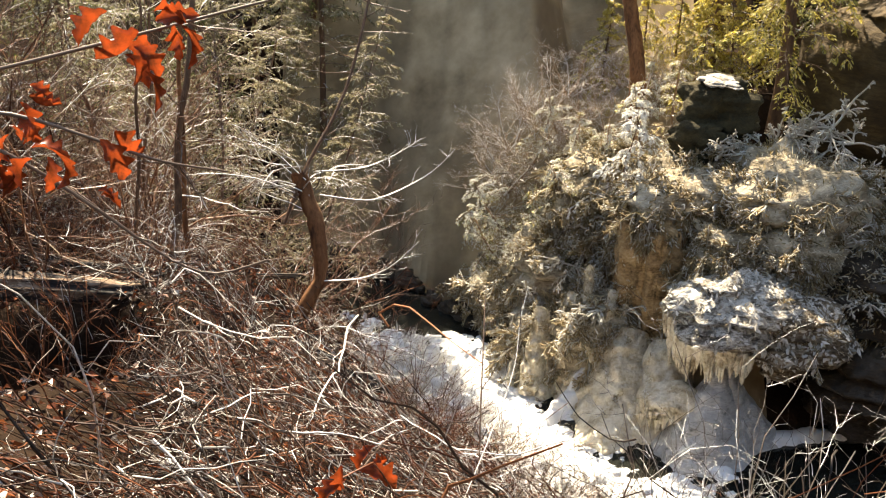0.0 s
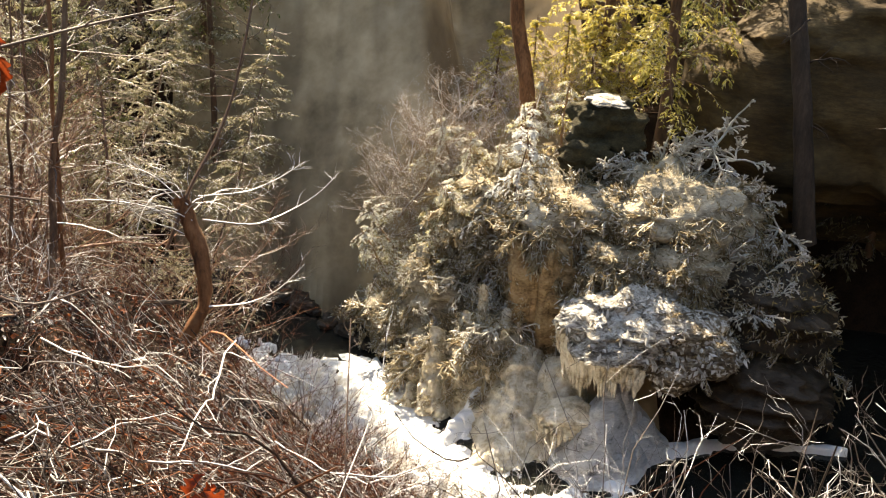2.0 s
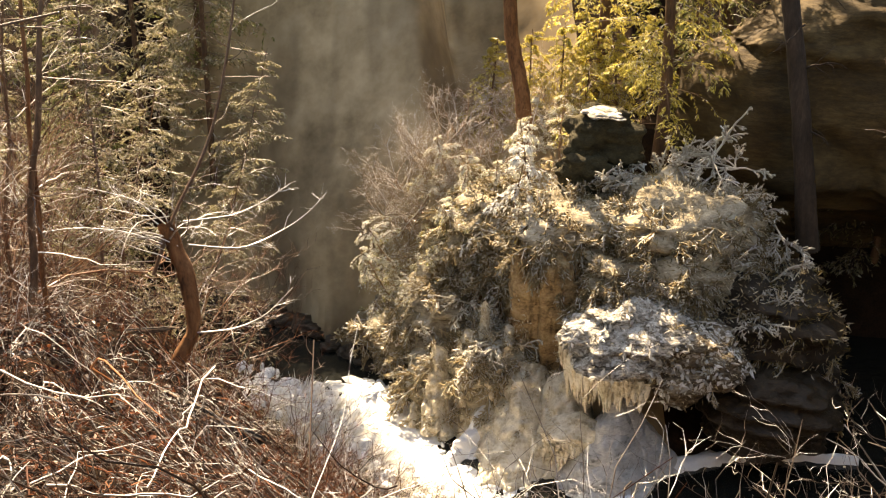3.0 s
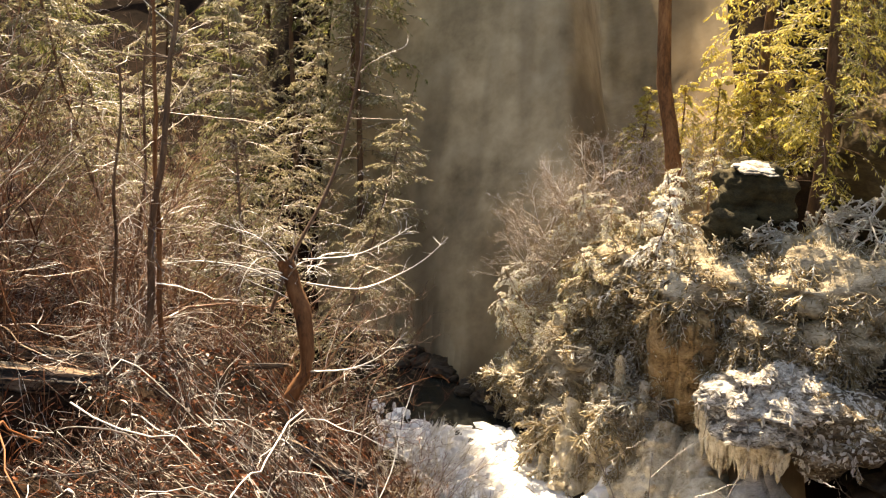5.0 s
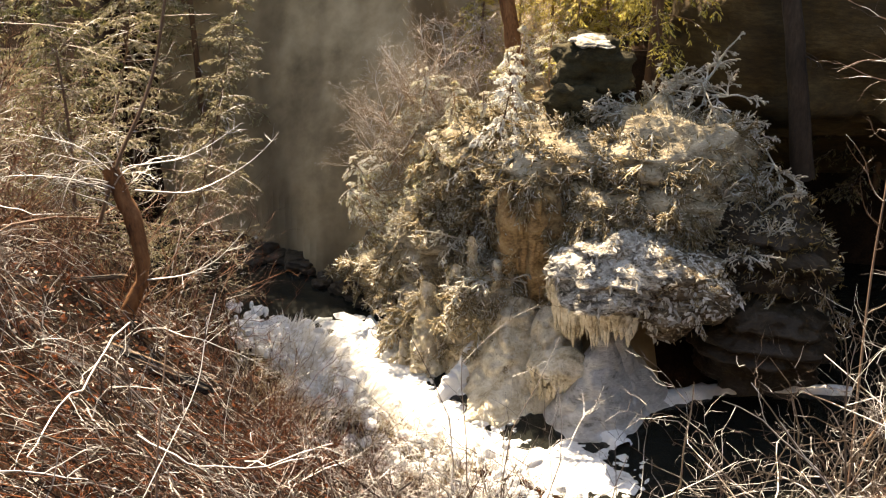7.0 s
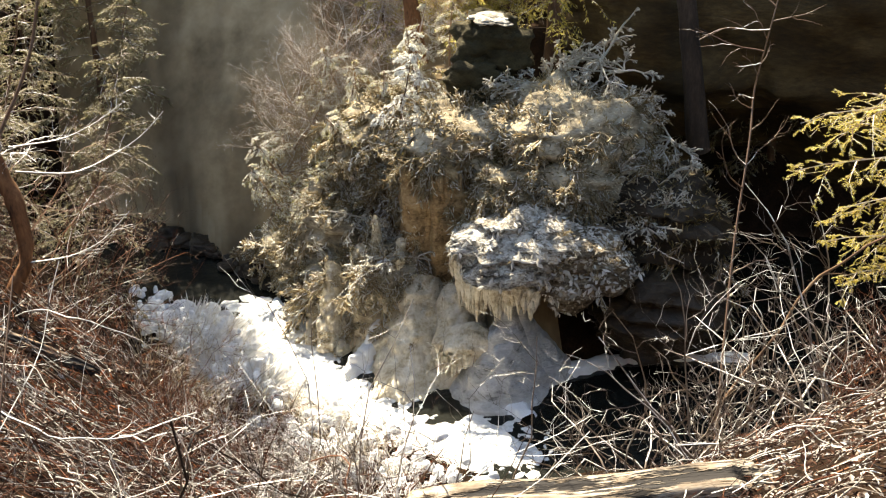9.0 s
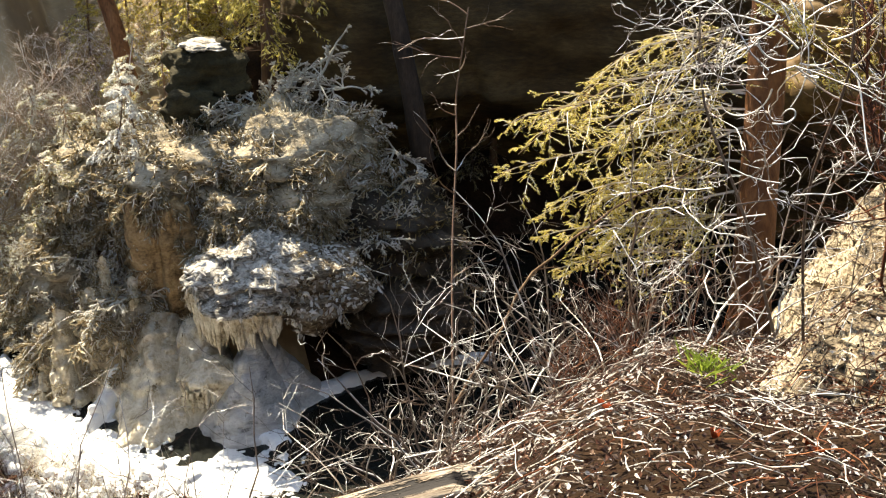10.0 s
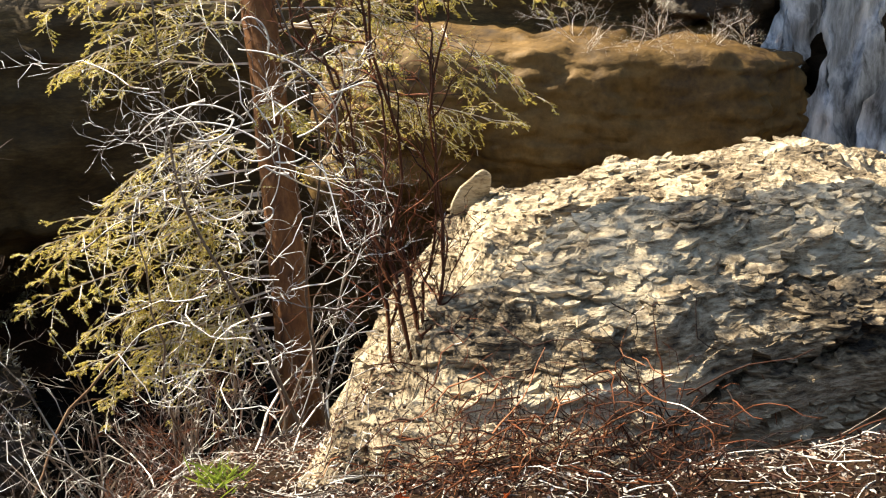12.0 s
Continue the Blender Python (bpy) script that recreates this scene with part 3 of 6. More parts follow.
flecks("shore_snow", 9, [(x - 0.35, y - 0.2, land1(x - 0.35, y - 0.2) + 0.12) for x, y in SH[:4]], 0.35, 260, 0.06, 0.24, SNOW, "frost-white snow heaped between the shore's tussocks", "snow", 0.1)
flecks("shore_ice", 4, [(x, y, land1(x, y) + 0.02) for x, y in SH], 0.3, 460, 0.08, 0.35, SNOW, "snowy ice lumps along the near shore", "ice", 0.1)

# ---------------------------------------------------------------- rocks
_ball = {}


def ball(sub):
    if sub not in _ball:
        bm = bmesh.new()
        bmesh.ops.create_icosphere(bm, subdivisions=sub, radius=1)
        _ball[sub] = (np.array([p.co[:] for p in bm.verts]), np.array([[q.index for q in p.verts] for p in bm.faces]))
        bm.free()
    return _ball[sub]


def stone(size, seed, sub=5, square=3.0, rough=0.16, strata=0.08, layer=0.16, tilt=(0.05, 0.05), freq=1.4):
    """A weathered, layered rock about its own centre."""
    v, f = ball(sub)
    v = v / (np.abs(v) ** square).sum(1)[:, None] ** (1 / square)
    v = v * np.array(size)
    v = v * (1 + rough * fbm(v, freq, 4, seed)[:, None])
    h = (v[:, 2] + tilt[0] * v[:, 0] + tilt[1] * v[:, 1] + 0.05 * fbm(v, 1.5, 2, seed + 3)) / layer
    lay = np.sin(np.floor(h) * 12.9898 + seed * 7.1) * 43758.5453
    lay = (lay - np.floor(lay)) - 0.5
    edge = np.abs(h - np.floor(h) - 0.5) * 2
    v[:, :2] *= (1 + strata * (lay * 2 - edge ** 6 * 0.8))[:, None]
    v += 0.03 * np.array(size).min() * np.stack([fbm(v, 6, 2, seed + k) for k in (5, 6, 7)], -1)
    return v, f


def stone_part(name, parent, at, size, mat, seed, label="", **kw):
    v, f = stone(size, seed, **kw)
    return place(name, mesh_of(name, v, f, mat), parent, Matrix.Translation(at), label)


buttress = empty("rock_buttress", pose(0, 0, 0), "rime-coated layered rock buttress standing in the river", "rock")
FROSTED = []      # what rime grass grows on


def bpart(name, at, size, mat, seed, label="", grow=True, **kw):
    ob = stone_part(name, buttress, at, size, mat, seed, label, **kw)
    if grow:
        v = np.array([p.co[:] for p in ob.data.vertices])
        FROSTED.append((name, np.array(at), np.array(size), v + np.array(at), np.array([p.normal[:] for p in ob.data.vertices])))
    return ob


bpart("block", (6.45, 25.3, -7.95), (0.72, 0.6, 0.66), ROCK_UMBER, 1.3, "dark mossy block with a little rime on top", False, square=3.6, rough=0.3, strata=0.12, layer=0.2, freq=2.2)
bpart("block", (5.95, 24.9, -8.8), (0.62, 0.5, 0.62), ROCK_UMBER, 2.7, "dark mossy broken block", False, square=3.4, rough=0.3, strata=0.12, layer=0.18, freq=2.2)
bpart("dome", (5.75, 24.1, -10.1), (1.75, 1.35, 1.15), ROCK_GREY, 3.1, "rounded rimed upper ledge", rough=0.2)
bpart("dome", (7.9, 23.6, -10.0), (1.9, 1.5, 1.35), ROCK_GREY, 4.4, "rounded rimed upper ledge", rough=0.2)
bpart("dome", (7.4, 22.75, -10.55), (1.9, 1.1, 0.95), ROCK_GREY, 17.4, "rimed slope between the ledges", rough=0.2)
for k, (x, y, z, w, d, h) in enumerate([(4.36, 23.45, -11.75, 0.37, 0.8, 2.05), (4.93, 23.25, -11.85, 0.36, 0.85, 2.15), (5.5, 23.4, -11.7, 0.37, 0.8, 2.0), (4.7, 23.2, -12.9, 0.62, 0.8, 0.55), (5.15, 23.1, -10.75, 0.42, 0.75, 0.5)]):
    bpart("rock_face", (x, y, z), (w, d, h), ROCK_ORANGE, 5.2 + 3.3 * k, "ochre rock face below the ledge", False, square=9, rough=0.07, strata=0.1, layer=0.13, freq=2.6)
bpart("rock_face", (6.75, 23.5, -12.4), (1.7, 1.2, 1.8), ROCK_ORANGE, 6.2, "ochre rock behind the ice", False, square=6, strata=0.06, layer=0.14)
bpart("bulge", (6.5, 21.4, -10.95), (1.4, 1.25, 0.72), ROCK_RIMED, 7.6, "overhanging rimed bulge", square=2.4, rough=0.28, strata=0.16, layer=0.12)
bpart("bulge", (7.55, 20.85, -11.4), (1.05, 1.0, 0.72), ROCK_RIMED_DARK, 8.3, "layered dark side of the bulge", True, square=2.6, rough=0.22, strata=0.18, layer=0.11)
bpart("ledge", (9.3, 20.9, -12.5), (1.3, 1.2, 0.95), ROCK_WET, 9.1, "wet dark layered ledge above the pool", False, strata=0.16, square=3)
bpart("ledge", (9.6, 22.2, -11.6), (1.3, 1.4, 1.5), ROCK_WET, 10.4, "wet dark layered ledge", True, strata=0.14)
bpart("foot", (3.75, 23.1, -12.9), (0.9, 1.0, 1.25), ROCK_GREY, 12.5, "rimed foot of the buttress")
bpart("foot", (2.55, 23.7, -13.35), (0.75, 0.9, 0.85), ROCK_GREY, 13.9, "rimed foot of the buttress")
bpart("foot", (3.1, 25.0, -12.3), (1.3, 1.3, 1.4), ROCK_GREY, 14.2, "rimed slope of the buttress")
bpart("foot", (1.9, 26.2, -13.2), (1.0, 1.0, 0.9), ROCK_GREY, 16.7, "rimed foot of the buttress")
bpart("shoulder", (4.0, 25.2, -10.8), (1.2, 1.2, 1.6), ROCK_GREY, 15.5, "rimed shoulder of the buttress")
v, f = stone((0.5, 0.42, 0.08), 31.0, 5, 2.2, 0.55, 0.1, freq=3.0)
place("rime_cap", mesh_of("rime_cap", v, f, ROCK_RIMED), buttress, Matrix.Translation((6.35, 25.2, -7.28)), "uneven crust of rime")

rng = np.random.default_rng(64)
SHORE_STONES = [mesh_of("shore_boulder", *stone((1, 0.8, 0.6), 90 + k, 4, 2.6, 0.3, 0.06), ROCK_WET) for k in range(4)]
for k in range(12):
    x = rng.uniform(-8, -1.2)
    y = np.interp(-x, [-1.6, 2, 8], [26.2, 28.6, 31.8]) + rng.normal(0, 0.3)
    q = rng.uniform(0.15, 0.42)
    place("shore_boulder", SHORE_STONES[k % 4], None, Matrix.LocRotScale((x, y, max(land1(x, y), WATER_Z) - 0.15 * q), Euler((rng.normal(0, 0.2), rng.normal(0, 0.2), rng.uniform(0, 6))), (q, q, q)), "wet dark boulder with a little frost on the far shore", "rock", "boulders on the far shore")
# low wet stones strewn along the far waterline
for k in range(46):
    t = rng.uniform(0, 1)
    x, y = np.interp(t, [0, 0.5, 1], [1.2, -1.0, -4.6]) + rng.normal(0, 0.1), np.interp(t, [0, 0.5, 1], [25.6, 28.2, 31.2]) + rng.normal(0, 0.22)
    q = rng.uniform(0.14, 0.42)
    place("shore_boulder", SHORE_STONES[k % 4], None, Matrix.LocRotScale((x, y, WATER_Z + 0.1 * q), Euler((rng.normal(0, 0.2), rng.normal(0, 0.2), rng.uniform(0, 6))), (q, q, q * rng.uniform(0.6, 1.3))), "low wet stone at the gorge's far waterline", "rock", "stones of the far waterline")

# ice below the overhang
mound = empty("ice_mound", pose(0, 0, 0), "smooth grey dome of ice below the icicles", "ice")


def ice_flow(name, parent, apex, foot, width, mat, seed, label="", n=70, m=90, top=0.1, lumps=0.1, steep=0.85):
    """Ice that has run down from apex to foot, steep above and spreading below, with knobs and runnels."""
    a, b = np.array(apex, float), np.array(foot, float)
    u, w = np.meshgrid(np.linspace(0, 1, n), np.linspace(-1, 1, m), indexing="ij")
    run = np.array([b[0] - a[0], b[1] - a[1]])
    ln = np.linalg.norm(run)
    run /= ln
    side = np.array([-run[1], run[0]])
    half = width * (top + (1 - top) * u ** 1.25)
    arc = w * math.pi / 2
    out = ln * (0.08 + 0.92 * u ** 1.3) * np.cos(arc) ** 0.8
    x = a[0] + run[0] * out + side[0] * half * np.sin(arc)
    y = a[1] + run[1] * out + side[1] * half * np.sin(arc)
    z = a[2] + (b[2] - a[2]) * u ** steep - 0.2 * (1 - np.cos(arc)) * (1 - u)
    p = np.stack([x, y, z], -1).reshape(-1, 3)
    q = p * np.array([1, 1, 0.45])
    knob = np.abs(fbm(p, 2.6, 2, seed)) - 0.35
    off = lumps * (1.6 * fbm(q, 0.9, 2, seed + 7) + 1.1 * knob + 0.35 * fbm(q, 4, 2, seed + 2) + 0.1 * fbm(p, 9, 2, seed + 4))
    p[:, :2] += run[None] * off[:, None] * 1.3
    p[:, 2] += off * 0.9
    me = mesh_of(name, p, grid_faces(n, m), mat)
    place(name, me, parent, None, label)
    return p, np.array([q.normal[:] for q in me.vertices])


ice_flow("dome", mound, (5.95, 20.8, -11.45), (4.75, 19.1, -14.2), 1.5, ICE_GREY, 3.0, top=0.07, lumps=0.06, steep=0.75)
ice_flow("apron", mound, (6.2, 20.95, -11.7), (7.7, 20.75, -13.95), 0.95, ICE_GREY, 4.0, top=0.3, steep=0.8, lumps=0.05)
fall_ice = empty("frozen_seep", pose(0, 0, 0), "lumpy cream frozen seepage over the rock foot", "ice")
SEEP = [ice_flow("ice_sheet", fall_ice, (4.35, 22.6, -12.1), (3.5, 19.7, -14.2), 1.45, ICE_CREAM, 5.0, lumps=0.1, top=0.3, steep=1.1),
        ice_flow("ice_sheet", fall_ice, (5.2, 22.1, -12.15), (4.5, 19.8, -14.1), 0.95, ICE_CREAM, 6.0, lumps=0.1, top=0.4, steep=1.5),
        ice_flow("ice_sheet", fall_ice, (3.7, 22.7, -12.4), (2.75, 20.6, -14.2), 0.95, ICE_CREAM, 8.0, lumps=0.11, top=0.35, steep=1.0)]
SEEP = [(k, v[v[:, 2] > -13.3], n[v[:, 2] > -13.3]) for k, (v, n) in enumerate(SEEP)]
for k, (a, b, w) in enumerate([((3.35, 22.75, -11.75), (3.1, 21.9, -13.9), 0.36), ((2.75, 23.0, -12.3), (2.45, 22.1, -13.9), 0.32), ((3.95, 22.7, -11.3), (3.85, 22.1, -12.9), 0.26), ((4.25, 22.75, -11.0), (4.2, 22.4, -12.4), 0.12),
                               ((3.7, 22.6, -11.5), (3.5, 21.7, -13.4), 0.3), ((3.05, 22.85, -11.4), (2.8, 21.9, -13.7), 0.3), ((2.45, 23.0, -11.9), (2.1, 22.2, -13.8), 0.34), ((2.1, 23.4, -12.4), (1.75, 22.6, -13.9), 0.3), ((3.45, 23.0, -10.9), (3.3, 22.3, -12.6), 0.22)]):
    SEEP.append((9, *ice_flow("ice_column", fall_ice, a, b, w, ICE_CREAM, 20.0 + k, "knobbly cream ice column", lumps=0.14, top=0.45, steep=1.0)))
ice_flow("ice_ridge", fall_ice, (3.5, 22.3, -12.85), (2.1, 20.75, -13.9), 0.3, SNOW, 7.0, "white snowy crest of ice", lumps=0.12, top=0.5, steep=1.0)
v, f = stone((0.6, 0.45, 0.42), 61.0, 5, 2.2, 0.3, 0.05)
place("ice_bulge", mesh_of("ice_bulge", v, f, ICE_CREAM), fall_ice, Matrix.Translation((4.95, 20.7, -12.95)), "knobbly cream ice bulge fringed with small icicles")
# icicles on the lip of the overhang
curtain = empty("icicle_curtain", pose(0, 0, 0), "curtain of cream-coloured icicles under the overhang", "icicles")


def icicle_mesh(k):
    r = np.random.default_rng(40 + k)
    z = np.linspace(0, -1, 9)
    rad = 0.1 * (1 + z) ** 0.6 * (1 + 0.16 * r.normal(0, 1, 9)) + 0.006
    pts = np.stack([0.02 * np.cumsum(r.normal(0, 1, 9)) * 0.5, 0.02 * np.cumsum(r.normal(0, 1, 9)) * 0.5, z], -1)
    v, f = tubes([(pts, rad)], 7)
    return mesh_of("icicle", v, f, ICE_CREAM)


ICICLES = [icicle_mesh(k) for k in range(5)]
LIP = np.array([(4.93, 21.6, -11.02), (5.0, 21.15, -11.2), (5.15, 20.75, -11.35), (5.55, 20.4, -11.3), (5.98, 20.25, -11.3), (6.35, 20.25, -11.55)])
rng = np.random.default_rng(5)
for k in range(190):
    u = (k + rng.uniform(-0.4, 0.4)) / 190 * 5
    u = min(max(u, 0), 4.99)
    p = np.array([np.interp(u, range(6), LIP[:, c]) for c in range(3)]) + rng.normal(0, 0.05, 3)
    ln = rng.uniform(0.45, 0.95) * (1.0 if 0.5 < u < 3.8 else 0.7)
    place("icicle", ICICLES[k % 5], curtain, Matrix.LocRotScale(p, Euler((0, 0, rng.uniform(0, 6))), (rng.uniform(0.6, 1.25), rng.uniform(0.6, 1.25), ln)))


for k in range(34):
    a = rng.uniform(3.4, 6.1)
    p = np.array((4.95 + 0.55 * math.cos(a), 20.7 + 0.4 * math.sin(a), -13.0 + rng.normal(0, 0.08)))
    place("icicle", ICICLES[k % 5], fall_ice, Matrix.LocRotScale(p, Euler((0, 0, a)), (0.6, 0.6, rng.uniform(0.2, 0.45))))


# ---------------------------------------------------------------- the far cliff with its undercut
def cliff_wall(name, plan, tops, mat, label, seed, under=3.2, lip_z=-9.4, n=240):
    """A rock wall along a plan line: brow, face, and a deep undercut down to the river."""
    plan = np.asarray(plan, float)
    t = np.linspace(0, len(plan) - 1, n)
    cx, cy, top = (np.interp(t, np.arange(len(plan)), c) for c in (plan[:, 0], plan[:, 1], np.asarray(tops, float)))
    d = np.stack([np.gradient(cx), np.gradient(cy)], -1)
    d /= np.linalg.norm(d, axis=1)[:, None]
    out = np.stack([d[:, 1], -d[:, 0]], -1)
    prof_o = np.array([-6.0, -2.5, -0.9, -0.25, 0, 0.1, 0.05, -0.5, -under * 0.7, -under, -under, -under * 0.8])
    prof_z = np.array([1.2, 0.5, 0.15, -0.15, -0.8, -1.8, -3.0, -3.5, -4.0, -5.0, -7.0, -9.5])
    m = 90
    s = np.linspace(0, len(prof_o) - 1, m)
    o, zz = np.interp(s, range(len(prof_o)), prof_o), np.interp(s, range(len(prof_o)), prof_z)
    x = cx[:, None] + out[:, 0:1] * o
    y = cy[:, None] + out[:, 1:2] * o
    z = top[:, None] + zz[None] * ((top - lip_z) / 3.2)[:, None]
    p = np.stack([x, y, z], -1).reshape(-1, 3)
    h = (p[:, 2] + 0.1 * p[:, 0] + 0.15 * fbm(p, 0.5, 2, seed)) / 0.33
    lay = np.sin(np.floor(h) * 12.9898 + seed) * 43758.5453
    lay = lay - np.floor(lay) - 0.5
    off = 0.55 * fbm(p, 0.33, 4, seed) + 0.22 * lay + 0.12 * fbm(p, 2.2, 3, seed + 1)
    nrm = np.repeat(out, m, 0)
    p[:, :2] += nrm * off[:, None]
    p[:, 2] += 0.12 * fbm(p, 1.1, 3, seed + 2)
    return place(name, mesh_of(name, p, grid_faces(n, m), mat), None, None, label, "cliff")


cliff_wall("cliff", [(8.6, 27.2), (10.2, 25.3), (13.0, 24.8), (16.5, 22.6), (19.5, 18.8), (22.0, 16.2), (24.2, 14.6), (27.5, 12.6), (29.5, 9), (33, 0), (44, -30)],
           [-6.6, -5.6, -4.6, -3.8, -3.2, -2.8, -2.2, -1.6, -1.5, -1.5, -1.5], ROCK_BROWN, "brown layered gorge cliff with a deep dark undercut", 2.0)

v, f = stone((4.8, 2.0, 1.9), 71.0, 6, 4.5, 0.12, 0.035, 0.5, freq=0.8)
place("cliff_boulder", mesh_of("cliff_boulder", v, f, ROCK_GOLD), None, Matrix.Translation((20.9, 15.8, -6.6)) @ pose(0, 0, 0, 0, 0, -50), "golden-brown smooth rock bulging from the gorge cliff", "rock")

# waterfall in the notch of the cliff
falls = empty("waterfall", pose(0, 0, 0), "white waterfall dropping through a dark notch in the cliff", "waterfall")
for k, (a, b, w) in enumerate([((26.8, 11.6, -2.0), (23.7, 10.7, -9.5), 0.8), ((28.2, 9.9, -1.6), (24.7, 8.9, -10), 1.7), ((26.3, 12.3, -3.0), (23.0, 12.2, -8.3), 0.6)]):
    u, s = np.meshgrid(np.linspace(0, 1, 50), np.linspace(-1, 1, 22), indexing="ij")
    a, b = np.array(a), np.array(b)
    d = unit(b - a)
    side = unit(np.cross(d, (0.6, 0.8, 0.3)))
    drop = np.stack([a[0] + (b[0] - a[0]) * u ** 0.7, a[1] + (b[1] - a[1]) * u ** 0.7, a[2] + (b[2] - a[2]) * u ** 1.4], -1)
    p = drop + side * (s * w * (0.6 + 0.8 * u))[..., None]
    p = p.reshape(-1, 3)
    p += 0.25 * np.stack([fbm(p * np.array([1, 1, 0.3]), 2.4, 4, 8 + k + j) for j in (0, 3, 5)], -1)
    place("stream", mesh_of("stream", p, grid_faces(50, 22), FALLS), falls)

for k, (at, size) in enumerate([((25.6, 13.6, -4.6), (1.5, 1.0, 2.4)), ((23.9, 14.0, -3.4), (1.2, 1.0, 1.3)), ((27.6, 12.4, -6.5), (1.6, 1.2, 3.0))]):
    stone_part("notch_rock", falls, at, size, ROCK_WET, 80 + k, "wet black rock beside the falling water", strata=0.12)

# ---------------------------------------------------------------- pale layered outcrop on the near bank
def sr(s, r):
    return s * 0.643 + r * 0.766, s * 0.766 - r * 0.643


outcrop = empty("rock_outcrop", pose(0, 0, 0), "big pale layered sandstone outcrop in sunlight", "rock")


def outcrop_height(s, r):
    """Gentle scalloped slope at its near end, a steep layered face further along, a hollow and a higher back."""
    steep = np.clip((r - 2.5) / 0.7, 0, 1)
    a = s - (5.75 + 0.32 * steep)
    gentle = np.interp(a, [-0.4, 0, 0.25, 0.6, 1.0, 1.4], [-3.5, -2.85, -2.5, -2.28, -2.14, -2.12])
    face = np.interp(a, [-0.4, -0.02, 0.1, 0.2, 0.3, 0.42, 0.6], [-3.6, -3.15, -2.82, -2.6, -2.46, -2.37, -2.31]) - 0.1 * np.clip(r - 3.0, 0, 1.5)
    a0 = s - 5.75 - 0.1 * (r - 2.5)
    back = np.interp(a0, [0.85, 1.3, 2.2, 3.4, 4.2, 6.0, 7.6, 8.2, 8.8, 10.5], [-2.22, -2.2, -2.45, -2.95, -3.0, -3.25, -3.5, -3.75, -4.6, -9.5])
    low = gentle + (face - gentle) * steep
    low = low + (back - low) * np.clip((a - 0.7) / 0.8, 0, 1)
    low = low + np.interp(r, [1, 4, 5, 6.3, 7.6, 10], [-0.65, -0.6, -0.27, -0.28, -0.55, -0.9]) * np.clip((a0 - 3.0) / 1.6, 0, 1)
    low = low - 0.08 * np.maximum(0, 3.2 - r) ** 2 - 0.9 * np.maximum(0, 2.0 - r)
    low = low - 0.22 * np.clip((3.0 - r) / 0.7, 0, 1)
    low = low - 0.8 * np.maximum(0, 2.7 - r) * np.clip((a0 - 1.6) / 1.5, 0, 1)
    return low - 0.1 * np.exp(-((a0 - 3.2 - 0.2 * (r - 4)) / 0.65) ** 2)


S_LINE = np.concatenate([np.linspace(5.2, 8.2, 300, endpoint=False), np.linspace(8.2, 16.5, 220)])
R_LINE = np.concatenate([np.linspace(0.9, 6.2, 330, endpoint=False), np.linspace(6.2, 12, 130)])
ss, rr = np.meshgrid(S_LINE, R_LINE, indexing="ij")
X, Y = sr(ss, rr)
Z = outcrop_height(ss, rr)
P = np.stack([X, Y, Z], -1).reshape(-1, 3)
Q = np.stack([ss, rr, Z], -1).reshape(-1, 3)
Z = Z + (0.15 * fbm(P, 0.7, 3, 3) + 0.05 * fbm(P, 2.6, 3, 5)).reshape(Z.shape)
# thin beds that rise along the face, broken into scalloped plates
bed = Z - 0.13 * rr + (0.06 * fbm(Q * np.array([1, 0.7, 1]), 1.6, 3, 9) + 0.03 * fbm(Q, 4.5, 2, 29)).reshape(Z.shape)
for step, keep in ((0.17, 0.6), (0.06, 0.95)):
    k = np.floor(bed / step)
    fr = bed / step - k
    Z = Z + step * (np.clip((fr - 0.72) / 0.28, 0, 1) - fr) * keep
P[:, 2] = Z.ravel()
front = np.clip((6.9 - ss.ravel()) / 0.5, 0, 1)
scar = fbm(Q * np.array([1.5, 0.9, 1.5]), 4.2, 2, 11)
P[:, 2] += 0.04 * np.round(1.7 * scar) / 1.7 * (1 - 0.7 * front)
Z = P[:, 2].reshape(Z.shape)
h = np.sin(np.floor((Q[:, 2] - 0.13 * rr.ravel() + 0.03 * fbm(P, 2.5, 2, 19)) / 0.05) * 12.9898) * 43758.5453
P[:, :2] -= np.array([(0.643, 0.766)]) * ((h - np.floor(h) - 0.5) * 0.13 * front + 0.05 * front * fbm(P, 2.2, 3, 23))[:, None]
P[:, :2] += 0.012 * np.stack([fbm(P, 6, 2, 1), fbm(P, 6, 2, 2)], -1)
place("bedrock", mesh_of("bedrock", P, grid_faces(*ss.shape), ROCK_PALE, smooth=False), outcrop)


def outcrop_z(s, r):
    i = np.clip(np.searchsorted(S_LINE, s), 0, len(S_LINE) - 1)
    j = np.clip(np.searchsorted(R_LINE, r), 0, len(R_LINE) - 1)
    return Z[i, j]


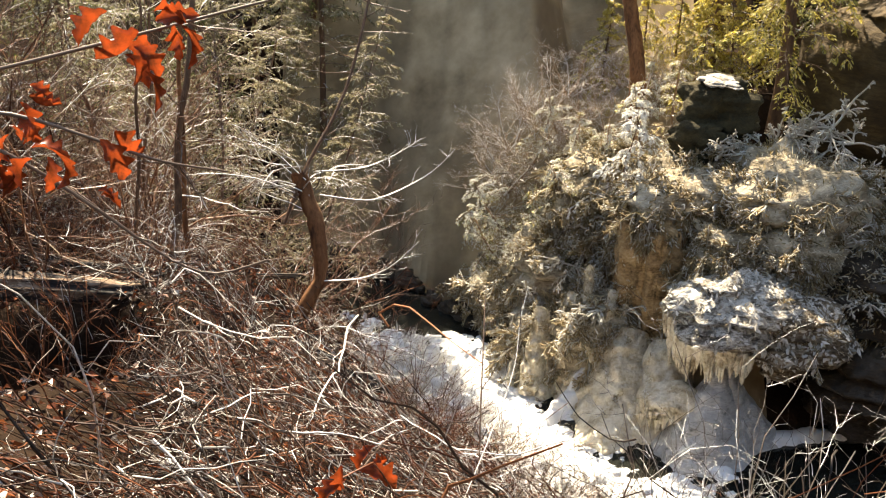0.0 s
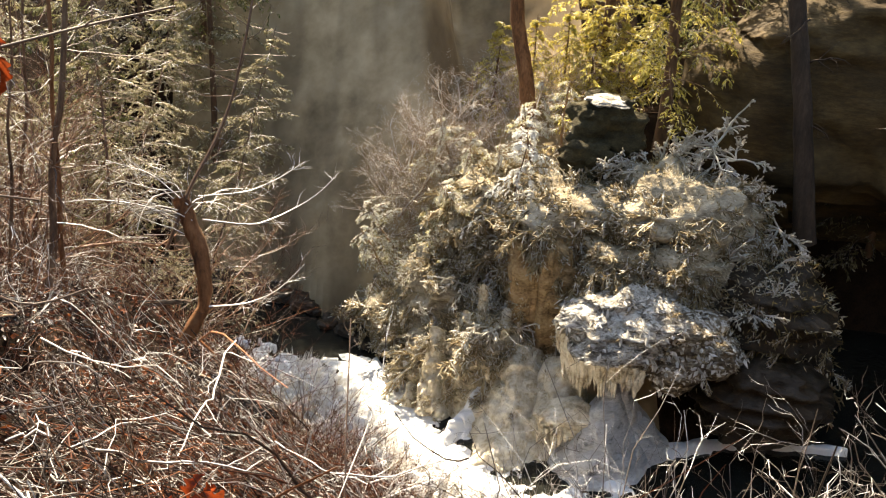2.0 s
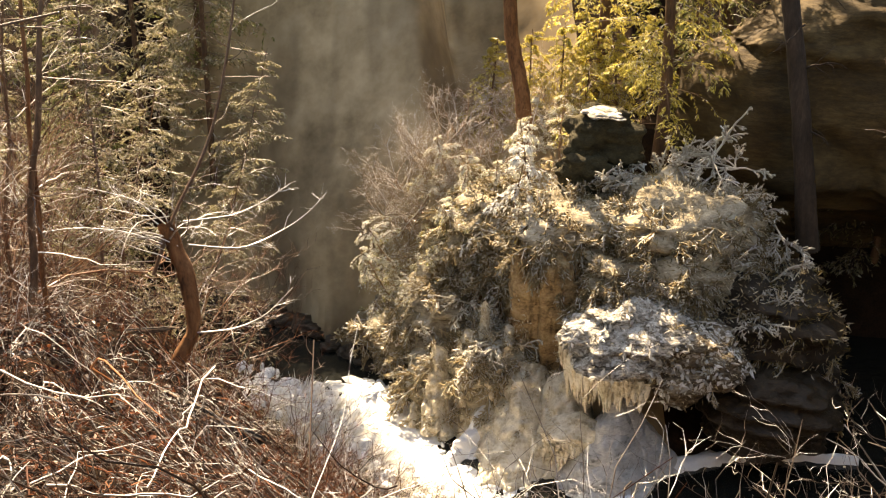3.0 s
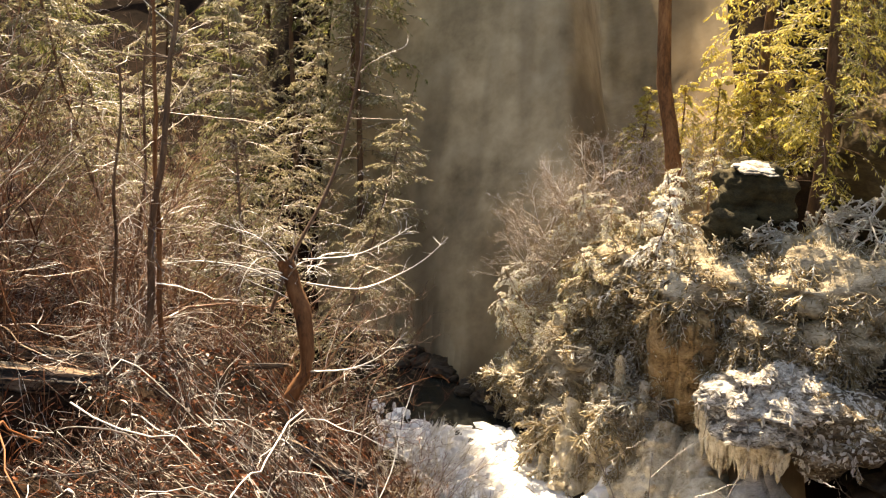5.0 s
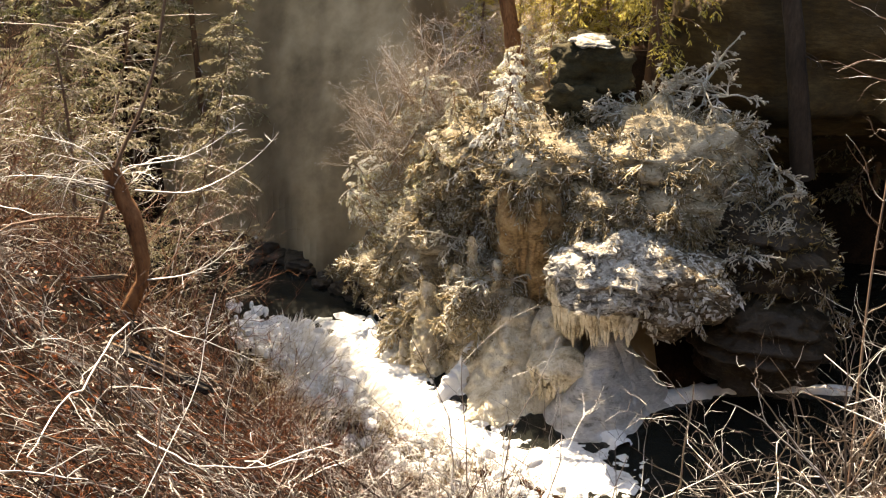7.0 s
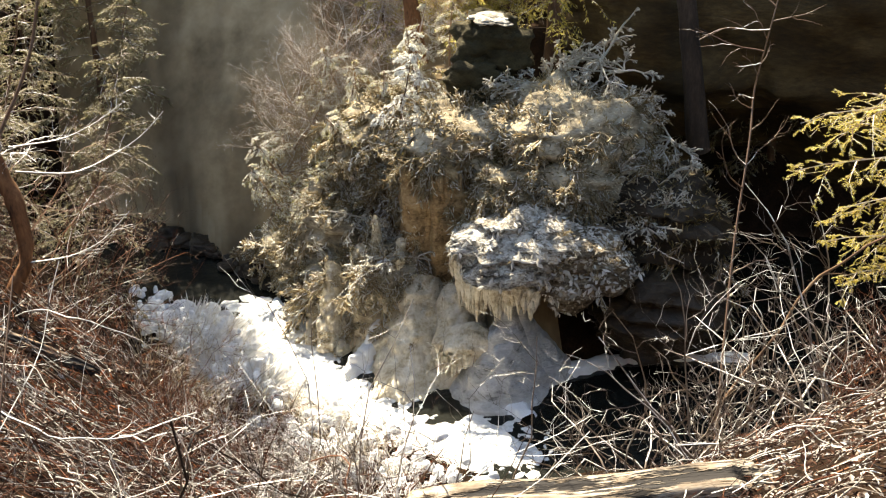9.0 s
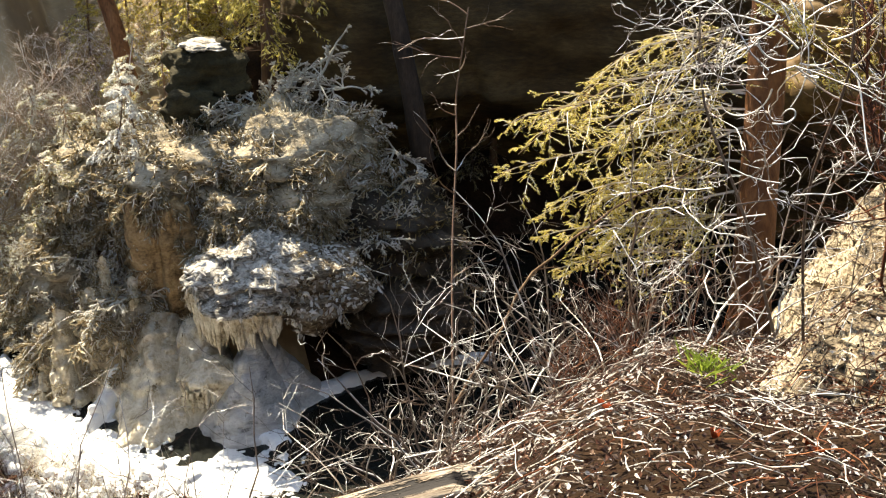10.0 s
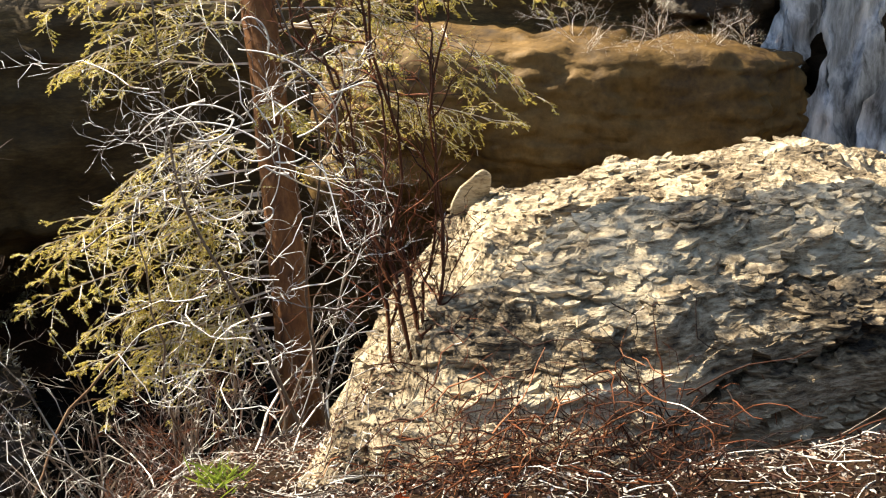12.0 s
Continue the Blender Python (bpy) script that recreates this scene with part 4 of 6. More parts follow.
def flake(k):
    """One thin broken slab of stone."""
    r = np.random.default_rng(70 + k)
    n = 6
    ang = np.linspace(0, 2 * math.pi, n, endpoint=False) + r.uniform(-0.35, 0.35, n)
    rad = r.uniform(0.85, 1.08, n)
    top = np.stack([rad * np.cos(ang), 0.55 * rad * np.sin(ang), np.full(n, 0.5) + 0.1 * r.normal(0, 1, n)], -1)
    mid = top * np.array([1.06, 1.06, 0]) + np.array([0, 0, 0.1])
    low = top * np.array([0.85, 0.85, 0]) + np.array([0, 0, -1.0])
    c = top.mean(0)[None]
    v = np.concatenate([c, top, mid, low])
    f = []
    for i in range(n):
        j = (i + 1) % n
        f += [[0, 1 + i, 1 + j]]
        for q in (0, 1):
            a, b = 1 + q * n + i, 1 + q * n + j
            f += [[a, a + n, b], [b, a + n, b + n]]
    return mesh_of("slab", v, f, ROCK_PALE, smooth=False)


FLAKES = [flake(k) for k in range(8)]
rng = np.random.default_rng(21)
for k in range(290):
    r = rng.uniform(1.9, 6.5)
    on_face = k % 2 == 0
    s = 5.78 + 0.32 * min(max((r - 2.5) / 0.7, 0), 1) + rng.uniform(-0.02, 0.2) if on_face else (rng.uniform(5.9, 9.5) if k < 230 else rng.uniform(10, 13.8))
    x, y = sr(s, r)
    sc = rng.uniform(0.05, 0.12) if on_face else rng.uniform(0.04, 0.13)
    top = float(outcrop_z(np.array(s), np.array(r))) - 0.008
    place("slab", FLAKES[k % 8], outcrop, Matrix.LocRotScale((x, y, top),
          Euler((rng.normal(0.12, 0.08), rng.normal(-0.05, 0.08), rng.normal(-0.7, 0.5))), (sc, sc * rng.uniform(0.7, 1.2), sc * rng.uniform(0.12, 0.3))))
# the many thin broken plates between them, too small to tell apart
vs, fs, base = [], [], 0
plate = [(np.array([p.co[:] for p in me.vertices]), np.array([p.vertices[:] for p in me.polygons])) for me in FLAKES]
for k in range(4200):
    r = rng.uniform(1.5, 6.4)
    lip = 5.76 + 0.32 * min(max((r - 2.5) / 0.7, 0), 1)
    s = lip + (rng.uniform(0.0, 0.55) if k % 5 < 2 else rng.uniform(0.3, 3.4) if k % 5 < 4 else rng.uniform(3.4, 8.0))
    x, y = sr(s, r)
    v, f = plate[k % 8]
    sc = rng.uniform(0.03, 0.1) * (1 if s < 9 else 1.15)
    m = Matrix.LocRotScale((x, y, float(outcrop_z(np.array(s), np.array(r))) - 0.006), Euler((rng.normal(0.16, 0.2), rng.normal(-0.1, 0.2), rng.normal(-0.7, 0.6))), (sc, sc * rng.uniform(0.6, 1.2), sc * rng.uniform(0.12, 0.32)))
    vs.append(v @ np.array(m.to_3x3()).T + np.array(m.translation))
    fs.append(f + base)
    base += len(v)
tagged(place("rubble", mesh_of("rubble", np.concatenate(vs), np.concatenate(fs), ROCK_PALE, smooth=False), outcrop), kind="stuff")
v, f = stone((0.18, 0.04, 0.3), 44.0, 5, 5.0, 0.16, 0.02)
v[:, 0] *= 1 - 0.7 * np.clip(v[:, 2] / 0.34, 0, 1)
place("standing_stone", mesh_of("standing_stone", v, f, ROCK_PALE, smooth=False), None, Matrix.Translation((10.5, 8.15, -4.05)) @ pose(0, 0, 0, 0, 28, -42), "thin pale pointed stone slab leaning on the outcrop's rim", "stone")
v, f = stone((0.9, 0.42, 0.13), 47.0, 6, 4, 0.14, 0.12, 0.05)
place("ledge_rock", mesh_of("ledge_rock", v, f, ROCK_PALE, smooth=False), None, Matrix.Translation((5.62, 1.85, -2.86)) @ pose(0, 0, 0, 4, -3, -35), "flat weathered grey stone ledge at the path's edge", "rock")


# ---------------------------------------------------------------- growing things
def bough(rng, start, way, length, leaf, width, droop, sprays, per, radius=0.012):
    """A flat hemlock bough: stem, alternate side sprays, needles along them. Returns paths and needle arrays."""
    stem = wander(rng, start, way, length, 8, 0.18, -droop)
    paths = [(stem, np.linspace(radius, 0.003, 9))]
    c, w, nn = [], [], []
    for k in range(sprays):
        f = 0.12 + 0.86 * (k + rng.uniform(0, 0.8)) / sprays
        i = min(int(f * 8), 7)
        q = stem[i] + (stem[i + 1] - stem[i]) * (f * 8 - i)
        d = unit(stem[i + 1] - stem[i])
        side = unit(np.cross(d, (0, 0, 1))) * (1 if k % 2 else -1)
        ln = length * 0.42 * (1.05 - f) ** 0.6 * rng.uniform(0.6, 1.15)
        tw = wander(rng, q, d * 0.75 + side + np.array([0, 0, rng.normal(-0.05, 0.18)]), ln, 4, 0.2, -droop * 0.8)
        paths.append((tw, np.linspace(radius * 0.4, 0.002, 5)))
        t = rng.uniform(0.05, 1.0, per) * 4
        j = np.minimum(t.astype(int), 3)
        p = tw[j] + (tw[j + 1] - tw[j]) * (t - j)[:, None]
        dd = tw[j + 1] - tw[j]
        dd /= np.linalg.norm(dd, axis=1)[:, None] + 1e-9
        ss = np.cross(dd, (0, 0, 1)) * rng.choice([-1, 1], per)[:, None]
        c.append(p)
        w.append(dd * 0.8 + ss * rng.uniform(0.3, 1.1, per)[:, None] + rng.normal(0, 0.18, (per, 3)) - np.array([0, 0, 0.12]))
        nn.append(np.array([0, 0, 1]) + rng.normal(0, 0.35, (per, 3)))
    c, w, nn = np.concatenate(c), np.concatenate(w), np.concatenate(nn)
    return paths, (c, w, nn, leaf * rng.uniform(0.6, 1.25, len(c)), width * rng.uniform(0.7, 1.3, len(c)))


def fine_bough(rng, start, way, length, leaf, width, droop, sprays, twiglets, per):
    """A feathery bough close to the path: side sprays that fork again, with short needles."""
    stem = wander(rng, start, way, length, 8, 0.18, -droop)
    paths, c, w, nn = [(stem, np.linspace(0.012, 0.003, 9))], [], [], []
    for k in range(sprays):
        f = 0.15 + 0.84 * (k + rng.uniform(0, 0.8)) / sprays
        i = min(int(f * 8), 7)
        q = stem[i] + (stem[i + 1] - stem[i]) * (f * 8 - i)
        d = unit(stem[i + 1] - stem[i])
        side = unit(np.cross(d, (0, 0, 1))) * (1 if k % 2 else -1)
        ln = 0.62 * min(length, 1.9) * (1.1 - f) ** 0.6 * rng.uniform(0.35, 1.0)
        tw = wander(rng, q, d * 0.7 + side + np.array([0, 0, rng.normal(-0.05, 0.22)]), ln, 5, 0.22, -droop)
        paths.append((tw, np.linspace(0.0045, 0.002, 6)))
        lines = [tw]
        for j in range(twiglets):
            g = rng.uniform(0.1, 0.95) * 5
            m = min(int(g), 4)
            e = unit(tw[m + 1] - tw[m])
            flat = unit(np.cross(e, (0, 0, 1))) * (1 if j % 2 else -1)
            lines.append(wander(rng, tw[m] + (tw[m + 1] - tw[m]) * (g - m), e * 0.9 + flat + rng.normal(0, 0.12, 3), rng.uniform(0.25, 0.5) * ln * (1.15 - g / 5), 3, 0.2, -droop * 0.6))
            paths.append((lines[-1], np.linspace(0.0025, 0.0012, 4)))
        for p in lines:
            m = len(p) - 1
            t = rng.uniform(0, 1, per) * m
            j = np.minimum(t.astype(int), m - 1)
            dd = p[j + 1] - p[j]
            dd /= np.linalg.norm(dd, axis=1)[:, None] + 1e-9
            ss = np.cross(dd, (0, 0, 1)) * rng.choice([-1, 1], per)[:, None]
            c.append(p[j] + (p[j + 1] - p[j]) * (t - j)[:, None])
            w.append(dd * 0.6 + ss + rng.normal(0, 0.2, (per, 3)))
            nn.append(np.array([0, 0, 1]) + rng.normal(0, 0.3, (per, 3)))
    c, w, nn = np.concatenate(c), np.concatenate(w), np.concatenate(nn)
    return paths, (c, w, nn, leaf * rng.uniform(0.7, 1.2, len(c)), width * rng.uniform(0.7, 1.3, len(c)))


def conifer(rng, height, radius, reach, boughs, leaf, width, needle, bark, first=0.12, droop=0.5, sprays=14, per=12, bend=0.05, sides=9):
    """Meshes of trunk and crown, with the base at the origin."""
    trunk = wander(rng, (0, 0, -0.3), (0, 0, 1), height + 0.3, 12, bend)
    rad = np.linspace(radius, radius * 0.15, 13)
    rad[0] *= 1.35
    tv, tf = tubes([(trunk, rad)], sides)
    tv += 0.06 * radius * np.stack([fbm(tv, 9, 2, k) for k in (1, 2, 3)], -1)
    wood, parts = [], []
    for k in range(boughs):
        f = first + (0.99 - first) * ((k + rng.uniform(0, 1)) / boughs) ** 0.9
        i = min(int(f * 12), 11)
        q = trunk[i] + (trunk[i + 1] - trunk[i]) * (f * 12 - i)
        a = k * 2.4 + rng.normal(0, 0.4)
        ln = reach * (1.08 - f) ** 0.75 * rng.uniform(0.65, 1.15)
        p, arr = bough(rng, q, (math.cos(a), math.sin(a), rng.normal(0.1, 0.15)), ln, leaf, width, droop, sprays, per)
        wood += p
        parts.append(arr)
    wv, wf = tubes(wood, 3)
    lv, lf = leaves(*(np.concatenate([p[k] for p in parts]) for k in range(5)))
    return mesh_of("trunk", tv, tf, bark), mesh_of("crown", wv, wf, TWIG_BROWN), mesh_of("foliage", lv, lf, needle, False)


def tree_of(meshes, name, at, label, category="tree", group=""):
    t = empty(name, at, label, category, group)
    place("trunk", meshes[0], t)
    place("foliage", meshes[2], place("crown", meshes[1], t))
    return t


def shrub_mesh(rng, stems, height, spread, radius, depth, kids, mat, lift=0.5, bend=0.3, split=0.7, sides=3, shrink=0.55, steps=7):
    """A bare shrub: one mesh a stem, each with its twigs."""
    out = []
    for _ in range(stems):
        a = rng.uniform(0, 2 * math.pi)
        d = np.array([math.cos(a) * spread, math.sin(a) * spread, 1.0])
        v, f = tubes(branching(rng, (0.08 * math.cos(a), 0.08 * math.sin(a), -0.1), d, height * rng.uniform(0.65, 1.1), radius * rng.uniform(0.7, 1.2), depth, kids, split, bend, lift, shrink, steps), sides)
        out.append(mesh_of("stem", v, f, mat))
    return out


def on_land(x, y, turn=0.0, scale=1.0, sink=0.02, tip=(0.0, 0.0)):
    return Matrix.LocRotScale((x, y, land1(x, y) - sink), Euler((tip[0], tip[1], turn)), (scale,) * 3)


def scatter(name, meshes, spots, label, category, group, rng, lo=0.8, hi=1.2, zs=None, tip=0.12):
    for k, (x, y) in enumerate(spots):
        z = land1(x, y) - 0.03 if zs is None else zs[k]
        s = rng.uniform(lo, hi)
        t = empty(name, Matrix.LocRotScale((x, y, z), Euler((rng.normal(0, tip), rng.normal(0, tip), rng.uniform(0, 6.28))), (s, s, s)), label, category, group)
        for me in meshes[k % len(meshes)]:
            place("stem", me, t)


# rime-covered grass, moss and fronds hanging on the buttress
def inside_others(p, own):
    hit = np.zeros(len(p), bool)
    for k, (_, at, size, _, _) in enumerate(FROSTED):
        if k != own:
            hit |= (np.abs((p - at) / (size * 0.86)) ** 2.6).sum(1) < 1
    return hit


def fronds(name, seed, pts, nrm, count, length, width, mat, label, hang=0.9, stand=0.35, loose=0.3, patch=None, jitter=0.05, flat=0.0):
    """Thin fronds growing from a surface and hanging down over it."""
    rg = np.random.default_rng(seed)
    if patch is not None:
        ok = patch[0] * fbm(pts, patch[1], 3, patch[2]) > patch[3]
        pts, nrm = pts[ok], nrm[ok]
    i = rg.integers(0, len(pts), count)
    p, n = pts[i] + rg.normal(0, jitter, (count, 3)), nrm[i]
    down = np.array([0, 0, -1.0]) + n * n[:, 2:3]
    w = down * hang + n * stand + rg.normal(0, loose, (count, 3))
    if flat:
        w = w - n * (w * n).sum(1)[:, None] * flat
    v, f = leaves(p, w, n + rg.normal(0, 0.35 * (1 - flat) + 0.1, (count, 3)), rg.uniform(*length, count), rg.uniform(*width, count), -0.25)
    place(name, mesh_of(name, v, f, mat, False), None, None, label, "grass", kind="stuff")


surf, snowy = [], []
for k, (name, at, size, v, n) in enumerate(FROSTED):
    ok = (n[:, 1] < 0.45) & (n[:, 2] > -0.45) & (v[:, 1] < 26.3) & (v[:, 2] > -13.6) & ~inside_others(v, k)
    (snowy if name == "bulge" else surf).append((v[ok], n[ok]))
SP, SN = (np.concatenate([q[k] for q in surf]) for k in (0, 1))
BP, BN = (np.concatenate([q[k] for q in snowy]) for k in (0, 1))
CP, CN = (np.concatenate([q[k] for q in SEEP]) for k in (1, 2))
_up = (SP[:, 0] > 4.6) | (SP[:, 2] > -10.8)
fronds("rimed_grass", 1, SP[_up], SN[_up], 4500, (0.08, 0.26), (0.016, 0.034), RIME_DULL, "matted rime-coated grass hanging over the buttress ledges", 0.4, 0.45, 0.6, patch=(1, 1.3, 3, 0.0))
fronds("moss", 2, SP[_up], SN[_up], 5000, (0.08, 0.24), (0.016, 0.034), MOSSY, "olive and brown moss and dead fronds on the buttress ledges", 0.5, 0.4, 0.6, patch=(-1, 1.3, 3, -0.15))
fronds("rimed_grass", 3, BP[BN[:, 2] > -0.2], BN[BN[:, 2] > -0.2], 1100, (0.06, 0.16), (0.012, 0.028), RIME_DULL, "rime-coated fronds over the bulge", 0.5, 0.1, 0.5)
fronds("rime_scales", 4, BP[BN[:, 2] > 0.15], BN[BN[:, 2] > 0.15], 1800, (0.08, 0.22), (0.05, 0.1), RIME_SCALE, "overlapping grey-white rime scales on top of the bulge", 0.4, -0.02, 0.5, jitter=0.02, flat=0.92)
fronds("rimed_grass", 5, CP, CN, 3500, (0.05, 0.15), (0.012, 0.026), RIME_DULL, "rime-coated stalks frozen into the seepage", 0.5, 0.35, 0.5)


# shrubs with thick rime on drooping, forking twigs
def rime_shrub(rng, stems, height, radius, droop, kids=7, depth=2):
    out = []
    for _ in range(stems):
        a = rng.uniform(0, 2 * math.pi)
        paths = branching(rng, (0, 0, -0.1), (1.1 * math.cos(a), 1.1 * math.sin(a), 0.45), height * rng.uniform(0.7, 1.15), radius, depth, kids, 0.9, 0.2, -0.5 * droop, 0.45, 7, 0.5)
        v, f = tubes([(p, np.maximum(r, 0.014)) for p, r in paths], 4)
        out.append(mesh_of("stem", v, f, RIME_ANTLER))
    return out


frost_shrubs = [rime_shrub(np.random.default_rng(100 + k), 6, (0.95, 1.15, 0.8, 1.05)[k], 0.026, (0.9, 1.3, 0.7, 1.1)[k]) for k in range(4)]
spots = [(6.75, 24.5, -8.75), (7.4, 24.2, -8.55), (8.3, 24.1, -8.5), (8.9, 23.5, -8.7), (7.1, 23.5, -8.95), (8.2, 23.0, -9.1), (9.0, 22.6, -9.5), (6.4, 23.3, -9.3), (7.6, 22.7, -9.6), (8.5, 22.2, -10.0), (9.4, 22.1, -10.2),
         (6.9, 22.4, -10.2), (9.6, 21.6, -10.5), (5.1, 23.4, -9.2), (7.9, 21.6, -10.35), (8.9, 21.2, -10.7), (3.6, 23.2, -11.65), (3.2, 23.7, -11.2), (2.6, 23.5, -12.4), (9.2, 24.2, -8.3), (10.0, 23.0, -9.5),
         (3.9, 22.7, -11.7), (2.2, 24.1, -12.5), (6.6, 21.9, -10.2), (7.9, 24.5, -8.2), (8.7, 24.4, -8.0), (9.5, 23.2, -9.0)]
scatter("rimed_shrub", frost_shrubs, [s[:2] for s in spots], "low shrub with thick white rime on drooping twigs", "shrub", "rimed shrubs on the buttress", np.random.default_rng(8), 0.75, 1.25, [s[2] for s in spots], 0.3)

def sprig(rng):
    """A flat forked frond: a stem, side twigs and short prongs."""
    stem = wander(rng, (0, 0, 0), (1, 0, 0), 0.5, 6, 0.2, 0.0)
    paths = [(stem, np.linspace(0.017, 0.011, 7))]
    for k in range(11):
        f = 0.12 + 0.85 * k / 11
        i = int(f * 6)
        q = stem[i] + (stem[i + 1] - stem[i]) * (f * 6 - i)
        d = unit(stem[i + 1] - stem[i])
        side = np.array([0, 1 if k % 2 else -1, 0])
        tw = wander(rng, q, d + side * rng.uniform(0.5, 1.0) + rng.normal(0, 0.15, 3), 0.26 * (1.1 - f) * rng.uniform(0.7, 1.3), 3, 0.2)
        paths.append((tw, np.linspace(0.013, 0.009, 4)))
        for j in range(1, 4):
            e = unit(tw[j] - tw[j - 1])
            for sg in (1, -1):
                paths.append((wander(rng, tw[j], e + sg * np.array([-e[1], e[0], 0]) * 0.8 + rng.normal(0, 0.25, 3), rng.uniform(0.04, 0.09), 1, 0.2), np.array([0.01, 0.006])))
    return tubes(paths, 3)


SPRIGS = [sprig(np.random.default_rng(130 + k)) for k in range(5)]


def sprigs(name, seed, pts, nrm, count, mat, label, lo, hi, out=0.5, fall=0.6):
    """Many fronds spread over a surface, leaning out and hanging."""
    rg = np.random.default_rng(seed)
    vs, fs, base = [], [], 0
    for k in range(count):
        i = rg.integers(0, len(pts))
        d = unit(nrm[i] * out + np.array([0, 0, -fall]) + rg.normal(0, 0.45, 3))
        s = unit(np.cross(nrm[i] + rg.normal(0, 0.5, 3), d))
        m = np.stack([d, s, np.cross(d, s)])
        v, f = SPRIGS[k % 5]
        z = rg.uniform(lo, hi)
        v = v * np.array([z, z, max(z, 0.9)])
        v = v @ m
        v[:, 2] -= 0.35 * ((v @ d) ** 2)
        vs.append(v + pts[i] - nrm[i] * 0.03)
        fs.append(f + base)
        base += len(v)
    place(name, mesh_of(name, np.concatenate(vs), np.concatenate(fs), mat), None, None, label, "shrubs", kind="stuff")


lit = SN[:, 2] > -0.25
bright = lit & (SP[:, 0] < 7.6)
sprigs("rimed_fronds", 1, SP[bright], SN[bright], 330, RIME, "white rimed forked fronds hanging over the buttress", 0.9, 1.8)
some = lit & ((SP[:, 0] > 4.2) | (SP[:, 2] > -11.0))
sprigs("rimed_fronds", 2, SP[some], SN[some], 460, RIME_TAN, "tan half-rimed forked fronds hanging over the buttress", 0.9, 1.8)
left = SP[:, 0] < 4.4
sprigs("rimed_fronds", 3, SP[left], SN[left], 110, RIME, "white rimed fronds on the buttress foot", 0.6, 1.1, 0.8, 0.3)
sprigs("rimed_fronds", 5, CP, CN, 170, RIME, "cream rimed fronds frozen into the seepage", 0.4, 0.8, 0.4, 0.5)
edge_of = (BN[:, 2] > -0.2) & (BN[:, 1] < 0.3)
sprigs("rimed_fronds", 4, BP[edge_of], BN[edge_of], 26, RIME, "white rimed fronds on the bulge", 0.4, 0.8, 0.25, 0.6)

# white frosted saplings and low hemlocks on the buttress's shoulder
white_sapling = conifer(np.random.default_rng(31), 2.7, 0.035, 1.25, 24, 0.085, 0.026, NEEDLE_WHITE, BARK, 0.05, 1.3, 9, 16)
tree_of(white_sapling, "hemlock_sapling", pose(3.9, 24.1, -10.1, 10, 16, 0), "young hemlock sapling coated in bright white rime", "sapling")
tree_of(white_sapling, "hemlock_sapling", pose(3.5, 24.0, -11.2, 30, 4, 80), "young hemlock sapling coated in bright white rime", "sapling")
tree_of(white_sapling, "hemlock_sapling", pose(4.75, 24.0, -9.6, 42, 20, 170), "young hemlock sapling coated in bright white rime", "sapling")
low_hemlock = [conifer(np.random.default_rng(34 + k), (1.9, 2.3, 1.7)[k], 0.045, (1.5, 1.3, 1.6)[k], 17, 0.065, 0.016, NEEDLE_FROST, TWIG_TAN, 0.02, 0.85, 16, 18, 0.2) for k in range(3)]
for k, (x, y, z, rx, ry, rz) in enumerate([(3.3, 25.2, -11.0, 6, -22, 0), (3.7, 25.9, -10.2, 5, -18, 40), (1.9, 26.4, -12.6, 0, -28, 150),
                                                (4.2, 25.4, -10.1, 8, -12, 10), (3.0, 26.4, -10.9, 0, -25, 222), (2.2, 25.6, -11.6, 0, -35, 130), 
                                                (3.2, 26.8, -9.9, 0, -20, 20), (4.6, 26.0, -9.3, 4, -8, 170), (2.6, 26.2, -11.3, 0, -32, 250), (5.6, 26.4, -9.0, 0, 0, 77),
                                                (3.4, 24.3, -11.0, 35, -25, 130), (2.9, 25.0, -11.3, 30, -30, 260),
                                                (3.6, 24.7, -10.5, 30, -20, 310), (1.7, 26.0, -12.3, 10, -30, 20), (2.5, 25.3, -11.7, 25, -40, 100), (1.6, 26.6, -11.6, 0, -35, 45), (1.9, 26.9, -10.6, 0, -30, 190)]):
    tree_of(low_hemlock[k % 3], "hemlock", pose(x, y, z, rx, ry, rz), "low hemlock with drooping part-frosted boughs on the rock slope", "tree", "low hemlocks on the slope")
tan_shrubs = [shrub_mesh(np.random.default_rng(120 + k), 6, 1.6, 0.8, 0.013, 2, 8, TWIG_TAN, 0.0, 0.34) for k in range(3)]
spots = [(3.2, 27.4, -9.2), (2.7, 27.0, -9.6), (3.8, 27.6, -9.0), (2.4, 26.9, -10.1), (3.5, 26.9, -9.3), (4.3, 27.3, -8.8), (2.9, 28.2, -9.4), (4.7, 27.9, -8.8), (3.9, 28.4, -9.2), (5.5, 28.2, -8.6), (2.2, 27.6, -10.3), (5.2, 28.9, -8.6), (4.6, 29.2, -8.7), (6.1, 28.9, -8.4), (5.7, 29.6, -8.3), (6.7, 28.4, -8.4), (2.3, 26.4, -10.6), (2.8, 26.2, -10.4), (3.3, 26.3, -9.9), (1.9, 26.8, -11.0), (3.7, 26.6, -9.4), (4.2, 26.8, -9.0), (2.6, 27.5, -9.6),
         (1.7, 27.2, -10.6), (1.5, 26.9, -11.3), (2.0, 27.8, -9.9), (1.8, 27.4, -9.7), (2.3, 27.4, -9.0), (2.9, 27.6, -8.6), (1.4, 27.5, -10.4), (2.6, 26.9, -9.2), (3.3, 28.0, -8.5)]
scatter("bare_shrub", tan_shrubs, [s[:2] for s in spots], "bare tan-brown shrub above the frosted slope", "shrub", "bare shrubs on the far slope", np.random.default_rng(9), 0.9, 1.25, [s[2] for s in spots])

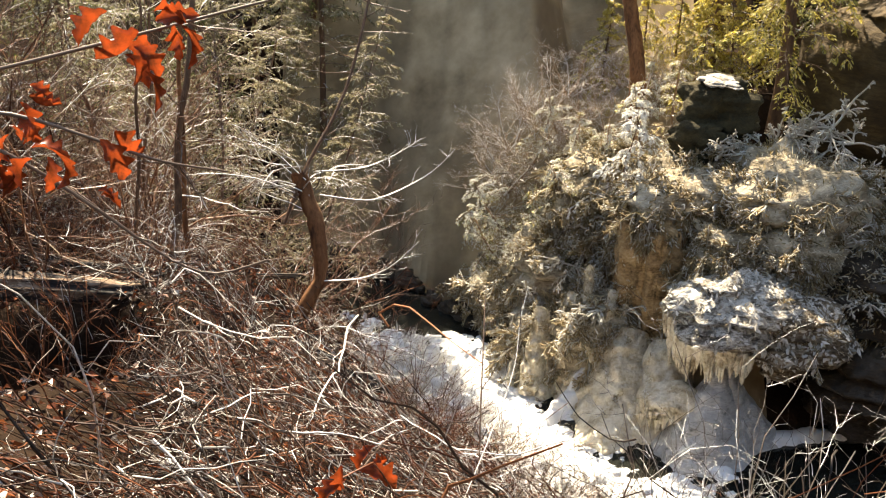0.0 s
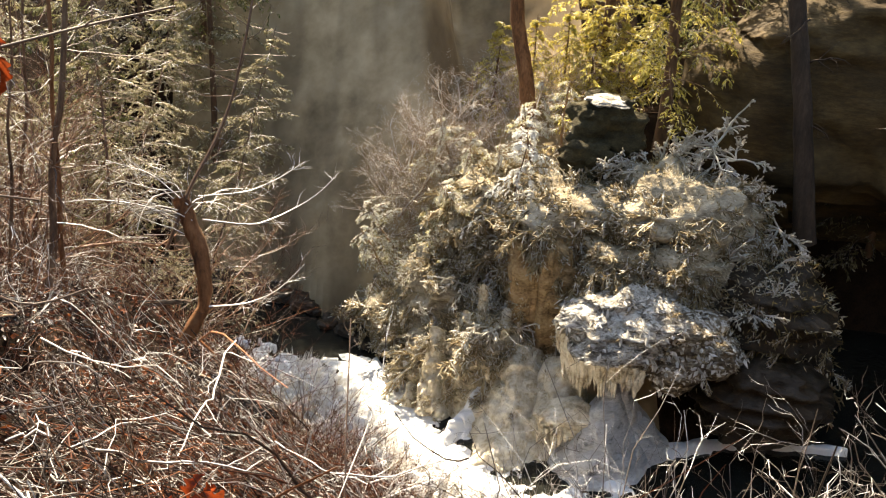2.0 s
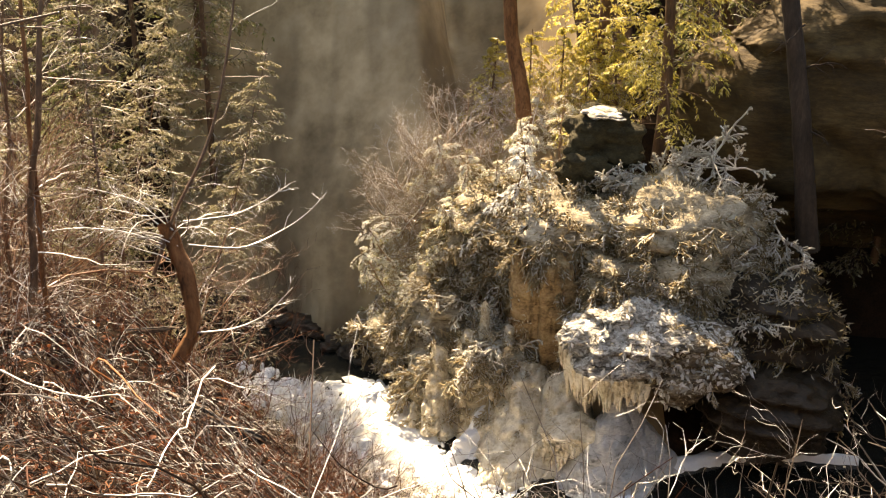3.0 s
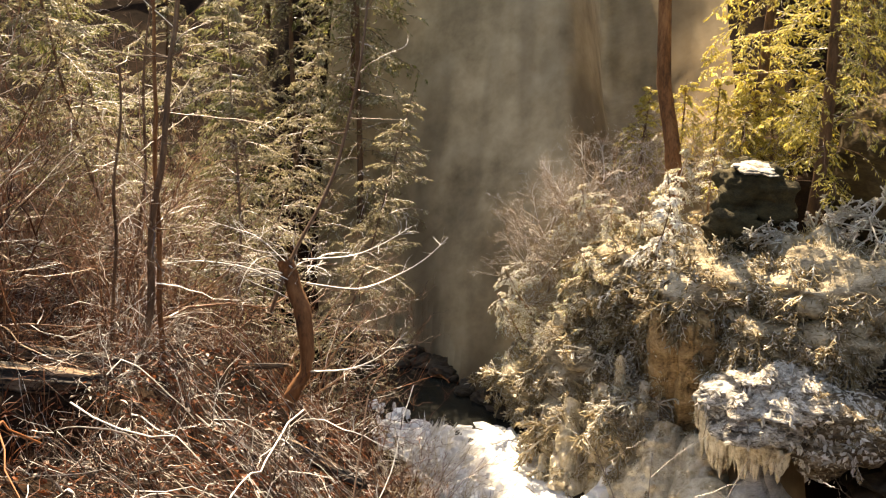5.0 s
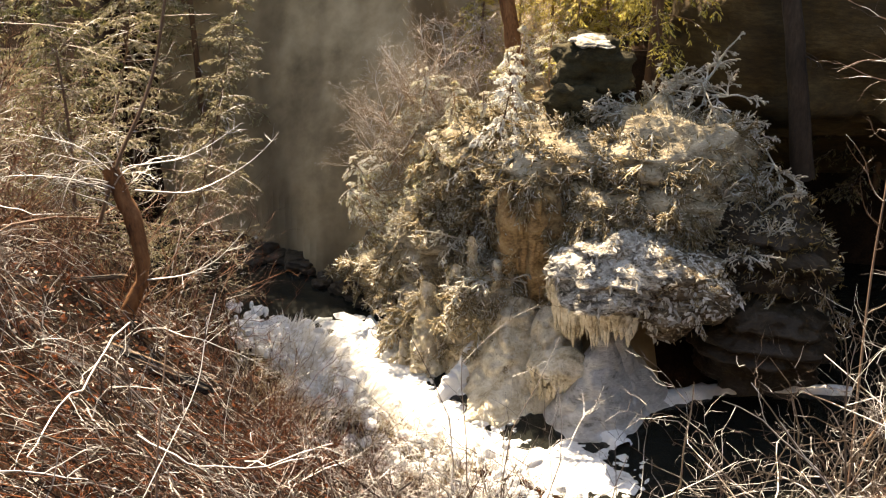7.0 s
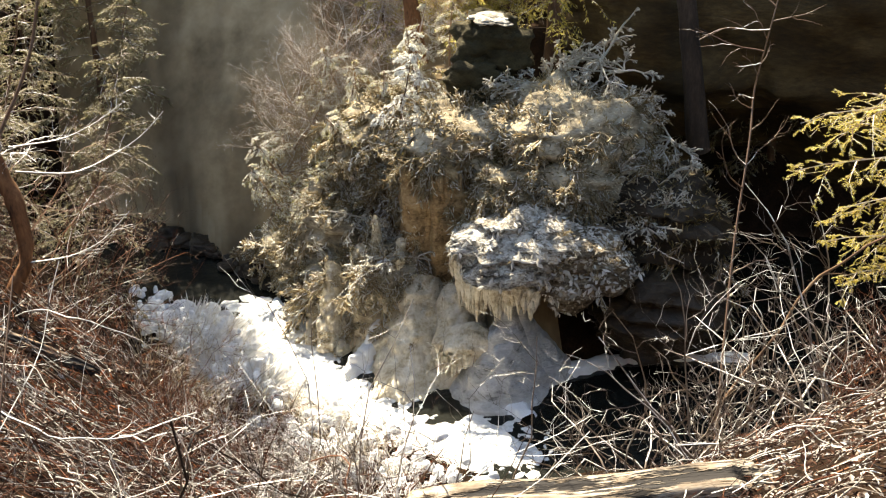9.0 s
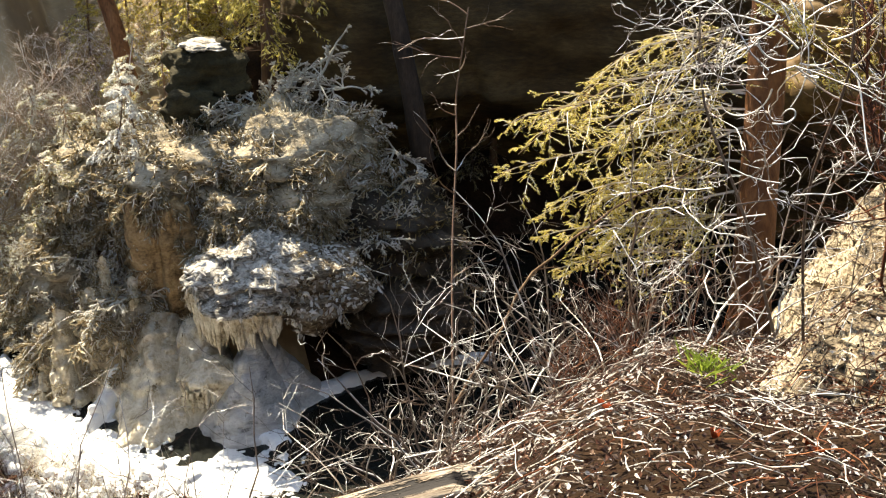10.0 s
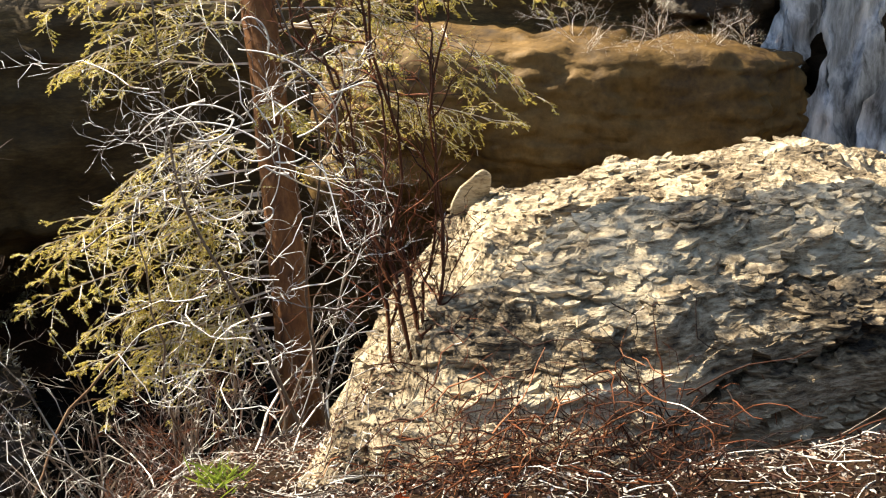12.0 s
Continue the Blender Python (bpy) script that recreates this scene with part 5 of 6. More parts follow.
spots = [(20.3, 14.6, -4.9), (21.2, 13.8, -4.9), (22.2, 12.9, -4.9), (22.9, 12.4, -4.8), (20.9, 15.2, -4.7), (21.9, 13.9, -4.7)]
scatter("bare_shrub", tan_shrubs, [p[:2] for p in spots], "bare frosted shrub on top of the golden rock", "shrub", "shrubs on the golden rock", np.random.default_rng(19), 0.6, 0.9, [p[2] for p in spots], 0.4)
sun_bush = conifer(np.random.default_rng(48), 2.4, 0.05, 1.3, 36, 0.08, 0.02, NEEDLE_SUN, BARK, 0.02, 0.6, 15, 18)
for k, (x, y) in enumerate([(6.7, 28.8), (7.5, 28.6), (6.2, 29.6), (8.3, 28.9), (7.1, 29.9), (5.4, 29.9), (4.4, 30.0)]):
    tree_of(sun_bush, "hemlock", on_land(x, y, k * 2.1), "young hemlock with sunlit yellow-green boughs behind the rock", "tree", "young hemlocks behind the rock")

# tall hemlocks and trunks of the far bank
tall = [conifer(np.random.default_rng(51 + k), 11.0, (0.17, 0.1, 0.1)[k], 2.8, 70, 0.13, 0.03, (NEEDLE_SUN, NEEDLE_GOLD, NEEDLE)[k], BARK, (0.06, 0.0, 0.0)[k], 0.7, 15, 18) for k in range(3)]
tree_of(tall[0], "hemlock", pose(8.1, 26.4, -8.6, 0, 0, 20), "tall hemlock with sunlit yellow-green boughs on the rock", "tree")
far_spots = [(-3.2, 31.2, 1), (-3.6, 33.2, 2), (-5.2, 32.3, 1), (-6.6, 31.5, 2), (-4.0, 35.5, 2), (-9.5, 34.5, 1), (-7.0, 38.0, 2), (7.3, 29.6, 0), (9.8, 29.5, 2), (12.5, 29.5, 1), (11.2, 31.5, 2), (14.5, 27.5, 1)]
for x, y, k in far_spots:
    tree_of(tall[k], "hemlock", on_land(x, y, x * 3.1), "tall dark hemlock on the far slope", "tree", "tall hemlocks of the far slope")
near_con = [conifer(np.random.default_rng(61 + k), 7.5, 0.04, 2.0, 80, 0.06, 0.014, NEEDLE_GOLD if k else NEEDLE, TWIG_BROWN, 0.0, 0.6, 15, 26, 0.12) for k in range(2)]
for k, (x, y) in enumerate([(-5.0, 17.0), (-6.8, 15.5), (-3.9, 19.0), (-5.8, 20.5), (-8.6, 19.0), (-3.0, 22.3), (-7.5, 23.5), (-9.5, 15.5), (-4.6, 24.5), (-6.3, 27.0)]):
    # Trees right of x = -5.4 get the needles coloured as sunlit.
    tree_of(near_con[int(x > -5.4)], "hemlock", on_land(x, y, k * 1.7), "slender sunlit hemlock on the leafy bank", "tree", "hemlocks of the near bank")


def bare_trunk(line, radii, mat, name, label, seed, sides=12):
    line = np.asarray(line, float)
    t = np.linspace(0, len(line) - 1, 24)
    p = np.stack([np.interp(t, range(len(line)), line[:, c]) for c in range(3)], -1)
    r = np.interp(t, range(len(line)), radii)
    v, f = tubes([(p, r)], sides)
    v += 0.12 * np.mean(radii) * np.stack([fbm(v * np.array([1, 1, 0.4]), 7, 3, seed + k) for k in range(3)], -1)
    e = empty(name, Matrix.Translation(line[0]), label, "tree")
    place("trunk", mesh_of("trunk", v - line[0], f, mat), e)
    return e


bare_trunk([(4.98, 27.2, -8.9), (4.85, 27.6, -7.4), (4.6, 28.0, -6.0), (4.3, 28.6, 2.0)], [0.25, 0.19, 0.18, 0.12], BARK_RED, "pine_tree", "tall bare reddish pine trunk behind the rock", 4)
gorge_tree = bare_trunk([(10.9, 23.6, -10.2), (10.55, 24.2, -7.0), (10.25, 24.8, -4.6), (10.0, 25.4, 2.0)], [0.26, 0.21, 0.2, 0.13], BARK_DARK, "gorge_tree", "tall leaning brown trunk at the cliff", 9)
rng = np.random.default_rng(77)
for z, dx in ((-6.2, 0.8), (-5.2, -0.7), (-7.4, 0.6), (-4.4, 0.9)):
    _v, _f = tubes(branching(rng, (-0.4, 0.8, z + 10.2), (dx, -0.5, 0.1), 1.1, 0.03, 1, 4, 0.8, 0.3, -0.4), 4)
    place("branch", mesh_of("branch", _v, _f, BARK_DARK), gorge_tree)
for k in range(9):
    x, y = rng.uniform(8, 20), rng.uniform(33, 48)
    z = land1(x, y)
    bare_trunk([(x, y, z - 0.4), (x + rng.normal(0, .2), y, z + 4), (x + rng.normal(0, .5), y, z + 14)], [0.3, 0.22, 0.12], BARK, "forest_tree", "straight bare trunk in the shaded far wood", k, 8)


# ---------------------------------------------------------------- near bank: brush, litter, logs
def cover(x, y):
    """The top of the ground or, where it lies on it, of the outcrop."""
    s, r = x * 0.643 + y * 0.766, x * 0.766 - y * 0.643
    z = land(x, y)
    on = (s > 5.3) & (s < 16) & (r > 1.0) & (r < 11.5)
    return np.where(on, np.maximum(z, outcrop_z(s, r)), z)


def bank_spots(rng, n, box, test):
    out = np.zeros((0, 2))
    while len(out) < n:
        q = np.column_stack([rng.uniform(box[0], box[1], 4 * n), rng.uniform(box[2], box[3], 4 * n)])
        out = np.concatenate([out, q[test(q[:, 0], q[:, 1])]])
    return out[:n]


def left_bank(x, y):
    hollow = ((x + 2.95) / 0.85) ** 2 + ((y - 7.5) / 1.6) ** 2 < 1
    return (river_side(x, y) < -river_half(x) - 0.15) & ~hollow & (x < 1.0 + 0.19 * y) & (np.hypot(x - 1, y) > 2.3)


def tangled(x, y):
    """Where the brush of the left bank lies thick."""
    thin = np.clip((-1.3 - x) / 0.8, 0, 1) * np.clip((7.2 - y) / 1.5, 0, 1)
    return left_bank(x, y) & (fbm(np.stack([x, y, 0 * x], -1), 0.9, 2, 21) > -0.28 + 0.75 * thin)


def right_bank(x, y):
    s, r = x * 0.643 + y * 0.766, x * 0.766 - y * 0.643
    return (s > 3.3) & (s < 11.5) & (r > -3.5) & (r < 6.0) & ~((r > 1.75) & (s > 5.72 + 0.3 * np.clip((r - 2.5) / 0.7, 0, 1)))


def brush(name, seed, spots, mat, label, lmin, lmax, rmin, rmax, high, bend=0.35, rise=0.2):
    """Twigs lying crooked over the ground, one tangle."""
    rng = np.random.default_rng(seed)
    pts = []
    for x, y in spots:
        a = rng.uniform(0, 2 * math.pi)
        pts.append(wander(rng, (x, y, abs(rng.normal(0.02, high))), (math.cos(a), math.sin(a), rng.normal(0, rise)), rng.uniform(lmin, lmax), 6, bend, -0.15))
    pts = np.array(pts)
    pts[..., 2] += cover(pts[..., 0], pts[..., 1])
    paths = []
    for p in pts:
        r = rng.uniform(rmin, rmax)
        paths.append((p, np.linspace(r, r * 0.35, 7)))
    v, f = tubes(paths, 3)
    place(name, mesh_of(name, v, f, mat), None, None, label, "brush", kind="stuff")


rng = np.random.default_rng(15)
brush("brushwood", 1, bank_spots(rng, 8200, (-6, 4.0, 1.8, 20), tangled), TWIG_GREY, "tangle of bleached frost-tipped twigs on the slope", 0.15, 0.7, 0.0014, 0.0046, 0.2, 0.45)
brush("brushwood", 10, bank_spots(rng, 900, (-3.2, 2.6, 2.4, 9), tangled), TWIG_GREY, "stout bleached sticks lying over the tangle", 0.3, 1.2, 0.0035, 0.008, 0.3, 0.55, 0.3)
brush("brushwood", 11, bank_spots(rng, 520, (-0.6, 4.2, 13.5, 19), tangled), TWIG_WHITE, "snow-whitened driftwood sticks on the lower shore", 0.4, 1.4, 0.006, 0.016, 0.2, 0.5, 0.25)
brush("brushwood", 2, bank_spots(rng, 3600, (-6, 4.0, 1.8, 20), tangled), TWIG_RED, "tangle of russet twigs on the slope", 0.3, 1.1, 0.0025, 0.007, 0.24, 0.5)
brush("brushwood", 3, bank_spots(rng, 2000, (1, 9, 1.5, 9.5), right_bank), TWIG_GREY, "bleached twigs and dry stalks on the ledge", 0.1, 0.42, 0.0015, 0.0042, 0.03, 0.3, 0.12)
brush("brushwood", 4, bank_spots(rng, 3000, (1, 9, 1.5, 9.5), right_bank), TWIG_RED, "russet twigs and stalks on the ledge", 0.12, 0.42, 0.0015, 0.004, 0.03, 0.3, 0.12)


def litter(name, seed, spots, lo, hi, label, mat):
    rng = np.random.default_rng(seed)
    xy = np.array(spots)
    n = len(xy)
    z = cover(xy[:, 0], xy[:, 1]) + rng.uniform(0.005, 0.05, n)
    a = rng.uniform(0, 6.28, n)
    w = np.stack([np.cos(a), np.sin(a), rng.normal(0, 0.45, n)], -1)
    L = rng.uniform(lo, hi, n)
    v, f = leaves(np.column_stack([xy, z]), w, np.array([0, 0, 1]) + rng.normal(0, 0.55, (n, 3)), L, L * rng.uniform(0.4, 0.7, n), 0.25)
    place(name, mesh_of(name, v, f, mat, False), None, None, label, "leaves", kind="stuff")


brush("brushwood", 7, bank_spots(rng, 1500, (-3.5, 2.0, 2.2, 7.5), tangled), TWIG_RED, "high tangle of russet canes below the path", 0.3, 0.9, 0.002, 0.0045, 0.3, 0.5)
brush("brushwood", 8, bank_spots(rng, 1700, (-3.5, 2.0, 2.2, 7.5), tangled), TWIG_GREY, "high tangle of bleached canes below the path", 0.2, 0.6, 0.0014, 0.0034, 0.24, 0.65)
def at_foot(x, y):
    s, r = x * 0.643 + y * 0.766, x * 0.766 - y * 0.643
    return (s > 5.15) & (s < 6.05) & (r > 1.65) & (r < 3.0)


brush("brushwood", 12, bank_spots(rng, 600, (4.2, 7, 1.8, 4.5), at_foot), TWIG_RED, "dark russet stems heaped against the outcrop's foot", 0.1, 0.5, 0.002, 0.005, 0.22, 0.5, 0.4)
brush("brushwood", 9, bank_spots(rng, 1100, (2.2, 6.5, 1.6, 5.5), right_bank), TWIG_WHITE, "short bleached sticks among the leaves of the ledge", 0.06, 0.34, 0.0016, 0.005, 0.04, 0.2, 0.2)
litter("leaf_litter", 5, bank_spots(rng, 34000, (-6.5, 4.2, 1.8, 18), left_bank), 0.04, 0.1, "dry russet fallen leaves covering the slope", LITTER_RED)
litter("leaf_litter", 6, bank_spots(rng, 62000, (1, 9, 1.0, 9.5), right_bank), 0.01, 0.034, "dry brown and tan fallen leaves on the ledge", LITTER)

# shrubs of the slope and of the gorge's edge
pale_shrubs = [shrub_mesh(np.random.default_rng(200 + k), 6, 1.5, 0.6, 0.012, 2, 4, TWIG_PALE, 0.15, 0.32, 0.85) for k in range(4)]
red_shrubs = [shrub_mesh(np.random.default_rng(220 + k), 9, 1.0, 0.6, 0.007, 2, 5, TWIG_RED, 0.1, 0.3, 0.75) for k in range(4)]
brown_shrubs = [shrub_mesh(np.random.default_rng(240 + k), 5, 2.4, 0.6, 0.013, 2, 8, (TWIG_RUST, TWIG_RED, TWIG_RUST)[k], 0.1, 0.42, 0.85) for k in range(3)]
r2 = np.random.default_rng(16)
scatter("bare_shrub", red_shrubs, bank_spots(r2, 60, (-5, 2.6, 5.5, 17.5), left_bank), "low bare shrub of fine russet twigs on the slope", "shrub", "russet shrubs on the slope", r2, 0.7, 1.25)
scatter("bare_shrub", pale_shrubs, bank_spots(r2, 46, (-5, 2.4, 6.8, 15), left_bank), "bare shrub of bleached frosted twigs on the slope", "shrub", "bleached shrubs on the slope", r2, 0.45, 0.85)
scatter("bare_shrub", brown_shrubs, bank_spots(r2, 14, (-6.5, -3.3, 9.8, 13.5), left_bank), "tall bare brown shrub before the hemlocks", "shrub", "tall brown shrubs", r2, 1.1, 1.6)
scatter("bare_shrub", brown_shrubs, bank_spots(r2, 44, (-8, -1.6, 11.5, 20), left_bank), "tall bare brown shrub on the wooded bank", "shrub", "tall brown shrubs", r2, 0.9, 1.5)
edge = [(4.5, 7.4), (4.9, 7.0), (5.1, 7.7), (5.5, 8.0), (4.7, 6.5), (5.3, 6.9), (5.9, 7.6), (6.3, 7.4), (5.6, 6.3), (6.6, 8.1), (6.9, 6.4), (4.3, 6.4), (5.0, 6.2), (4.6, 6.9), (5.2, 7.3), (4.9, 7.6), (5.7, 6.9), (6.1, 6.9), (5.4, 6.5), (6.4, 6.9), (5.8, 8.2), (4.4, 6.9), (6.0, 6.2)]
scatter("bare_shrub", red_shrubs, [(5.25, 3.2), (5.5, 2.95), (5.75, 2.75), (5.35, 3.0), (5.65, 3.1), (5.9, 2.6)], "small bare russet shrub at the outcrop's foot", "shrub", "small shrubs at the outcrop", r2, 0.35, 0.55)
edge_shrubs = [shrub_mesh(np.random.default_rng(290 + k), 4, (1.5, 1.2, 1.7, 1.0)[k], 0.7, 0.011, 2, 4, TWIG_EDGE, 0.25, 0.5, 0.95, 4, 0.5) for k in range(4)]
scatter("bare_shrub", edge_shrubs, edge + [(4.0, 6.6), (4.2, 7.3), (3.8, 6.0), (5.9, 5.6), (6.3, 6.0), (3.5, 5.7), (3.9, 5.4)], "bare shrub of pale forked twigs at the gorge's edge", "shrub", "pale shrubs at the edge", r2, 0.85, 1.3)
scatter("bare_shrub", red_shrubs, [(x + 0.3, y - 0.4) for x, y in edge[::4]], "bare shrub of fine russet twigs at the gorge's edge", "shrub", "russet shrubs at the edge", r2, 0.7, 1.0)
shore = [(1.9, 17.9), (1.0, 19.0), (0.4, 19.8), (2.7, 17.2), (-0.2, 20.8), (-0.5, 19.2), (-1.0, 20.4), (0.1, 18.9)]
shore_shrubs = [shrub_mesh(np.random.default_rng(260 + k), 10, 1.2, 0.7, 0.011, 2, 6, RIME, 0.0, 0.25, 0.7) for k in range(2)]
scatter("bare_shrub", shore_shrubs, shore, "frost-white shrub beside the bright river", "shrub", "frosted shore shrubs", r2, 0.8, 1.2)
scatter("bare_shrub", red_shrubs, [(-0.5, 13.6), (-0.8, 14.4), (-0.4, 14.6), (-0.9, 13.2), (-0.6, 15.2), (-1.2, 14.0), (-0.2, 13.2), (-1.0, 15.6)], "tall russet bush at the lower slope", "shrub", "tall russet bushes", r2, 1.2, 1.7)
scatter("bare_shrub", [red_shrubs[0], shore_shrubs[0], red_shrubs[1]], bank_spots(r2, 34, (-0.6, 3.0, 13.2, 18), left_bank), "low tangled shrub with snow on its twigs on the lower slope", "shrub", "low shrubs of the lower slope", r2, 0.5, 0.9)
scatter("bare_shrub", shore_shrubs, [(-0.9, 17.2), (-0.6, 18.4), (-1.2, 19.6), (-0.3, 19.4), (-0.6, 21.4), (-1.5, 21.8), (0.0, 20.6)], "tall frost-white bush above the bright river", "shrub", "frosted shore shrubs", r2, 1.0, 1.5)
path_shrubs = [shrub_mesh(np.random.default_rng(270 + k), 4, 1.8, 0.5, 0.0085, 2, 4, TWIG_PALE, 0.1, 0.35, 0.85) for k in range(3)]
scatter("bare_shrub", [m[:3] for m in path_shrubs], [(4.0, 5.3), (4.6, 5.5), (5.3, 5.8), (3.7, 5.0)], "bare shrub of pale kinked twigs under the hemlock", "shrub", "pale shrubs under the hemlock", r2, 0.6, 0.95)
scatter("bare_shrub", path_shrubs, [(0.95, 4.9), (1.25, 5.1), (1.5, 4.7), (1.8, 5.0), (2.05, 4.7), (2.3, 5.2), (1.65, 5.5), (1.1, 5.7)], "bare shrub of pale twigs below the path", "shrub", "pale shrubs below the path", r2, 0.85, 1.1)


# frosted tussocks along the bright shore
def tussock(k):
    rg = np.random.default_rng(280 + k)
    n = 130
    a, lean = rg.normal(0.3, 1.5, n), rg.uniform(0.7, 5.0, n)
    w = np.stack([np.cos(a) * lean, np.sin(a) * lean, np.ones(n)], -1)
    v, f = leaves(np.stack([np.cos(a), np.sin(a), 0 * a], -1) * rg.uniform(0, 0.22, n)[:, None], w, np.stack([-np.cos(a), -np.sin(a), lean], -1) + rg.normal(0, 0.3, (n, 3)), rg.uniform(0.25, 0.7, n), rg.uniform(0.02, 0.05, n), 0.15)
    return mesh_of("tussock", v, f, RIME_BRIGHT, False)


TUSSOCKS = [tussock(k) for k in range(4)]
for k, (x, y) in enumerate(bank_spots(r2, 70, (-0.9, 2.2, 19.2, 24.5), lambda x, y: (river_side(x, y) < -river_half(x) + 0.1) & (river_side(x, y) > -river_half(x) - 0.5 - 0.6 * np.clip(y - 20, 0, 3)))):
    s = r2.uniform(0.7, 1.4)
    place("tussock", TUSSOCKS[k % 4], None, Matrix.LocRotScale((x, y, land1(x, y) - 0.03), Euler((r2.normal(0, 0.15), r2.normal(0, 0.15), r2.normal(0.2, 0.5))), (s, s, s)), "frost-white grass tussock on the river's near shore", "grass", "frosted tussocks")


def log_mesh(a, b, ra, rb, mat, seed, name="log", sag=0.0, sides=40, n=130):
    """A weathered log with long splits, broken ends and a flattened back."""
    a, b = np.array(a, float), np.array(b, float)
    t = np.linspace(0, 1, n)
    ax = unit(b - a)
    u = unit(np.cross(ax, (0, 0, 1)))
    w = np.cross(u, ax)
    ang = np.linspace(0, 2 * math.pi, sides, endpoint=False)
    T, A = np.meshgrid(t, ang, indexing="ij")
    ln = np.linalg.norm(b - a)
    q = np.stack([T * ln * 0.7, np.cos(A) * 2.2, np.sin(A) * 2.2], -1).reshape(-1, 3)
    grain = (fbm(q * np.array([1, 2.4, 2.4]), 1.0, 4, seed) * 0.24 + fbm(q * np.array([0.6, 6, 6]), 1.0, 3, seed + 5) * 0.17).reshape(T.shape)
    r = (ra + (rb - ra) * T) * (1 + grain)
    ragged = 0.05 * (1 + fbm(np.stack([np.cos(A) * 2.5, np.sin(A) * 2.5, 0 * A], -1).reshape(-1, 3), 1.0, 2, seed + 3).reshape(T.shape))
    ends = np.clip((np.minimum(T, 1 - T) - ragged) * 40 + 0.05, 0.02, 1) ** 0.5
    r = r * ends
    mid = a + (b - a) * T[..., None] - np.array([0, 0, 1]) * (sag * 4 * T * (1 - T))[..., None]
    mid = mid + (0.25 * ra * fbm(mid.reshape(-1, 3), 0.9, 2, seed + 9)).reshape(T.shape)[..., None] * w
    p = mid + (r * np.cos(A))[..., None] * u + (r * np.sin(A) * 0.85)[..., None] * w
    return mesh_of(name, p.reshape(-1, 3), np.concatenate([grid_faces(n, sides), np.stack([np.arange(n - 1) * sides + sides - 1, np.arange(1, n) * sides + sides - 1, np.arange(1, n) * sides, np.arange(n - 1) * sides], -1)]), mat)


def log(a, b, ra, rb, mat, seed, label, name="fallen_log", category="log"):
    return place(name, log_mesh(a, b, ra, rb, mat, seed, name), None, None, label, category)


log((-5.4, 11.0, -5.12), (-2.65, 10.75, -5.37), 0.13, 0.09, SLOPE_LOG, 1, "weathered fallen log with a snowy top on the slope")
log((-4.6, 9.2, -4.72), (-2.6, 9.75, -5.02), 0.2, 0.16, SLOPE_LOG, 2, "thick brown fallen log above a dark hollow")
log((-3.15, 11.90, -5.90), (-1.46, 12.15, -5.96), 0.05, 0.032, SLOPE_LOG, 3, "slim brown fallen limb lying against the crooked tree")
log((-1.85, 10.9, -5.95), (-0.45, 10.65, -6.6), 0.09, 0.07, SLOPE_LOG, 4, "short weathered log lying down the slope")
log((1.9, 4.8, -4.02), (3.55, 3.87, -3.2), 0.15, 0.12, LEDGE_LOG, 5, "pale weathered log along the ledge's rim")
log((0.9, 9.4, -7.3), (1.6, 11.2, -8.9), 0.05, 0.03, LOG_WOOD, 6, "pale broken limb on the lower slope")
for k, (pts, r, label) in enumerate([
    ([(-0.63, 8.16, -4.35), (-0.62, 7.4, -4.2), (-0.69, 6.5, -3.95), (-0.72, 6.0, -3.95)], 0.009, "bleached broken stick standing in the brush"),
    ([(-1.27, 11.15, -6.1), (-0.9, 10.95, -6.0), (-0.55, 10.77, -6.02), (-0.04, 10.69, -6.25), (0.5, 10.7, -6.7)], 0.007, "long arched grey cane over the slope"),
    ([(-1.75, 5.9, -3.8), (-1.5, 5.85, -3.65), (-1.42, 5.8, -3.95)], 0.014, "bleached bent stick in the brush"),
    ([(-0.95, 4.6, -3.0), (-0.8, 4.8, -3.2), (-0.6, 5.0, -3.35), (-0.2, 5.1, -3.5)], 0.008, "bleached forked stick in the brush"),
    ([(-0.2, 6.2, -4.0), (0.1, 6.0, -4.1), (0.5, 6.1, -4.2), (0.95, 6.3, -4.2)], 0.007, "bleached stick across the brush"),
    ([(4.6, 6.9, -5.0), (5.3, 7.3, -4.35), (6.1, 7.5, -3.95), (7.0, 7.2, -3.5)], 0.013, "leaning grey-brown limb below the hemlock")]):
    t = np.linspace(0, len(pts) - 1, 14)
    p = np.stack([np.interp(t, range(len(pts)), np.array(pts)[:, c]) for c in range(3)], -1)
    p += 0.045 * np.stack([fbm(p, 2.8, 2, k + c) for c in range(3)], -1)
    forks = [(p, np.linspace(r, r * 0.5, 14))]
    for _ in range(5):
        i = r2.integers(2, 13)
        forks += branching(r2, p[i], unit(p[i] - p[i - 1]) + r2.normal(0, 0.6, 3), 0.3, r * 0.5, 1, 2, 0.7, 0.4)
    v, f = tubes(forks, 6)
    place("fallen_branch", mesh_of("fallen_branch", v, f, BARK if "dark" in label or "brown" in label else TWIG_PALE), None, None, label, "branch")


# ---------------------------------------------------------------- trees of the near slope
def smooth_line(pts, n):
    pts = np.asarray(pts, float)
    t = np.linspace(0, len(pts) - 1, n)
    p = np.stack([np.interp(t, range(len(pts)), pts[:, c]) for c in range(3)], -1)
    for _ in range(2):
        p[1:-1] = 0.25 * p[:-2] + 0.5 * p[1:-1] + 0.25 * p[2:]
    return p


crooked = empty("crooked_tree", Matrix.Translation((-1.75, 11.88, -6.9)), "crooked broken-topped tree with ragged bark and bare frosted branches", "tree")
O = np.array((-1.75, 11.88, -6.9))
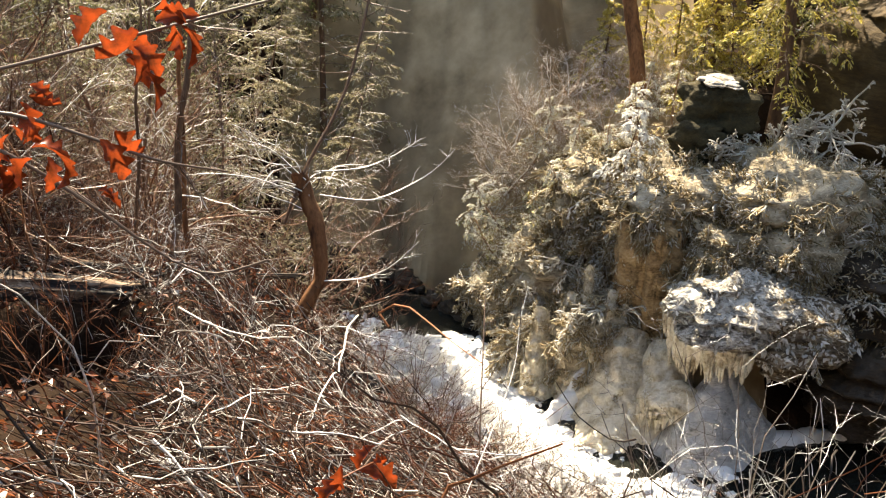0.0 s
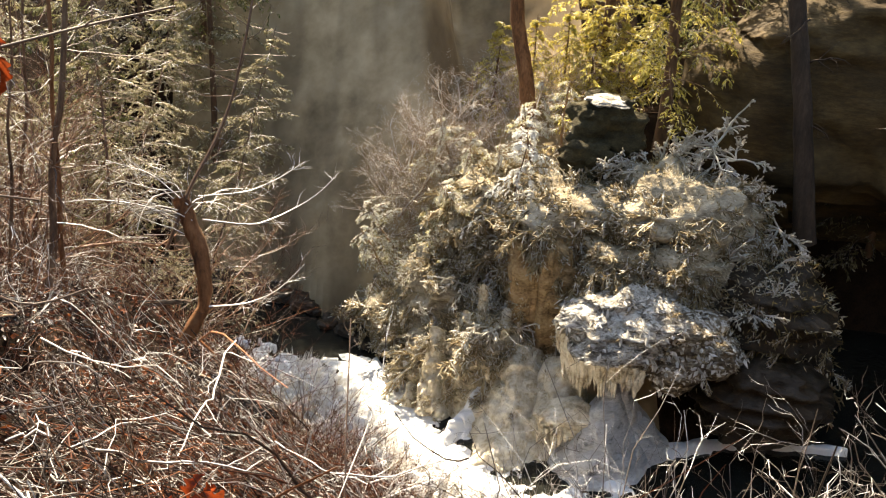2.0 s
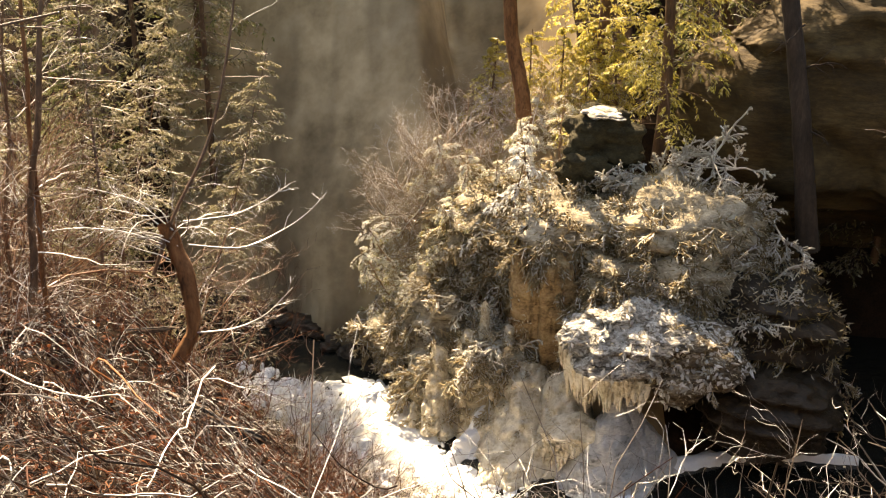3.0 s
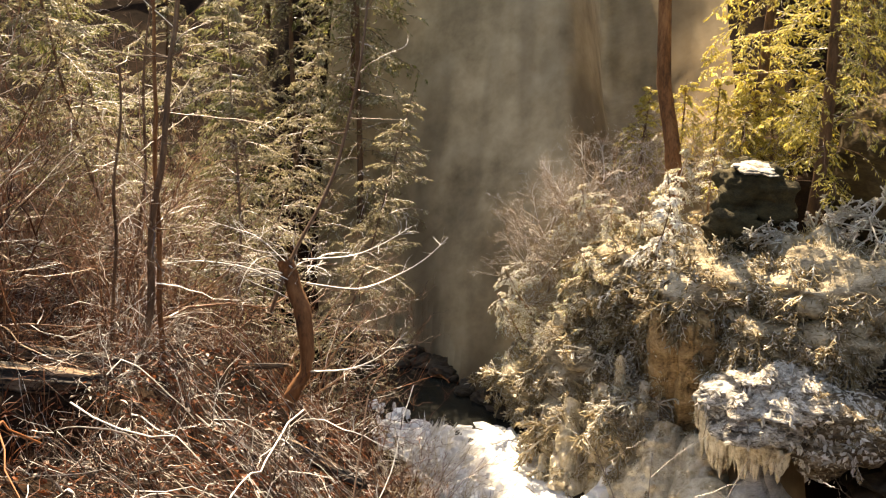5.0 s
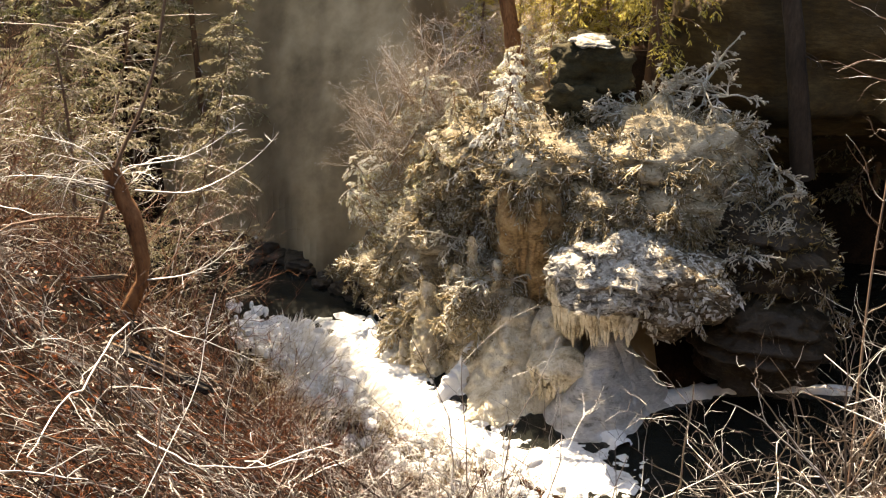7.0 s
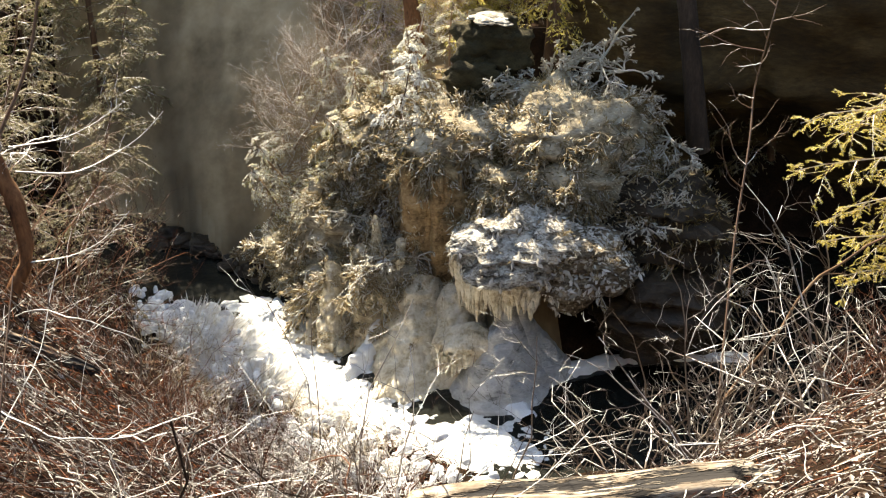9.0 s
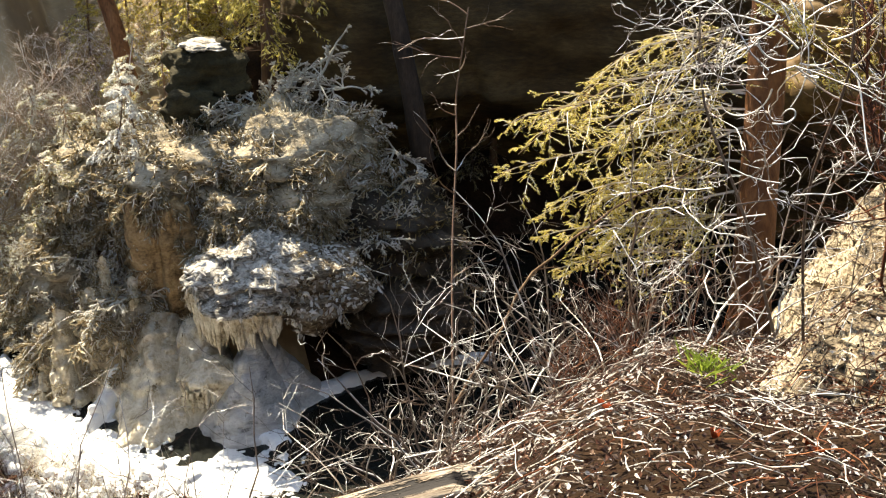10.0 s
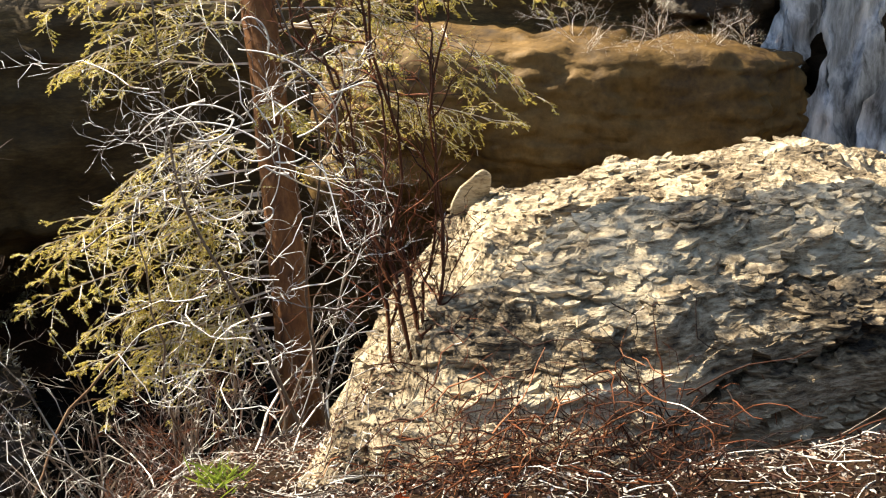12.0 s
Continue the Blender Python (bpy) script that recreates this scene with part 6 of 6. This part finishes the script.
p = smooth_line([(-1.78, 11.85, -7.0), (-1.57, 12.08, -6.46), (-1.31, 12.25, -5.99), (-1.38, 12.42, -5.41), (-1.55, 12.58, -5.0), (-1.6, 12.6, -4.85)], 26)
v, f = tubes([(p - O, np.interp(np.linspace(0, 1, 26), [0, 0.5, 0.55, 1], [0.085, 0.08, 0.095, 0.1]))], 12)
v += 0.02 * np.stack([fbm(v, 9, 3, k) for k in range(3)], -1)
place("trunk", mesh_of("trunk", v, f, BARK_RED), crooked)
r3 = np.random.default_rng(33)
for line, r in (([(-1.4, 12.65, -4.85), (-0.85, 12.85, -4.88), (-0.5, 12.95, -4.75), (-0.18, 13.04, -4.56)], 0.014), ([(-1.35, 12.55, -5.1), (-0.95, 12.65, -5.2), (-0.71, 12.72, -5.24), (-0.3, 12.95, -5.12), (0.0, 13.1, -4.98), (0.23, 13.31, -4.78)], 0.016),
                ([(-1.3, 12.2, -6.05), (-0.85, 12.2, -6.02), (-0.5, 12.28, -5.9), (-0.18, 12.39, -5.6)], 0.014), ([(-1.55, 12.5, -5.1), (-2.0, 12.4, -4.85), (-2.5, 12.3, -4.75), (-2.9, 12.3, -4.8)], 0.014), ([(-1.5, 12.5, -4.9), (-1.9, 12.6, -4.55), (-2.4, 12.6, -4.4)], 0.012)):
    q = smooth_line(line, 14)
    paths = [(q - O, np.linspace(r * 0.72, 0.004, 14))]
    for _ in range(15):
        i = r3.integers(3, 13)
        paths += branching(r3, q[i] - O, unit(q[i] - q[i - 1]) + r3.normal(0, 0.6, 3), 0.25, 0.004, 1, 2)
    v, f = tubes(paths, 4)
    place("branch", mesh_of("branch", v, f, TWIG_PALE), crooked)
paths = []
for _ in range(16):
    a = r3.uniform(0, 6.28)
    paths += branching(r3, np.array((-1.5, 12.5, -5.0)) - O + r3.normal(0, 0.1, 3), (math.cos(a), 0.4 * math.sin(a), r3.uniform(-0.4, 0.8)), r3.uniform(0.5, 1.1), 0.009, 2, 4, 0.7, 0.35, -0.2)
v, f = tubes(paths, 3)
place("crown", mesh_of("crown", v, f, TWIG_PALE), crooked)
q = smooth_line([(-1.75, 12.4, -5.4), (-1.48, 12.58, -4.71), (-1.2, 12.7, -4.25), (-1.0, 12.85, -3.8), (-0.85, 12.95, -3.2), (-0.72, 13.08, -2.6), (-0.6, 13.2, -1.5)], 24)
paths = [(q - O, np.linspace(0.024, 0.012, 24))]
for _ in range(16):
    i = r3.integers(4, 23)
    paths += branching(r3, q[i] - O, (r3.uniform(0.3, 1) * r3.choice([-1, 1, 1]), r3.normal(0, 0.5), r3.uniform(0, 0.5)), r3.uniform(0.4, 0.8), 0.006, 1, 3)
v, f = tubes(paths, 4)
place("leader", mesh_of("leader", v, f, TWIG_BROWN), crooked, None, "slender dark upright leader")


def slim_tree(foot, head, r, label, seed, branches=18, reach=1.3, mat=BARK):
    foot, head = np.array(foot, float), np.array(head, float)
    rg = np.random.default_rng(seed)
    t = empty("slim_tree", Matrix.Translation(foot), label, "tree", "slim bare trees of the slope")
    top = foot + (head - foot) * 1.7
    n = 16
    p = foot + (top - foot) * np.linspace(0, 1, n)[:, None]
    p += 0.07 * np.stack([fbm(p, 1.1, 2, seed + k) for k in range(3)], -1)
    v, f = tubes([(p - foot, np.linspace(r, r * 0.5, n))], 9)
    v += 0.12 * r * np.stack([fbm(v, 12, 2, seed + k) for k in range(3)], -1)
    place("trunk", mesh_of("trunk", v, f, mat), t)
    paths = []
    for _ in range(branches):
        i = rg.integers(3, n)
        a = rg.uniform(0, 6.28)
        paths += branching(rg, p[i] - foot, (math.cos(a), math.sin(a), rg.uniform(-0.1, 0.6)), reach * rg.uniform(0.4, 1), r * 0.22, 2, 4, 0.7, 0.3, 0.1)
    v, f = tubes(paths, 3)
    place("crown", mesh_of("crown", v, f, TWIG_BROWN), t)


slim_tree((-2.7, 10.62, -5.3), (-2.47, 11.4, -2.9), 0.042, "slim dark bare tree with twiggy branches", 1)
slim_tree((-3.2, 11.1, -5.25), (-3.11, 11.6, -3.6), 0.022, "thin bare brown sapling", 2, 12, 1.0)
slim_tree((-2.62, 10.9, -5.3), (-2.6, 11.5, -2.9), 0.03, "thin reddish bare sapling", 3, 14, 1.0, BARK_RED)
slim_tree((-3.7, 13.6, -6.0), (-3.5, 13.9, -3.5), 0.025, "slim dark bare tree with twiggy branches", 5, 20, 1.5)


# ---------------------------------------------------------------- oak twigs with orange leaves close to the path
def oak_leaf(k):
    r = np.random.default_rng(300 + k)
    n = 26
    t = np.linspace(0, 1, n)
    half = 0.27 * np.sin(np.pi * t ** 0.8) ** 0.8 * (0.74 + 0.26 * np.cos(2 * np.pi * t * 3.4 + 0.6)) + 0.012
    bendz = 0.4 * np.sin(t * 2.6 + r.uniform(0, 1)) * r.choice([-1, 1]) * r.uniform(0.5, 1)
    cup = r.uniform(0.7, 1.7)
    mid = np.stack([t, 0 * t, bendz], -1)
    lft = np.stack([t + 0.06 * half / 0.2, half, bendz + cup * half + 0.03 * np.sin(9 * t + 1)], -1)
    rgt = np.stack([t + 0.06 * half / 0.2, -half, bendz + cup * half * r.uniform(0.3, 1.2) + 0.03 * np.sin(8 * t)], -1)
    v = np.concatenate([lft, mid, rgt])
    f = []
    for i in range(n - 1):
        f += [[i, i + 1, n + i + 1, n + i], [n + i, n + i + 1, 2 * n + i + 1, 2 * n + i]]
    return mesh_of("leaf", v, f, OAK)


OAKS = [oak_leaf(k) for k in range(6)]


def oak_branch(lines, hangs, label, seed):
    rg = np.random.default_rng(seed)
    o = np.array(lines[0][0][0], float)
    e = empty("oak_branch", Matrix.Translation(o), label, "branch")
    twigs = []
    for pts, r in lines:
        q = smooth_line(pts, 18)
        paths = [(q - o, np.linspace(r, r * 0.45, 18))]
        for _ in range(4):
            i = rg.integers(3, 17)
            paths += branching(rg, q[i] - o, unit(q[i] - q[i - 1]) + rg.normal(0, 0.7, 3), 0.14, 0.0022, 1, 2)
        v, f = tubes(paths, 5)
        twigs.append((q, place("twig", mesh_of("twig", v, f, TWIG_BROWN), e)))
    hangs = hangs + [(tuple(np.array(p) + rg.normal(0, 0.035, 3)), (d[0] + rg.normal(0, 0.5), rg.normal(0, 0.4), d[2] - 0.2), s * 0.8) for p, d, s in hangs]
    for k, (p, d, s) in enumerate(hangs):
        m = Matrix.Translation(np.array(p) - o) @ Vector(d).to_track_quat("X", "Z").to_matrix().to_4x4() @ pose(0, 0, 0, rg.uniform(-70, 70), 0, 0) @ Matrix.Scale(s * 0.8, 4)
        near = min(twigs, key=lambda w: np.linalg.norm(w[0] - np.array(p), axis=1).min())[1]
        place("leaf", OAKS[(k + seed) % 6], near, m)


oak_branch([([(-1.5, 2.5, -0.86), (-1.01, 2.61, -0.76), (-0.7, 2.68, -0.69), (-0.41, 2.8, -0.63), (-0.2, 2.9, -0.6)], 0.006),
            ([(-1.5, 2.4, -0.8), (-0.98, 2.5, -0.82), (-0.8, 2.52, -0.89), (-0.65, 2.55, -0.96), (-0.5, 2.6, -1.0)], 0.006),
            ([(-1.5, 2.6, -0.75), (-1.05, 2.64, -0.96), (-0.83, 2.65, -1.13), (-0.7, 2.65, -1.24), (-0.57, 2.64, -1.31), (-0.42, 2.66, -1.26)], 0.006)],
           [((-0.7, 2.66, -0.67), (-0.5, 0, -0.35), 0.16), ((-0.68, 2.68, -0.7), (-0.1, 0, -1), 0.15), ((-0.66, 2.68, -0.66), (1, 0.1, 0.1), 0.13), ((-0.62, 2.7, -0.68), (0.2, 0.1, -1), 0.13), ((-0.72, 2.66, -0.72), (0.6, 0, -0.7), 0.12),
            ((-0.97, 2.55, -0.82), (0.1, 0, -1), 0.13), ((-0.93, 2.55, -0.8), (0.7, 0.2, -0.3), 0.09), ((-1.02, 2.55, -0.85), (-0.1, 0, -1), 0.12), ((-0.9, 2.52, -0.92), (0, 0, -1), 0.13), ((-0.78, 2.53, -0.9), (0.4, 0, -0.8), 0.14),
            ((-0.98, 2.63, -0.98), (0.8, 0, -0.2), 0.12), ((-1.05, 2.62, -0.98), (0.1, 0, -1), 0.12), ((-1.0, 2.62, -1.0), (-0.6, 0, -0.6), 0.11), ((-0.83, 2.65, -1.1), (0.7, 0, -0.3), 0.07), ((-1.1, 2.6, -1.0), (0.4, 0, -0.9), 0.12)],
           "bare oak twig with hanging orange-brown dead leaves", 1)
oak_branch([([(-0.35, 2.2, -2.1), (-0.22, 2.5, -1.95), (-0.19, 2.6, -1.86), (-0.12, 2.7, -1.82)], 0.004)],
           [((-0.2, 2.58, -1.86), (0.8, 0, -0.3), 0.15), ((-0.22, 2.57, -1.87), (-0.5, -0.2, -0.6), 0.13), ((-0.18, 2.58, -1.85), (0.3, 0.2, 0.7), 0.1)], "small oak sprout with three orange leaves in the brush", 2)

# slender stems rising in front of the river
stems = [([(0.23, 4.4, -3.5), (0.24, 4.8, -3.1), (0.27, 5.35, -2.72)], 0.006, TWIG_BROWN, "thin dark upright twig in the brush"), ([(0.02, 4.0, -3.4), (0.25, 4.5, -3.1), (0.42, 5.0, -2.95), (0.44, 5.2, -2.8), (0.49, 5.35, -2.66)], 0.0032, TWIG_PALE, "bleached kinked upright twig in the brush")]
for pts, r, mat, label in stems:
    q = smooth_line(pts, 16)
    paths = [(q, np.linspace(r, r * 0.6, 16))]
    for _ in range(4):
        i = r3.integers(3, 15)
        paths += branching(r3, q[i], unit(q[i] - q[i - 1]) + r3.normal(0, 0.7, 3), 0.15, 0.003, 1, 2)
    v, f = tubes(paths, 4)
    place("upright_twig", mesh_of("upright_twig", v, f, mat), None, None, label, "twig")
q = smooth_line([(4.75, 7.3, -5.8), (5.2, 8.4, -4.5), (5.47, 8.9, -3.76), (5.58, 9.2, -3.46), (5.66, 9.2, -2.96), (5.75, 9.3, -2.7)], 24)
paths = [(q, np.linspace(0.012, 0.006, 24))]
for _ in range(16):
    i = r3.integers(4, 23)
    paths += branching(r3, q[i], (r3.normal(0, 0.8), r3.normal(0, 0.5), r3.uniform(0.1, 0.8)), r3.uniform(0.2, 0.7), 0.007, 1, 3)
v, f = tubes(paths, 4)
place("sapling", mesh_of("sapling", v, f, TWIG_BROWN), None, None, "tall thin knobbly sapling at the gorge's edge", "sapling")

# ---------------------------------------------------------------- hemlock of the near bank with its low boughs
r4 = np.random.default_rng(91)
hemlock = empty("hemlock", Matrix.Translation((7.2, 6.95, -5.0)), "brown-barked hemlock with low yellow-green boughs at the gorge's edge", "tree")
O = np.array((7.2, 6.95, -5.0))
TR = smooth_line([(7.15, 6.85, -5.3), (7.2, 6.95, -4.84), (7.55, 7.5, -3.3), (7.9, 8.13, -1.72), (8.3, 8.8, 0.5), (8.6, 9.3, 3.5), (8.85, 9.7, 6.5), (9.0, 10.0, 9.5)], 40)
v, f = tubes([(TR - O, np.interp(np.linspace(0, 1, 40), [0, 0.05, 0.12, 1], [0.25, 0.2, 0.165, 0.1]))], 14)
v += 0.016 * np.stack([fbm(v * np.array([1, 1, 0.5]), 12, 3, k) for k in range(3)], -1)
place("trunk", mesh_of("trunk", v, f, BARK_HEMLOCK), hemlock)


def trunk_at(z):
    return np.array([np.interp(z, TR[:, 2], TR[:, c]) for c in range(3)])


BOUGHS = [(-3.15, (-0.9, 0.75, 0.0), 1.9), (-3.4, (-1, 0.35, -0.05), 1.7), (-3.7, (-0.8, 0.9, -0.1), 1.6), (-3.3, (-0.7, 0.2, -0.1), 1.5), (-3.9, (-1, 0.5, 0), 1.5), (-4.1, (-0.6, 0.7, 0.05), 1.4), (-2.9, (-0.5, 1, 0), 1.5),
                               (-2.2, (-1, 0.4, 0.1), 1.6), (-1.9, (-0.9, 0.8, 0.1), 1.8), (-1.7, (-0.8, 0.1, 0.1), 1.5), (-1.5, (-1, 0.6, 0.1), 1.8), (-2.4, (0.8, -0.5, 0.15), 1.9), (-2.0, (1, -0.2, 0.1), 2.2), (-1.8, (0.9, -0.7, 0.1), 2.1),
                               (-2.7, (1, 0.1, 0.0), 1.8), (-1.6, (1, 0.2, 0.1), 2.4), (-2.2, (0.6, -1, 0.1), 1.3), (-1.4, (0.7, -0.6, 0.2), 2.4), (-2.5, (-0.4, -0.6, 0.0), 0.9), (-3.0, (0.7, -0.7, -0.1), 1.0), (-1.2, (-0.9, 0.2, 0.2), 2.0), (-0.8, (0.9, -0.4, 0.2), 2.9), (-0.6, (-0.8, 0.5, 0.2), 2.2), (-3.2, (-1, 0.9, 0.05), 2.3), (-3.5, (-1, 0.7, 0.0), 2.2), (-3.8, (-1, 0.75, 0.0), 2.0), (-4.2, (-1, 0.6, 0.1), 1.9), (-3.0, (-1, 0.55, 0.1), 2.2), (-4.3, (-0.9, 0.9, 0.1), 1.7), (-2.7, (-0.8, 0.8, 0.05), 1.9), (-1.9, (1, -0.45, 0.05), 2.7), (-1.5, (1, -0.1, 0.1), 2.8), (-1.3, (0.8, -0.8, 0.1), 2.5)]
BOUGHS += [(-2.3, (1, -0.5, 0.0), 2.6), (-1.9, (1, -0.6, 0.0), 3.0), (-1.6, (1, -0.4, 0.02), 3.2), (-1.3, (1, -0.55, 0.02), 3.3), (-1.0, (0.9, -0.65, 0.0), 3.1)]
for k, (z, way, ln) in enumerate(BOUGHS):
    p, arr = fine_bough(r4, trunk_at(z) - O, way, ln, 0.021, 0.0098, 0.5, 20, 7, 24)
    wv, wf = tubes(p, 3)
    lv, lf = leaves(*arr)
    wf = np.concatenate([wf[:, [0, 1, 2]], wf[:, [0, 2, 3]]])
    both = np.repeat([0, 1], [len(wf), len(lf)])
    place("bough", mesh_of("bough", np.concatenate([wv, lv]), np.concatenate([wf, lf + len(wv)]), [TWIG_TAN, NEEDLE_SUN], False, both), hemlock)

# Upper boughs out of view, added and aimed to shade the outcrop's face.
for k in range(17):
    z = 1.3 + 0.2 * k
    aim = (6.8, 2.4) if k % 3 else (6.05, 2.8)
    way = np.array((aim[0] - 0.26 * (z + 2.6), aim[1] + 0.966 * (z + 2.6), z)) - trunk_at(z) + r4.normal(0, 0.2, 3)
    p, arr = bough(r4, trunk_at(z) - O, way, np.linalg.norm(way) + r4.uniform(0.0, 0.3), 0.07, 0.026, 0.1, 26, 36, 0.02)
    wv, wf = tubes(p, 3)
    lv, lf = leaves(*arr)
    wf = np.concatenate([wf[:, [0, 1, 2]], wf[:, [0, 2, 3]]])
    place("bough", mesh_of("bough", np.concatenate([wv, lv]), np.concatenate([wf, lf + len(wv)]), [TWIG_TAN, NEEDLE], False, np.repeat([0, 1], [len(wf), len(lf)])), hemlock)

# dark red-stemmed shrub before the outcrop
red_bush = empty("stem_shrub", Matrix.Translation((5.86, 4.09, -3.0)), "upright shrub of dark reddish stems before the outcrop", "shrub")
for k in range(6):
    a = k * 1.05
    q = smooth_line([(0.05 * math.cos(a), 0.05 * math.sin(a), -0.1), (0.12 * math.cos(a), 0.12 * math.sin(a) + 0.1, 0.5), (0.2 * math.cos(a) + 0.05, 0.2 * math.sin(a) + 0.25, 1.1), (0.4 * math.cos(a) + 0.05, 0.4 * math.sin(a) + 0.45, 2.1)], 16)
    paths = [(q, np.linspace(0.014, 0.006, 16))]
    for _ in range(18):
        i = r4.integers(3, 15)
        paths += branching(r4, q[i], unit(q[i] - q[i - 1]) + r4.normal(0, 0.7, 3), r4.uniform(0.25, 0.6), 0.005, 2, 3)
    v, f = tubes(paths, 4)
    place("stem", mesh_of("stem", v + 0.1 * np.stack([fbm(v, 1.9, 3, 60 + k * 3 + c) for c in range(3)], -1), f, TWIG_RED), red_bush)
# pale curling vine in the air before the hemlock
vine = empty("curling_vine", Matrix.Translation((5.2, 4.4, -3.0)), "pale curling vine looping before the hemlock", "vine")
O = np.array((5.2, 4.4, -3.0))
for k in range(18):
    c = np.array((5.2 + r4.normal(0, 0.2), 4.42 + r4.normal(0, 0.2), -1.62 + r4.normal(0, 0.17)))
    R, a0, turn = r4.uniform(0.05, 0.14), r4.uniform(0, 6.28), r4.uniform(1.2, 4.4) * r4.choice([-1, 1])
    ang = a0 + np.linspace(0, turn, 16)
    rad = R * np.linspace(1, r4.uniform(0.7, 1.9), 16)
    p = c + np.stack([0.75 * rad * np.cos(ang), -0.6 * rad * np.cos(ang), rad * np.sin(ang)], -1) + np.linspace(0, 1, 16)[:, None] * r4.normal(0, 0.16, 3)
    v, f = tubes([(p - O, np.linspace(0.0048, 0.0028, 16))], 4)
    place("tendril", mesh_of("tendril", v, f, TWIG_WHITE), vine)
paths = []
for k in range(60):
    c = np.array((5.1 + r4.normal(0, 0.4), 4.5 + r4.normal(0, 0.25), -2.1 + r4.normal(0, 0.5)))
    paths += branching(r4, c - O, (r4.normal(0, 1), r4.normal(0, 0.6), r4.normal(0.2, 0.4)), r4.uniform(0.35, 0.8), 0.0042, 2, 4, 0.8, 0.5, 0.3)
paths.append((smooth_line([(0.1, 0, -0.2), (-0.1, 0.1, 0.5), (-0.35, 0.25, 1.1), (-0.3, 0.35, 2.2)], 14), np.linspace(0.012, 0.006, 14)))
paths.append((smooth_line([(0.2, -0.1, -0.2), (0.15, 0.0, 0.6), (0.3, -0.1, 1.3), (0.1, 0.1, 2.2)], 14), np.linspace(0.011, 0.006, 14)))
v, f = tubes(paths, 4)
place("tangle", mesh_of("tangle", v, f, TWIG_PALE), vine)

# green tuft, red leaves
n = 120
a = r4.uniform(0, 6.28, n)
v, f = leaves(np.array([(4.25, 3.55, -2.66)]) + r4.normal(0, 0.04, (n, 3)) * (1, 1, 0), np.stack([np.cos(a) * 0.7, np.sin(a) * 0.7, r4.uniform(0.4, 1, n)], -1), r4.normal(0, 1, (n, 3)), r4.uniform(0.05, 0.14, n), np.full(n, 0.008))
place("grass_tuft", mesh_of("grass_tuft", v, f, GRASS, False), None, None, "small bright green grass tuft among dry leaves", "grass")
for k, (x, y) in enumerate([(4.58, 2.91), (4.0, 3.1), (5.2, 3.4), (4.9, 2.6), (4.3, 3.0), (5.5, 2.7), (3.9, 3.7), (3.2, 3.9)]):
    place("red_leaf", OAKS[k % 6], None, Matrix.LocRotScale((x, y, land1(x, y) + 0.05), Euler((0.4 * k, 0.3, k * 1.3)), (0.09, 0.09, 0.09)), "single orange-red fallen oak leaf", "leaf", "orange leaves on the ledge")
